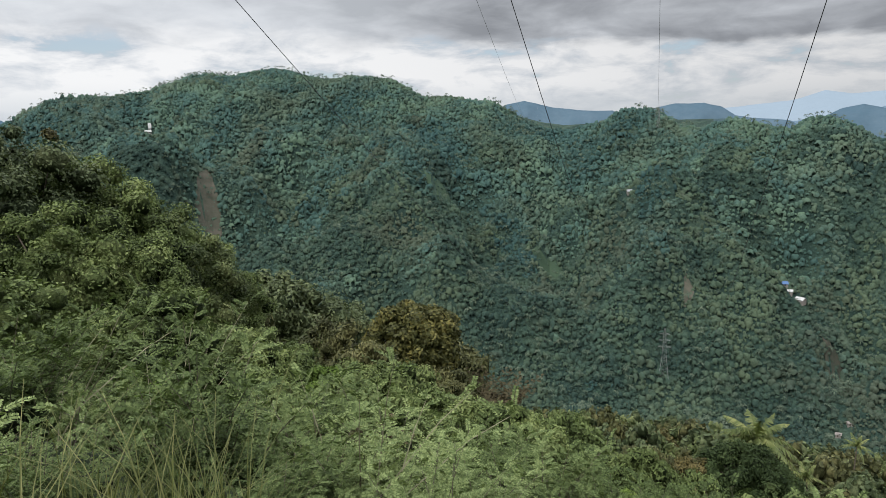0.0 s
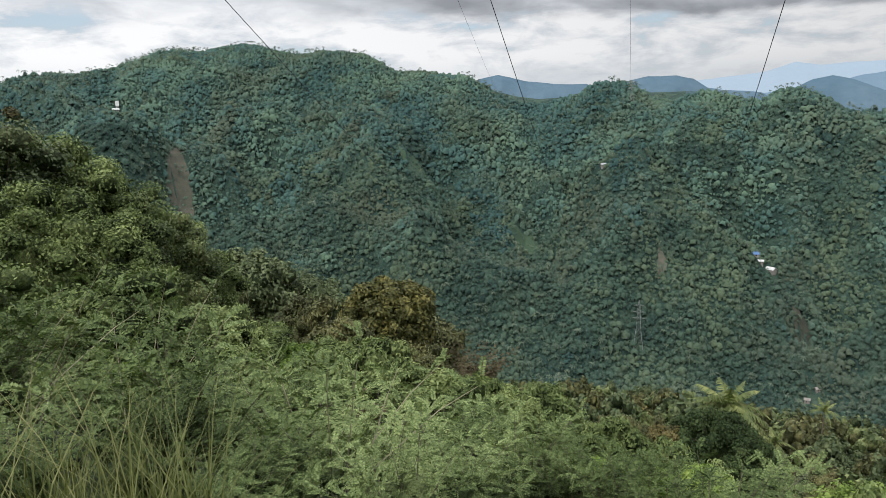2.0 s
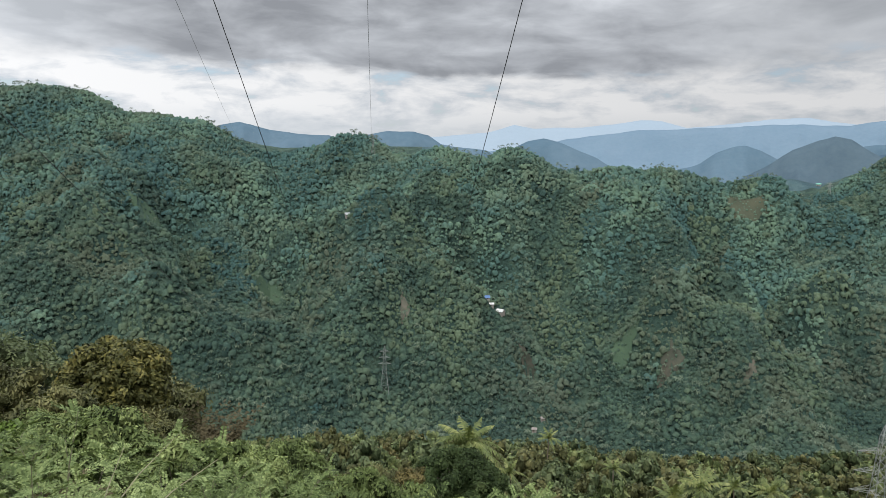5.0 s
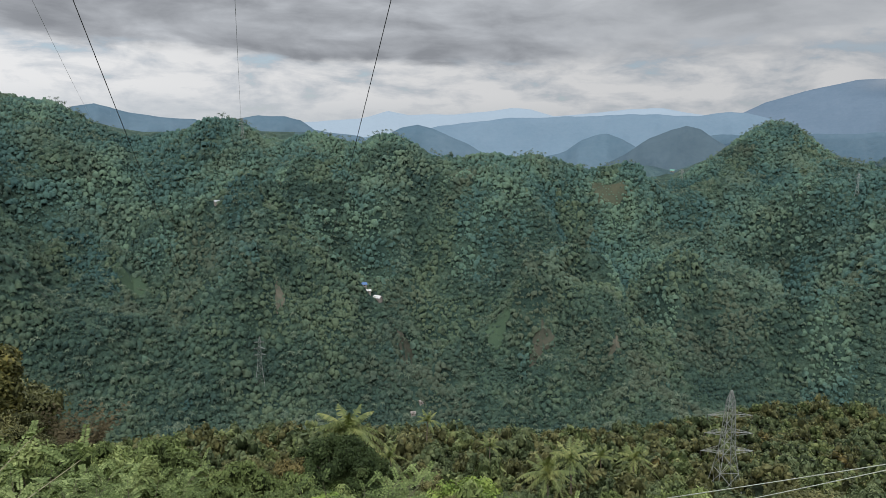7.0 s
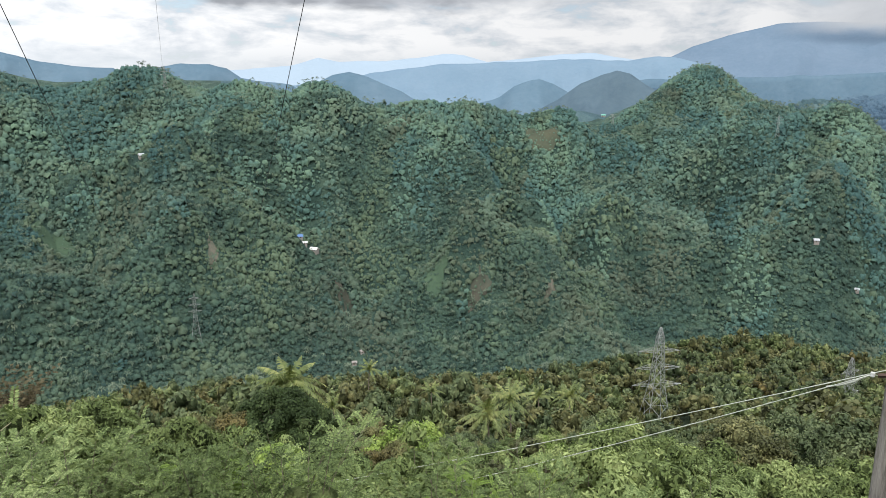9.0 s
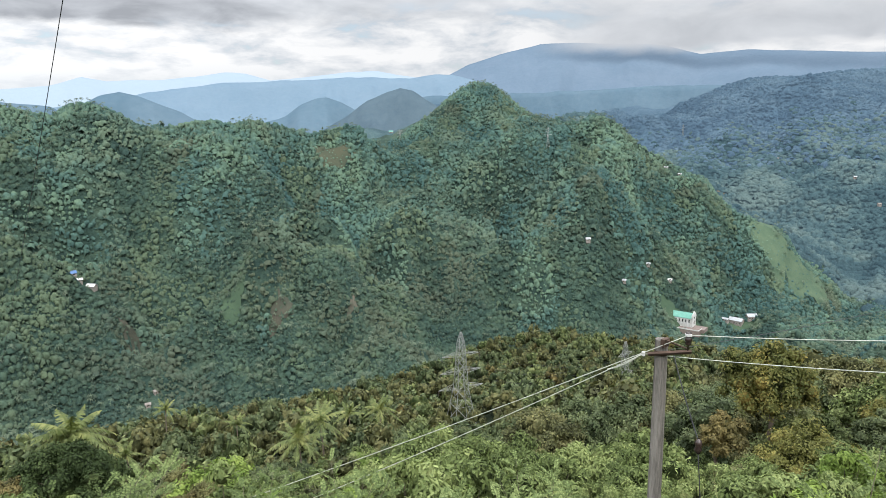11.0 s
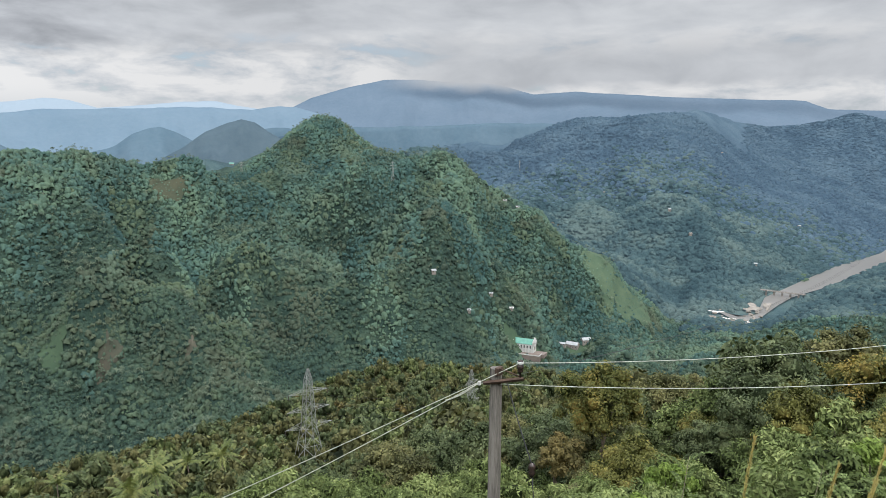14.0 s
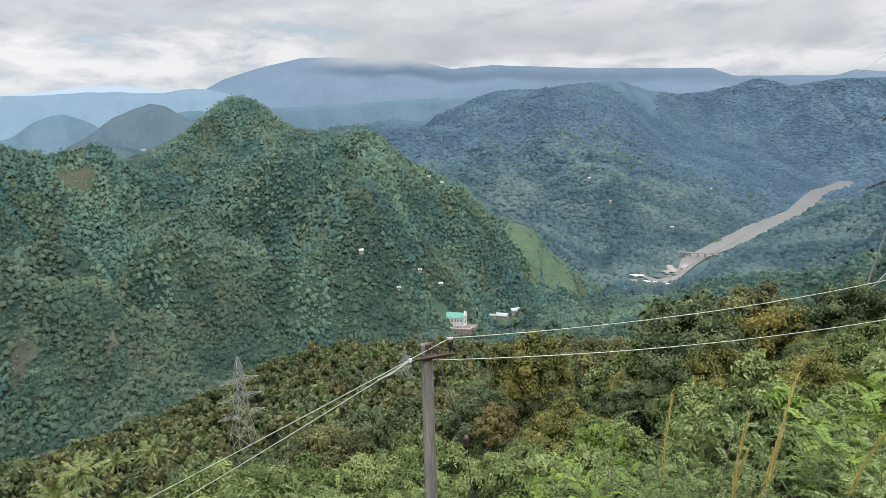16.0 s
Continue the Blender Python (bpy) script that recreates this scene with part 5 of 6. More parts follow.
    for k, (mat, word, r, h) in enumerate([(M_OLIVE_LEAF, "olive green", 2.6, 4.6), (M_DARK_LEAF, "dark green", 2.9, 5.0), (M_FEATHER, "pale green", 2.7, 4.2), (M_OLIVE_LEAF, "dull olive", 2.2, 5.2), (M_DARK_LEAF, "deep green", 2.3, 4.4), (M_LIME, "lime green", 2.0, 3.6), (M_RUSSET_LEAF, "russet-tinged", 2.2, 4.0)]):
        kinds.append(tree_thing("broadleaf_tree", word + " broadleaf tree on the wooded slope", crown_meshes("slope_tree", 80 + k, r, h, 34, 95, 0.10, mat, 1.6), away, "trees on the slope"))
    ar = scatter(rng, -64, 76, 52, 96, 6.0)
    ar = ar[~((ar[:, 0] > -17) & (ar[:, 0] < -3) & (ar[:, 1] < 86))]
    low = ((ar[:, 0] > -30) & (ar[:, 0] < 28)) | (ar[:, 0] > 65)
    spread_things(kinds[:3] + kinds, ar[~low], rng, (0.7, 1.25), KEEP_OPEN)
    spread_things(kinds[:3] + kinds, ar[low], rng, (0.5, 0.85), KEEP_OPEN)
    fine = []
    for k, (mat, word, r, h) in enumerate([(M_SLOPE_GREEN, "fresh green", 2.6, 4.6), (M_OLIVE_LEAF, "olive green", 2.5, 4.4), (M_DARK_LEAF, "deep green", 2.2, 5.0), (M_RUSSET_LEAF, "russet-tinged", 2.1, 4.0)]):
        fine.append(tree_thing("broadleaf_tree", word + " leafy tree close to the lookout", crown_meshes("fine_tree", 90 + k, r, h, 36, 100, 0.088, mat, 1.4, 0.16, 0.35), away, "trees on the slope"))
    # wooded shoulder to the east and the dark thicket to the west
    east = scatter(rng, 47, 76, 38, 60, 5.0)
    far_east = east[:, 0] > 62.5
    sunny = [tree_thing("broadleaf_tree", "golden olive leafy tree on the shoulder", crown_meshes("sunny_tree", 290 + k, 2.3, 4.3, 40, 130, 0.075, (M_SUNNY_LEAF, M_SLOPE_GREEN)[k // 2], 1.4, 0.16, 0.35), away, "trees on the slope") for k in range(3)]
    spread_things([*sunny, sunny[0], sunny[1], fine[2]], east[~far_east], rng, (0.65, 1.0), KEEP_OPEN)
    spread_things(sunny, east[far_east], rng, (0.4, 0.62), KEEP_OPEN)
    bushes = scatter(rng, 63, 77, 30, 60, 2.4)
    spread_things([*sunny, kinds[2]], bushes, rng, (0.38, 0.6))
    west = scatter(rng, -70, -55, 24, 48, 4.6)
    lacy = [tree_thing("feathery_tree", "pale fine-leaved tree in the western thicket", crown_meshes("thicket_tree", 195 + k, 2.4, 4.4, 42, 95, 0.080, (M_FEATHER, M_SLOPE_GREEN)[k], 1.2, 0.14, 0.4), away, "trees on the slope") for k in range(2)]
    spread_things([*lacy, fine[1]], west, rng, (0.6, 0.95), KEEP_OPEN)
    drop(kinds + fine + lacy + sunny)


plant_slope()


def single_trees():
    for k, (az, r, h) in enumerate(((-66.5, 30, 9.5), (-63.0, 33, 8.2), (-68.5, 26, 9.0), (-60.3, 36, 7.2))):
        tree_thing("tall_dark_tree", "tall dark tree with a narrow ragged crown", crown_meshes("tall_dark", 120 + k, 1.15, h * 0.8, 46, 70, 0.08, (M_DARK_LEAF, M_RUSSET_LEAF)[k % 2], h * 0.25, 0.12, 0.75), put_at(az, r), "tall trees on the west edge")
    flank = [tree_thing("flank_tree", ("dark leafy tree with an uneven crown on the flank", "feathery-leaved tree with an uneven crown on the flank")[k > 0], crown_meshes("flank_tree", 140 + k, 2.2, 5.6, 52, 210, 0.052, (M_DARK_LEAF, M_FEATHER, M_SLOPE_GREEN)[k], 1.3, 0.1, 0.4), pose(0, -40, 60), "trees on the west flank") for k in range(3)]
    for k, (az, r, h) in enumerate(((-64.2, 30, 8.6), (-61.4, 31, 8.2), (-58.6, 30, 7.6), (-56.2, 33, 7.6), (-54.0, 30, 6.8), (-52.3, 33, 6.4), (-50.6, 34, 5.4), (-57.4, 24, 5.6), (-61.8, 23, 6.0))):
        copy_thing(flank[(0, 1, 1, 1, 2, 1, 1, 1, 1)[k]], put_at(az, r, 70 * k, h / 7.0))
    drop(flank)
    tree_thing("russet_tree", "dense round-crowned tree with russet brown new leaves", crown_meshes("russet_tree", 101, 2.6, 4.6, 64, 170, 0.11, M_BRONZE_LEAF, 2.2, 0.2, 0.15), put_at(-36, 43))
    tree_thing("spreading_tree", "large dark green spreading tree below a palm", crown_meshes("spreading_tree", 102, 5.6, 8.6, 96, 130, 0.15, M_DEEP_LEAF, 2.0, 0.3, 0.2), put_at(-9.2, 88))
    tree_thing("yellow_tree", "tree with yellow-orange flushed crown", crown_meshes("yellow_tree", 103, 2.2, 4.4, 48, 120, 0.08, M_YELLOW_LEAF, 5.4, 0.16, 0.3), put_at(46.2, 45))
    tree_thing("yellow_tree", "orange-brown flowering small tree", crown_meshes("orange_tree", 104, 1.9, 3.4, 24, 70, 0.14, M_RUSSET_LEAF, 4.4, 0.14, 0.3), put_at(-13.0, 86))
    tree_thing("yellow_tree", "tree with golden young leaves on the shoulder", crown_meshes("golden_tree", 105, 2.3, 3.4, 36, 110, 0.085, M_YELLOW_LEAF, 3.4, 0.16, 0.3), put_at(62.2, 55))
    tree_thing("yellow_tree", "tree with bronze and golden leaves on the shoulder", crown_meshes("bronze_tree", 109, 2.3, 3.6, 32, 90, 0.10, M_YELLOW_LEAF, 3.0, 0.16, 0.3), put_at(65.2, 54))
    tree_thing("yellow_tree", "small bronze-leaved tree below the golden one", crown_meshes("small_bronze", 112, 1.1, 2.2, 26, 90, 0.075, M_RUSSET_LEAF, 3.0, 0.12, 0.3), put_at(43.4, 41))
    tree_thing("lime_tree", "bright lime green small tree", crown_meshes("lime_tree", 106, 3.2, 4.2, 34, 80, 0.15, M_LIME, 1.2, 0.16, 0.3), put_at(1.8, 62))
    g = shrub_meshes("dry_bush", 107, 46, 20, 7, 0.08, 0.3, 0.34, 2.9, M_DRY_LEAF, 0.85, 0.2, inside=0.08)
    shrub_thing("dry_bush", "dry brown leafless bush beside the russet tree", g, put_at(-28.6, 42.0, 0, 1.0, 0.8))
    shrub_thing("dry_bush", "withered brown shrub among green ones", shrub_meshes("withered", 108, 12, 12, 5, 0.1, 0.25, 0.32, 1.5, M_DRY_LEAF, 0.7), put_at(-40.3, 14.6))
    for az, r, h, fr, n, word in ((-8.1, 100, 13.0, 6.6, 26, "tall coconut palm with drooping fronds above a dark tree"), (-1.8, 200, 14.5, 4.8, 14, "thin coconut palm with a small pale crown"), (10.5, 130, 10.0, 6.0, 18, "coconut palm among mixed trees"),
                              (8.6, 118, 7.2, 6.0, 18, "short coconut palm with yellowed fronds"), (15.4, 150, 9.5, 5.2, 16, "coconut palm on the wooded slope"), (-4.6, 132, 8.0, 4.2, 13, "coconut palm half hidden by trees"),
                              (12.9, 160, 9.0, 4.4, 13, "coconut palm low on the slope"), (3.6, 175, 10.0, 4.2, 12, "coconut palm by the valley edge")):
        palm_thing(word, int(200 + az * 3), put_at(az, r), h, fr, n)


single_trees()


def grass_tuft(seed, blades, length, mat, lean=0.6):
    rng = np.random.default_rng(seed)
    pts = []
    for _ in range(blades):
        a, l = rng.uniform(0, 6.283), length * rng.uniform(0.5, 1.2)
        out = np.array([math.cos(a), math.sin(a), 0]) * lean * rng.uniform(0.2, 1.2)
        side = np.array([-math.sin(a), math.cos(a), 0]) * 0.006
        p0 = np.array([rng.normal(0, 0.10), rng.normal(0, 0.10), -0.1])
        line = [p0 + out * l * t * t + np.array([0, 0, l * (t - 0.35 * lean * t * t * t)]) for t in np.linspace(0, 1, 5)]
        for i in range(4):
            w0, w1 = 1 - 0.22 * i, 1 - 0.22 * (i + 1)
            pts += [line[i] - side * w0, line[i] + side * w0, line[i + 1] + side * w1, line[i + 1] - side * w1]
    return quads_mesh("grass_tuft", np.array(pts), mat)


def plant_grass():
    rng = np.random.default_rng(77)
    tufts = [grass_tuft(300 + k, 60, 1.25, M_GRASS) for k in range(5)]
    ar = np.concatenate([scatter(rng, -80, -53, 3.2, 6.2, 0.7), scatter(rng, -53, -44, 3.8, 5.0, 1.6), scatter(rng, 44, 76, 3.6, 6.0, 1.2)])
    for a, r in ar:
        p = on_land(a, r)
        s = rng.uniform(0.6, 1.15)
        ob = new("grass_tuft", tufts[rng.integers(0, 5)])
        ob.matrix_basis = pose(p.x, p.y, p.z, 0, 0, rng.uniform(0, 360)) @ Matrix.Scale(s, 4)
        tagged(ob, "tuft of long arching green and straw grass", "grass", "grass tufts at the lookout")
    # tall flowering stalks
    for k, (az, r, h, n, lean) in enumerate(((62.6, 5.4, 2.15, 4, 0.14), (57.0, 5.8, 2.15, 1, 0.05), (68.2, 5.3, 1.9, 1, 0.22))):
        ob = thing("plume_grass", "tall grass with feathery golden-tan seed plumes", "grass", put_at(az, r), "plume grass by the lookout")
        for i in range(n):
            q = np.random.default_rng(400 + 10 * k + i)
            x, y, hh = q.normal(0, 0.13), q.normal(0, 0.13), h * q.uniform(0.72, 1.0) if i else h
            a, bend = radians(-az) + q.normal(0, 0.5), lean * q.uniform(0.2, 0.8) if i else lean
            line = [np.array([x + bend * hh * math.cos(a) * t ** 2.5, y + bend * hh * math.sin(a) * t ** 2.5, -0.1 + hh * (t - 0.25 * bend * t ** 3)]) for t in np.linspace(0, 1, 13)]
            st = part("stalk", Geo().tube([tuple(p) for p in line], [0.006 - 0.00035 * j for j in range(13)], 5).mesh("stalk", M_GRASS), ob)
            pts = []
            for j in range(420):
                t = 0.62 + 0.38 * q.random()
                i0 = min(int(t * 12), 11)
                fw = line[i0 + 1] - line[i0]
                p = line[i0] + fw * (t * 12 - i0)
                d = fw / np.linalg.norm(fw) + q.normal(0, 0.17, 3)
                d = d / np.linalg.norm(d) * 0.085 * q.uniform(0.6, 1.2) * (1.35 - t)**0.4
                w = np.cross(d, q.normal(0, 1, 3))
                w = w / np.linalg.norm(w) * 0.0016
                pts += [p - w, p + w, p + d + w * 0.4, p + d - w * 0.4]
            part("plume", quads_mesh("plume", np.array(pts), M_PLUME), st, "golden-tan feathery seed head")


plant_grass()


# ---- clearings, river and bridge ----
def ground_patch(name, label, az, r, w, d, mat, seed, lift=1.3):
    """An uneven patch of other ground that follows the land."""
    rng = np.random.default_rng(seed)
    rings, n = 7, 26
    wob = 1 + 0.22 * np.sin(np.arange(n) * 6.283 / n * 3 + rng.uniform(0, 6)) + rng.uniform(-0.12, 0.12, n)
    v, f = [], []
    for i in range(rings + 1):
        for k in range(n):
            a = 6.28319 * k / n
            q = i / rings * wob[k] * 1.15
            aa, rr = az + math.degrees(w * q * math.cos(a) / r), r + d * q * math.sin(a)
            p = on_land(aa, rr, lift)
            v.append(tuple(p))
    for i in range(rings):
        for k in range(n):
            f.append((i * n + k, i * n + (k + 1) % n, (i + 1) * n + (k + 1) % n, (i + 1) * n + k))
    tagged(new(name, mesh_arrays(name, np.array(v), np.array(f), mat)), label, "ground", kind="structure")


def build_clearings():
    for k, (spot, name, label, mat) in enumerate((
            ("scar", "ground_scar", "grey-brown landslide scar on the forested hill", M_SCAR), ("pit", "ground_pit", "small reddish earth slip", M_SOIL), ("dry_field", "ground_dry_field", "dry olive-brown field near the crest", M_DRY_MEADOW),
            ("red_patch", "ground_red_patch", "patch of bare reddish soil", M_SOIL), ("lawn", "ground_lawn", "bright green grassy clearing", M_MEADOW), ("upper_lawn", "ground_upper_lawn", "light green grassy clearing", M_MEADOW),
            ("cliff_scar", "ground_cliff_scar", "narrow pale rock scar", M_SCAR), ("crest_lawn", "ground_crest_lawn", "green clearing on the crest", M_MEADOW), ("gully_lawn", "ground_gully_lawn", "green fern-covered gully", M_MEADOW),
            ("rock_east", "ground_rock", "pale brown rock face on the hill end", M_SCAR), ("rock_spot", "ground_rock_spot", "small pale rock outcrop", M_SCAR), ("church", "ground_churchyard", "grassy yard around the church court", M_MEADOW), ("villas", "ground_villa_yard", "grassy yard around the villas", M_MEADOW))):
        az, r, w, d = SPOTS[spot]
        ground_patch(name, label, az, r, w * 0.8, d * 0.8, mat, 500 + k, 0.7)
    for k, (az, el) in enumerate(STRIP):
        ground_patch("ground_grass_strip_%d" % (k + 1), "bright green grass strip down the hill end", az, seen_at(az, el, 450), 15, 32, M_GRASS_STRIP, 530 + k, 1.3 + 0.1 * k)


def build_river():
    k = min(len(LINES["river_left"]), len(LINES["river_right"]))
    left, right = LINES["river_left"][:k], LINES["river_right"][-k:]
    v, f = [], []
    n = 120
    ts = np.linspace(0, 1, len(left))
    L = np.array([tuple(bearing(p[0], p[1])) for p in left])
    R = np.array([tuple(bearing(p[0], p[1])) for p in right])
    for t in np.linspace(0, 1, n):
        a = np.array([np.interp(t, ts, L[:, k]) for k in range(2)])
        b = np.array([np.interp(t, ts, R[:, k]) for k in range(2)])
        d = (b - a) / max(np.linalg.norm(b - a), 1e-6)
        for s in (a + d * 2, a * 0.8 + b * 0.2, a * 0.5 + b * 0.5, a * 0.2 + b * 0.8, b - d * 2):
            v.append((s[0], s[1], -249.6))
    for i in range(n - 1):
        f += [(5 * i + k, 5 * i + k + 1, 5 * i + 6 + k, 5 * i + 5 + k) for k in range(4)]
    tagged(new("river", mesh_arrays("river", np.array(v), np.array(f), M_RIVER)), "broad muddy brown river between wooded banks", "river", kind="structure")
    rng = np.random.default_rng(61)
    for k, (az, r, w, d, mat, nm, lb) in enumerate(((54.8, 1160, 10, 5, M_FOAM, "water_rapid", "white water over the rapids"), (55.8, 1118, 10, 4, M_FOAM, "water_rapid", "foaming rapid at the river bend"), (57.2, 1105, 9, 4, M_FOAM, "water_rapid", "white water below the bend"),
                                                    (57.3, 1215, 12, 30, M_ROCK, "ground_sandbank", "pale sandbank beside the river"), (60.4, 1560, 12, 50, M_MEADOW, "ground_river_meadow", "grassy river bank"), (56.2, 1290, 18, 26, M_MEADOW, "ground_bank_meadow", "green meadow by the river"), (58.3, 1235, 5, 30, M_ROCK, "ground_gravel_bank", "gravel bank at the water's edge"))):
        n = 22
        wob = 1 + 0.3 * np.sin(np.arange(n) * 0.857 + k) + rng.uniform(-0.2, 0.2, n)
        v, f = [], []
        for i in range(5):
            for j in range(n):
                a = 6.28319 * j / n
                q = (i + 0.01) / 4 * wob[j]
                p = bearing(az + math.degrees(w * q * math.cos(a) / r), r + d * q * math.sin(a))
                z = -249.2 + 0.08 * k if "water" in nm else max(-249.1 + 0.08 * k, float(land_height(p.x, p.y)[0]) + 0.6)
                v.append((p.x, p.y, z))
        for i in range(4):
            f += [(i * n + j, i * n + (j + 1) % n, (i + 1) * n + (j + 1) % n, (i + 1) * n + j) for j in range(n)]
        tagged(new(nm, mesh_arrays(nm, np.array(v), np.array(f), mat)), lb, "river" if "water" in nm else "ground", kind="structure")
    # boulders at the rapids
    bm_mesh = []
    for k in range(4):
        bm = bmesh.new()
        bmesh.ops.create_icosphere(bm, subdivisions=2, radius=1)
        for q in bm.verts:
            q.co *= 1 + 0.5 * noise.noise(q.co * 1.3 + Vector((k * 9.0, 0, 0)))
            q.co.z *= 0.6
        me = bpy.data.meshes.new("boulder")
        bm.to_mesh(me)
        bm.free()
        me.materials.append(M_ROCK)
        bm_mesh.append(me)
    for k in range(26):
        az, r = rng.uniform(54.0, 58.2), rng.uniform(1085, 1190)
        p = bearing(az, r, -249.4)
        ob = new("boulder", bm_mesh[k % 4])
        ob.matrix_basis = pose(*p, 0, 0, rng.uniform(0, 360)) @ Matrix.Scale(rng.uniform(1.5, 4.2), 4)
        tagged(ob, "pale grey boulder in the rapids", "rock", "boulders in the river")


def build_bridge():
    a, b = bearing(57.75, 1345, -243.5), bearing(60.75, 1330, -243.5)
    mid, d = (a + b) / 2, b - a
    turn = math.degrees(math.atan2(d.y, d.x))
    L = d.length
    ob = thing("road_bridge", "low concrete road bridge on piers over the brown river", "bridge", pose(*mid, 0, 0, turn))
    part("deck", Geo().box(0, 0, 0, L, 6, 1.0).mesh("deck", M_CONCRETE), ob)
    for s in (-1, 1):
        g = Geo().box(0, s * 2.8, 1.0, L, 0.25, 0.25)
        rail = part("parapet", g.mesh("parapet", M_CONCRETE), ob)
        rail.location.z = 0.55
        for k in range(15):
            part("post", Geo().box(-L / 2 + 0.5 + (L - 1) * k / 14, s * 2.8, 1.0, 0.3, 0.25, 0.55).mesh("post", M_CONCRETE), ob)
    for k in range(5):
        part("pier", Geo().box(-L * 0.36 + L * 0.18 * k, 0, -8.5, 2.0, 5, 8.5).mesh("pier", M_CONCRETE), ob)


build_clearings()
build_river()
build_bridge()


# ---- buildings ----
def house(name, label, m, sx, sy, h, rise, wall, roof, windows=3, group="houses on the hills"):
    ob = thing(name, label, "house", m, group)
    g = Geo().box(0, 0, -2.5, sx, sy, h + 2.5)
    for s in (-1, 1):
        x = s * (sx / 2 - 0.1)
        g.hull([(x - 0.1, -sy / 2, h), (x + 0.1, -sy / 2, h), (x + 0.1, sy / 2, h), (x - 0.1, sy / 2, h)], [(x - 0.1, -0.02, h + rise), (x + 0.1, -0.02, h + rise), (x + 0.1, 0.02, h + rise), (x - 0.1, 0.02, h + rise)])
    part("wall", g.mesh("wall", wall), ob)
    part("roof", Geo().gable(0, 0, h + 0.02, sx, sy, rise, 0.5, 0.14).mesh("roof", roof), ob)
    part("door", Geo().box(-sx * 0.1, -sy / 2 - 0.03, 0, 1.0, 0.08, 2.05).mesh("door", M_BARK), ob)
    for k in range(windows):
        x = -sx / 2 + sx * (k + 0.6) / (windows + 0.2)
        if abs(x + sx * 0.1) < 0.9:
            x += 1.4
        w = part("window", Geo().box(x, -sy / 2 - 0.02, 1.0, 1.1, 0.06, 1.2).mesh("window", M_GLASS), ob)
        part("sill", Geo().box(x, -sy / 2 - 0.08, 0.9, 1.3, 0.2, 0.1).mesh("sill", M_WHITE), w)
    return ob


def facing(az, r, lift=0.0, turn=0.0):
    """A place on the land, its front (-y) turned towards the lookout."""
    p = on_land(az, r, lift)
    return pose(p.x, p.y, p.z, 0, 0, turn - az)


def build_church():
    az, r, _, _ = SPOTS["church"]
    base = on_land(az, r)
    m = pose(base.x, base.y, base.z + 1.2, 0, 0, -az - 18) @ Matrix.Scale(1.12, 4)
    ob = thing("church", "white church with a mint green sheet roof and small spires", "church", m)
    L, B, H, rise = 21.0, 8.5, 6.2, 4.2
    g = Geo().box(0, 0, -4, L, B, H + 4)
    part("nave_wall", g.mesh("nave_wall", M_WHITE), ob)
    roof = part("roof", Geo().gable(-0.4, 0, H + 0.02, L - 0.8, B, rise, 0.5, 0.2).mesh("roof", M_TEAL), ob)
    for k in range(15):
        x = -L / 2 + 0.6 + (L - 1.6) * k / 14
        for s in (-1, 1):
            part("seam", Geo().hull([(x - 0.04, s * 4.7, H - 0.25), (x + 0.04, s * 4.7, H - 0.25), (x + 0.04, 0, H + rise + 0.2), (x - 0.04, 0, H + rise + 0.2)], [(x - 0.04, s * 4.7, H - 0.15), (x + 0.04, s * 4.7, H - 0.15), (x + 0.04, 0, H + rise + 0.3), (x - 0.04, 0, H + rise + 0.3)]).mesh("seam", M_TEAL), roof)
    f = Geo().box(L / 2 + 0.3, 0, -4, 1.0, B + 1.2, H + 4.5)
    f.hull([(L / 2 - 0.2, -B / 2 - 0.6, H + 0.5), (L / 2 + 0.8, -B / 2 - 0.6, H + 0.5), (L / 2 + 0.8, B / 2 + 0.6, H + 0.5), (L / 2 - 0.2, B / 2 + 0.6, H + 0.5)], [(L / 2 - 0.2, -0.4, H + rise + 2.0), (L / 2 + 0.8, -0.4, H + rise + 2.0), (L / 2 + 0.8, 0.4, H + rise + 2.0), (L / 2 - 0.2, 0.4, H + rise + 2.0)])
    facade = part("facade", f.mesh("facade", M_WHITE), ob)
    for y, h in ((-B / 2 - 0.3, 4.0), (B / 2 + 0.3, 4.0)):
        s = part("spire", Geo().box(L / 2 + 0.3, y, H, 1.3, 1.3, h * 0.5).mesh("spire", M_WHITE), ob)
        part("spire_cap", Geo().lathe(L / 2 + 0.3, y, H + h * 0.5, [(0.9, 0), (0.6, 0.8), (0.12, h * 0.7), (0.0, h * 0.75)], 8).mesh("spire_cap", M_WHITE), s)
    for y in (-B / 2, B / 2):
        part("pinnacle", Geo().lathe(-L / 2, y, H, [(0.7, 0), (0.6, 1.4), (0.1, 3.2), (0, 3.3)], 8).mesh("pinnacle", M_WHITE), ob)
    part("door", Geo().box(L / 2 + 0.82, 0, 0, 0.12, 2.2, 3.4).mesh("door", M_BARK), facade)
    part("rose_window", Geo().tube([(L / 2 + 0.8, 0, 6.3), (L / 2 + 0.9, 0, 6.3)], 0.9, 12).mesh("rose_window", M_GLASS), facade)
    for k in range(6):
        x = -L / 2 + 2.2 + k * 3.2
        w = part("window", Geo().box(x, -B / 2 - 0.03, 1.6, 1.1, 0.1, 2.8).mesh("window", M_GLASS), ob)
        part("window_frame", Geo().box(x, -B / 2 - 0.06, 1.4, 1.4, 0.14, 0.2).mesh("window_frame", M_WHITE), w)
        part("buttress", Geo().box(x + 1.6, -B / 2 - 0.35, -3, 0.5, 0.7, 7.6).mesh("buttress", M_WHITE), ob)
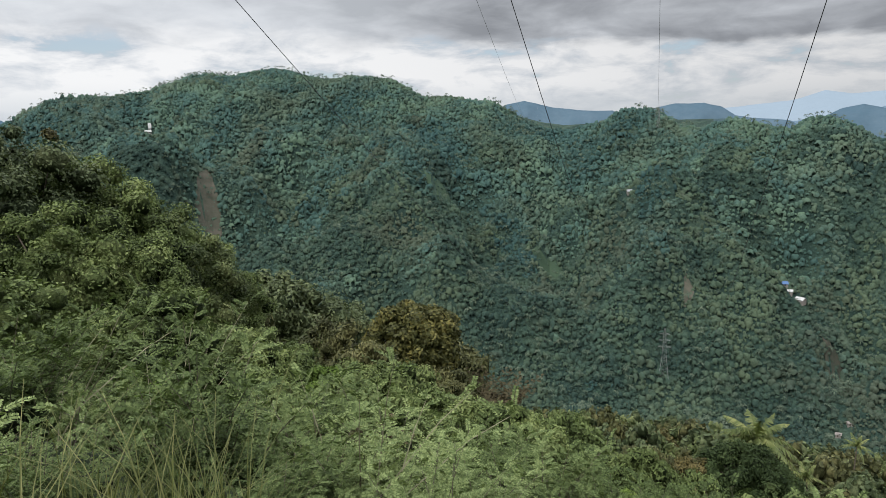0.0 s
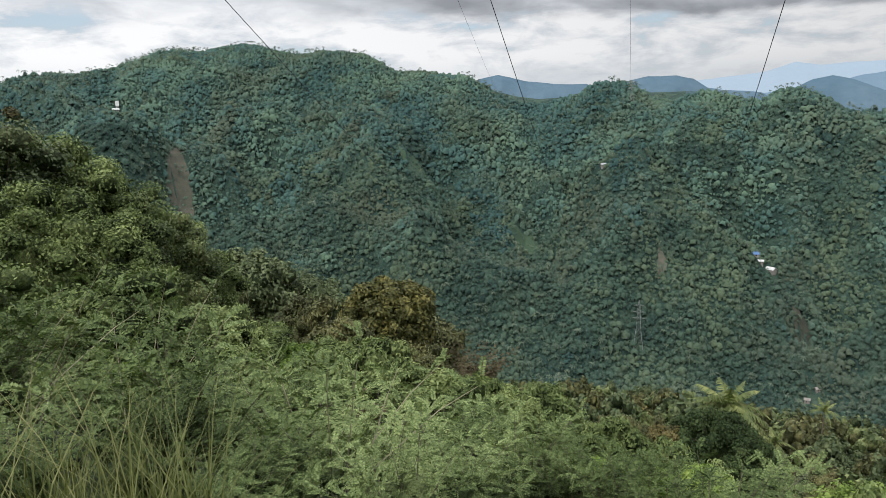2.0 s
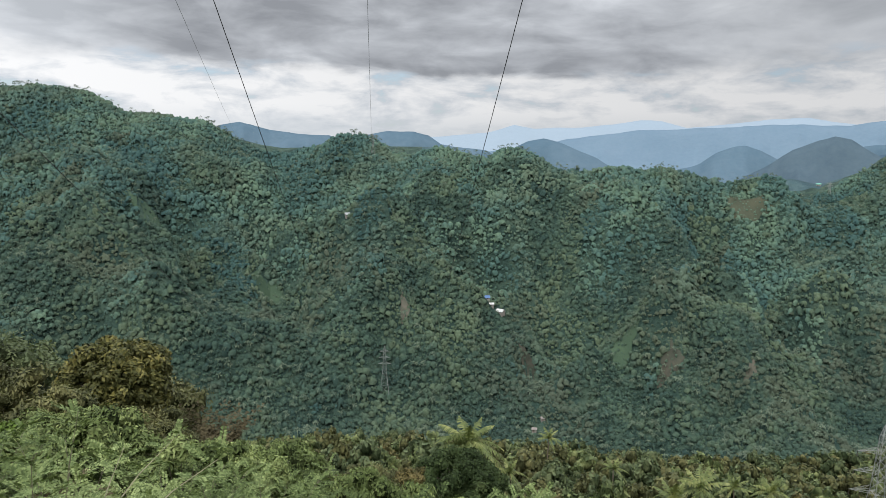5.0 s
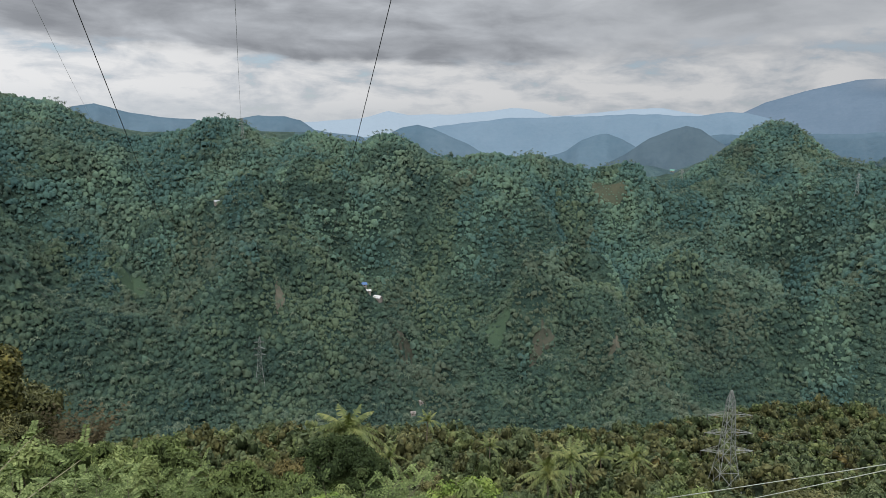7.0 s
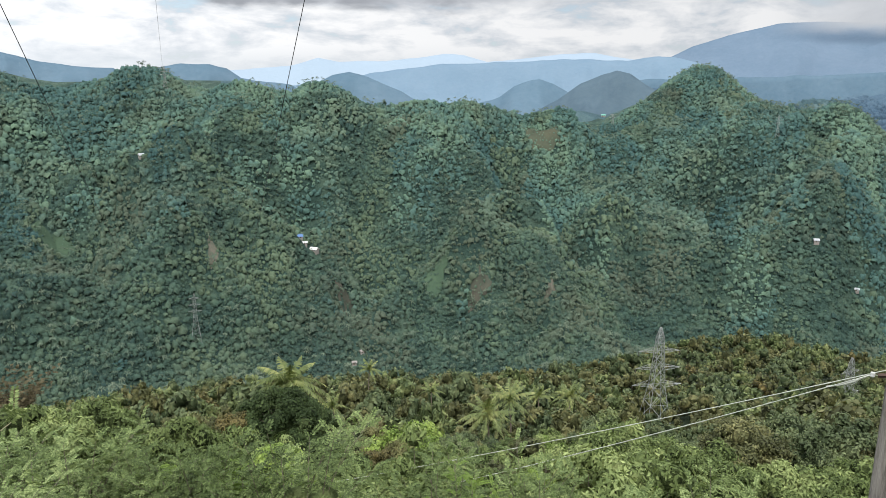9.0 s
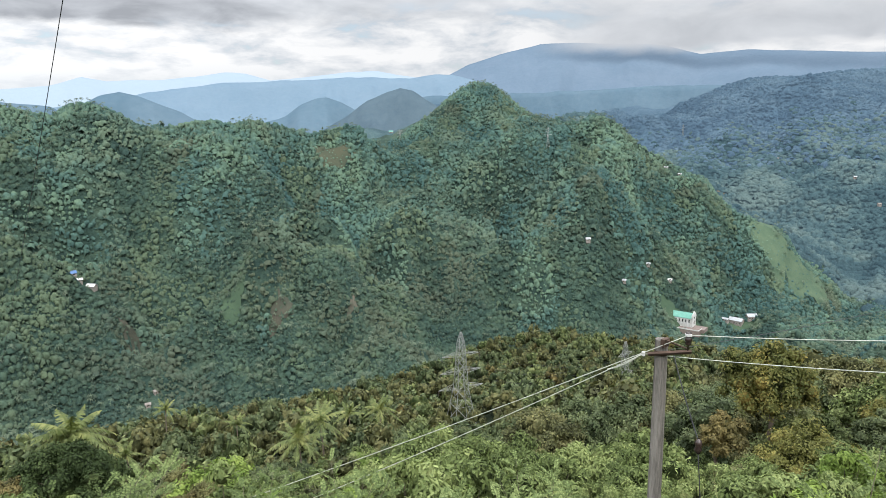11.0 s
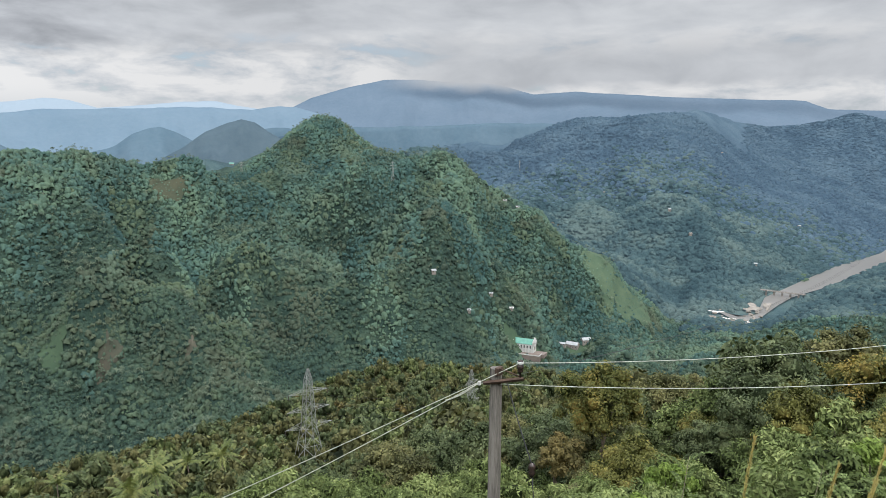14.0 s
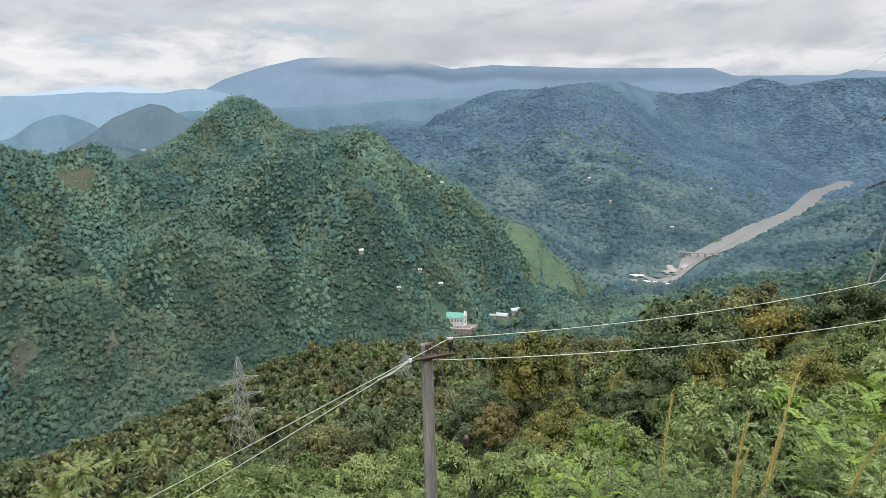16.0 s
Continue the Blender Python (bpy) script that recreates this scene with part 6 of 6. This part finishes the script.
    for s, (x, y) in enumerate(((-L / 2 - 4.5, 1.5),)):
        part("annex_wall", Geo().box(x, y, -4, 8, 6, 7).mesh("annex_wall", M_WHITE), ob)
        part("annex_roof", Geo().gable(x, y, 3.02, 8, 6, 1.6, 0.5).mesh("annex_roof", M_ZINC), ob)
    court = thing("church_court", "reddish paved terrace in front of the church", "terrace", pose(base.x, base.y, base.z - 2.2, 0, 0, -az - 18) @ Matrix.Scale(1.12, 4))
    part("paving", Geo().box(3, -9, -6, 34, 9, 6.3).mesh("paving", M_BRICKDUST), court)
    part("paving", Geo().box(17, -1, -3, 12, 12, 3.5).mesh("paving", M_BRICKDUST), court)
    for x, y, sx, sy in ((3, -13.4, 34, 0.3), (19.9, -9, 0.3, 8.6), (-13.9, -9, 0.3, 8.6)):
        part("parapet", Geo().box(x, y, 0.3, sx, sy, 0.8).mesh("parapet", M_WHITE), court)


def build_houses():
    az, r, _, _ = SPOTS["villas"]
    house("villa", "large white villa with grey sheet roof near the church", facing(az - 0.3, r + 4, -0.4, -20), 15, 8.5, 4.6, 2.6, M_CONCRETE, M_ZINC, 4)
    house("villa", "pale villa with a grey pitched roof", facing(az + 0.75, r + 10, -0.4, 25), 11, 7.5, 4.2, 2.3, M_CONCRETE, M_ZINC, 3)
    house("outbuilding", "long low outbuilding with rusty walls", facing(az - 1.1, r - 3, 1.0, -20), 8, 5, 2.6, 1.2, M_CONCRETE, M_ZINC, 2)
    az, r, _, _ = SPOTS["farm"]
    house("farmhouse", "farmhouse with a bright white sheet roof in the forest", facing(az + 0.35, r, -0.6, -35), 7.0, 5, 2.0, 1.7, M_CONCRETE, M_WHITE, 3)
    house("farmhouse", "shed under a blue tarpaulin roof", facing(az - 0.95, r + 5, 0.0, 15), 8, 6, 2.6, 1.6, M_CONCRETE, M_BLUE, 2)
    house("shed", "small white-roofed shed beside the farmhouse", facing(az - 0.4, r + 1, 0.0, 5), 4, 3.4, 2.0, 1.0, M_CONCRETE, M_WHITE, 1)
    az, r, _, _ = SPOTS["white_house"]
    house("chapel", "small white building on the upper hill", facing(az, r, 0.0, 10), 7, 4, 2.4, 1.6, M_CONCRETE, M_WHITE, 3)
    house("chapel", "white tower-like house beside the chapel", facing(az + 0.14, r + 3, 0, 0), 3, 3, 5, 4.5, M_WHITE, M_WHITE, 1)
    az, r, _, _ = SPOTS["mid_house"]
    house("cottage", "white-roofed cottage on the forested hill", facing(az, r, 0.0, 20), 4.6, 3.4, 1.8, 1.4, M_CONCRETE, M_ZINC, 2)
    house("cottage", "small white hut above the cottage", facing(az - 0.3, r + 22, 0.0, 0), 3, 3, 3, 1.4, M_WHITE, M_ZINC, 1)
    az, r, _, _ = SPOTS["crest_house"]
    house("cottage", "pale green-roofed house on the crest", facing(az, r, 0.3, -10), 6, 4, 2.2, 1.3, M_CONCRETE, M_TEAL, 3)
    az, r, _, _ = SPOTS["east_house"]
    house("cottage", "small pale house among trees", facing(az, r, 0.0, 15), 4.4, 3.4, 2.0, 1.4, M_CONCRETE, M_ZINC, 2)
    for spot, dx, col in (("ridge_houses", -0.5, M_ZINC), ("ridge_houses", 0.5, M_ZINC), ("east_roof", 0, M_ZINC), ("terrace", 0, M_WHITE), ("lone_house", 0, M_ZINC)):
        az, r, _, _ = SPOTS[spot]
        house("cottage", "grey-roofed cottage on the far hillside", facing(az + dx, r, 0.5, dx * 40), 4.2, 3.2, 1.6, 1.1, M_CONCRETE, col, 2)
    az, r, _, _ = SPOTS["hamlet"]
    for k, (da, dr) in enumerate(((-0.3, 0), (0.35, 6))):
        house("hut", "small pale hut in the valley", facing(az + da, r + dr, 0.0, 30 * k), 3.4, 2.8, 1.8, 0.9, M_CONCRETE, M_CONCRETE, 2)
    # scattered far roofs on the other side of the valley
    for k, (az, el) in enumerate(((46.0, -3.6), (51.0, -4.8), (52.6, -6.6), (57.3, -8.6), (54.5, -0.4), (60.0, -5.6))):
        r = seen_at(az, el, 1250)
        house("far_cottage", "tiny pale house far across the valley", facing(az, r, 3.0, 20 * (k % 3)), 6, 4.5, 2.8, 1.6, M_CONCRETE, M_ZINC if k % 2 else M_CONCRETE, 2, "far houses")


build_church()
build_houses()


# ---- power lines ----
def lattice_tower(label, m, height, base, group="power line towers", arms=((0.62, 4.6), (0.75, 4.0), (0.88, 3.6)), thick=0.12, waist=0.42):
    """A square lattice mast: four legs, crossed braces in bays, three pairs of pointed arms with hanging insulators."""
    ob = thing("lattice_tower", label, "pylon", m, group)

    def half(z):
        t = z / height
        return float(np.interp(t, (0, waist, 0.9, 1.0), (base / 2, base * 0.22, base * 0.11, 0.2)))

    corners = ((-1, -1), (1, -1), (1, 1), (-1, 1))
    for i, j in corners:
        part("leg", Geo().tube([(i * half(z), j * half(z), z) for z in (-1.5, height * waist, height * 0.9, height)], thick, 4).mesh("leg", M_STEEL), ob)
    levels = [0]
    while levels[-1] < height * 0.97:
        levels.append(min(height, levels[-1] + max(1.6, 2.0 * half(levels[-1]) * 0.95)))
    for z0, z1 in zip(levels, levels[1:]):
        for (i, j), (k, l) in zip(corners, corners[1:] + corners[:1]):
            a, b = half(z0), half(z1)
            g = Geo().tube([(i * a, j * a, z0), (k * b, l * b, z1)], thick * 0.55, 3).tube([(k * a, l * a, z0), (i * b, j * b, z1)], thick * 0.55, 3).tube([(i * b, j * b, z1), (k * b, l * b, z1)], thick * 0.5, 3)
            part("cross_brace", g.mesh("cross_brace", M_STEEL), ob)
    for t, reach in arms:
        z = height * t
        w = half(z)
        for s in (-1, 1):
            tip = (s * reach, 0, z + 0.2)
            g = Geo()
            for q in (-w, w):
                g.tube([(s * w, q, z), tip], thick * 0.6, 3).tube([(s * w, q, z + 1.1), tip], thick * 0.6, 3)
                for u in (0.3, 0.6):
                    x = s * (w + (reach - w) * u)
                    g.tube([(x, q * (1 - u), z + 0.2 * u), (x, q * (1 - u), z + 1.1 * (1 - u) + 0.2 * u)], thick * 0.4, 3)
                    g.tube([(x, q * (1 - u), z + 0.2 * u), (s * (w + (reach - w) * (u - 0.3)), q * (1.3 - u), z + 1.1 * (1.3 - u))], thick * 0.4, 3)
            arm = part("crossarm", g.mesh("crossarm", M_STEEL), ob)
            prof = []
            for k in range(6):
                prof += [(0.05, -0.28 * k), (0.15, -0.28 * k - 0.06), (0.15, -0.28 * k - 0.1), (0.05, -0.28 * k - 0.16)]
            part("insulator", Geo().lathe(tip[0], 0, z + 0.15, prof, 8).mesh("insulator", M_CERAMIC), arm)
    return ob


def wire(label, points, radius, mat, group="wires", name="wire"):
    ob = new(name, Geo().tube([tuple(p) for p in points], radius, 5).mesh(name, mat, True))
    return tagged(ob, label, "wire", group)


def build_lines():
    lattice_tower("tall grey lattice power tower above the trees", put_at(22.3, 226, 2), 33.5, 8.7, arms=((0.42, 8.2), (0.59, 7.4), (0.76, 6.8)), thick=0.12)
    lattice_tower("slender lattice power tower farther down the slope", put_at(35.8, 262, 20), 22, 5.6, arms=((0.42, 5.2), (0.59, 4.8), (0.76, 4.4)), thick=0.085)
    lattice_tower("grey lattice tower at the foot of the opposite hill", put_at(-15.4, 515, 15), 36, 7.0, thick=0.09)
    lattice_tower("tall lattice tower with strain insulators beside the lookout slope", put_at(75.2, 62, 60), 30, 8.0, arms=((0.62, 4.8), (0.76, 4.4), (0.9, 4.0)), thick=0.09)
    # strain strings on the tower's valley side, one below the other
    for az, el in ((71.1, 4.0), (70.8, -0.6), (70.1, -5.3)):
        a = bearing(az, 58, 58 * math.tan(radians(el)))
        b = bearing(az + 1.3, 58.3, 58 * math.tan(radians(el + 0.62)))
        pts, rad = [], []
        for k in range(10):
            for u, q in ((0.0, 0.035), (0.25, 0.125), (0.5, 0.115), (0.55, 0.035)):
                pts.append(a + (b - a) * ((k + u) / 10))
                rad.append(q)
        ob = thing("strain_insulator", "dark string of ten insulator discs on a tower cable", "insulator", pose(*a), "strain insulators by the tower")
        part("disc_string", Geo().tube([p - a for p in pts], rad, 10).mesh("disc_string", M_CERAMIC), ob)
        part("clamp", Geo().tube([Vector((0, 0, 0)), (a - b) * 0.35], [0.05, 0.03], 6).mesh("clamp", M_STEEL), ob)
        wire("thin tower cable held by a strain insulator", arc(a, bearing(35.8, 262, -80 + 2 * el), 9, 40), 0.006, M_CABLE, "tower cables")
        wire("short cable between strain insulator and tower", arc(b, bearing(75.2, 62, b.z + 1.2), 0.3, 8), 0.006, M_CABLE, "tower cables")
    for az, el, h in ((-16.4, 1.4, 24), (29.3, -1.6, 26), (17.6, -0.9, 16)):
        r = seen_at(az, el - 1.2, 700)
        lattice_tower("distant lattice tower on the wooded ridge", facing(az, r), h, 4.5, thick=0.14)
    r = seen_at(39.4, -2.0, 1300)
    lattice_tower("distant lattice tower across the valley", facing(39.4, r), 40, 6, thick=0.25)
    # high-tension cables that pass over the lookout to the tower at the foot of the hill
    b0 = bearing(-16.05, 515, -180)
    p0 = Vector((-16.81, 28.42, 10.62))
    u = Vector((b0.x - p0.x, b0.y - p0.y, 0)).normalized()
    side = Vector((-u.y, u.x, 0))
    for k in (1, 0, -1):
        p = p0 + side * 15.21 * k - Vector((0, 0, 0.71 * k * k))
        q = b0 + side * 19.0 * k
        full = arc(p, q, 12, 60)
        back = [p - (full[1] - full[0]) * t for t in (8, 6, 4, 2)]
        back = [v + Vector((0, 0, 0.012 * (p - v).length)) for v in back]
        wire("thin dark high-tension cable running down across the valley", back + full, 0.024, M_CABLE, "high-tension cables")
    for az0, r0, z0, az1, r1, z1 in ((-16.9, 34, 6.6, -16.4, 860, 40), (-31.0, 36, 7.2, -25.5, 880, 40)):
        p, q = bearing(az0, r0, z0), bearing(az1, r1, z1)
        wire("faint grey earth wire to the far ridge", [p - (q - p) * 0.03 + Vector((0, 0, 6))] + arc(p, q, 18, 50), 0.010, M_STEEL, "high-tension cables")
    # line between the towers on the slope
    t1, t2 = on_land(22.3, 226), on_land(35.8, 262)
    for z in (19, 23, 27):
        for s in (-4, 4):
            o = Vector((s * 0.8, -s * 0.6, 0))
            wire("thin cable between the slope towers", arc(t1 + Vector((0, 0, z)) + o, t2 + Vector((0, 0, z * 0.62)) + o, 5, 24), 0.018, M_CABLE, "tower cables")
    t3 = bearing(66, 1500, -140)
    for s in (-5, 0, 5):
        wire("thin cable swung from the slope tower over the valley", arc(t2 + Vector((s, 0, 16)), t3 + Vector((s * 2, 0, 0)), 30, 40), 0.06, M_CABLE, "tower cables")


def build_pole():
    """Weathered timber pole with an iron crossarm, two insulators and a slack stay."""
    p = bearing(37.75, 14.3)
    g = float(land_height(p.x, p.y)[0])
    top = -4.50
    m = pose(p.x, p.y, g, 0, 0, 0)
    ob = thing("utility_pole", "weathered grey-brown wooden utility pole with iron crossarm", "utility pole", m)
    h = top - g
    n, rings = 14, 16
    rng = np.random.default_rng(9)
    groove = 1 + rng.uniform(-0.06, 0.06, n)
    shaft = Geo()
    for i in range(rings + 1):
        t = i / rings
        shaft.v += [((0.150 - 0.028 * t) * groove[k] * math.cos(6.28319 * k / n), (0.150 - 0.028 * t) * groove[k] * math.sin(6.28319 * k / n), -1.0 + (h + 1) * t) for k in range(n)]
    shaft.f += [(i * n + k, i * n + (k + 1) % n, (i + 1) * n + (k + 1) % n, (i + 1) * n + k) for i in range(rings) for k in range(n)]
    shaft.f.append(tuple(rings * n + k for k in range(n)))
    part("shaft", shaft.mesh("shaft", M_POLE), ob)
    z = h - 0.26
    # the arm stands across the view and leans a little away
    across = Vector((math.cos(radians(37.75)), -math.sin(radians(37.75)), 0))
    away = Vector((math.sin(radians(37.75)), math.cos(radians(37.75)), 0))
    a = -0.26 * across - 0.17 * away + Vector((0, 0, z - 0.02))
    b = 0.56 * across - 0.17 * away + Vector((0, 0, z + 0.10))
    arm = part("crossarm", Geo().tube([a, b], 0.042, 4).mesh("crossarm", M_IRON), ob)
    part("brace", Geo().tube([0.06 * across - 0.16 * away + Vector((0, 0, z + 0.30)), 0.50 * across - 0.16 * away + Vector((0, 0, z + 0.14))], 0.016, 4).mesh("brace", M_IRON), ob)
    part("band", Geo().lathe(0, 0, z - 0.05, [(0.135, 0), (0.14, 0.0), (0.14, 0.09), (0.135, 0.09)], 14).mesh("band", M_IRON), ob)
    part("cap_bracket", Geo().box(0.0, -0.10, h - 0.12, 0.20, 0.08, 0.16, 20).mesh("cap_bracket", M_IRON), ob)
    prof = [(0.014, -0.16), (0.014, 0.02), (0.055, 0.02), (0.062, 0.05), (0.048, 0.08), (0.070, 0.10), (0.074, 0.14), (0.055, 0.17), (0.045, 0.20), (0.060, 0.22), (0.058, 0.26), (0.02, 0.28), (0, 0.28)]
    top_in = 0.49 * across - 0.17 * away + Vector((0, 0, z + 0.22))
    ins = part("insulator", Geo().lathe(*top_in, prof, 14).mesh("insulator", M_CERAMIC, True), arm, "dark brown ceramic pin insulator")
    part("insulator_collar", Geo().lathe(top_in.x, top_in.y, top_in.z + 0.19, [(0.05, 0), (0.066, 0.01), (0.066, 0.05), (0.05, 0.06)], 14).mesh("insulator_collar", M_WHITE), ins, "pale worn collar")
    end_in = a + Vector((0, 0, 0.0)) - 0.08 * across
    part("shackle_insulator", Geo().lathe(end_in.x, end_in.y, end_in.z - 0.07, [(0.015, 0.02), (0.034, 0.03), (0.038, 0.05), (0.022, 0.07), (0.038, 0.09), (0.034, 0.11), (0.015, 0.12)], 12).mesh("shackle_insulator", M_WHITE, True), arm, "pale worn shackle insulator")
    base = Vector((p.x, p.y, g))
    w_top, w_low = base + top_in + Vector((0, 0, 0.21)), base + end_in
    wire("pale bare conductor from the pole top insulator", arc(w_top, bearing(74, 23, -4.3), 0.25, 30), 0.0085, M_WIRE, "pole wires")
    wire("pale bare conductor from the crossarm", arc(w_low, bearing(74, 21, -5.0), 0.25, 30), 0.0085, M_WIRE, "pole wires")
    wire("pale conductor running down into the thicket", arc(w_top, bearing(-8, 20.5, -11.85), 0.1, 30), 0.0085, M_WIRE, "pole wires")
    wire("pale conductor drooping into the thicket from the crossarm", arc(w_low, bearing(-3, 18.6, -11.4), 0.12, 30), 0.0085, M_WIRE, "pole wires")
    # twisted tail of wire at the shackle
    tail = [w_low + (bearing(-3, 18.6, -11.4) - w_low) * t + Vector((0.02 * math.sin(40 * t), 0.02 * math.cos(33 * t), -0.05 * math.sin(math.pi * min(1, t / 0.06)))) for t in np.linspace(0, 0.06, 12)]
    part("wire_tail", Geo().tube([v - base for v in tail], 0.014, 5).mesh("wire_tail", M_WIRE), ob)
    # slack stay with an egg insulator hanging beside the pole
    s0 = base + 0.22 * across - 0.15 * away + Vector((0, 0, z + 0.05))
    s1 = Vector((8.75, 10.1, -6.25))
    s2 = Vector((8.9, 9.9, -8.9))
    wire("slack stay wire hanging from the crossarm", arc(s0, s1 + Vector((0, 0, 0.1)), 0.06, 14), 0.012, M_CABLE, "stay wires", "stay_wire")
    wire("stay wire running into the shrubs", arc(s1 - Vector((0, 0, 0.1)), s2, 0.02, 8), 0.010, M_CABLE, "stay wires", "stay_wire")
    egg = new("egg_insulator", Geo().lathe(*s1, [(0.02, -0.15), (0.06, -0.11), (0.075, -0.04), (0.05, 0.0), (0.078, 0.05), (0.06, 0.11), (0.02, 0.16)], 12).mesh("egg_insulator", M_CERAMIC, True))
    tagged(egg, "dark egg-shaped stay insulator hung on a slack wire", "insulator")


build_lines()
build_pole()
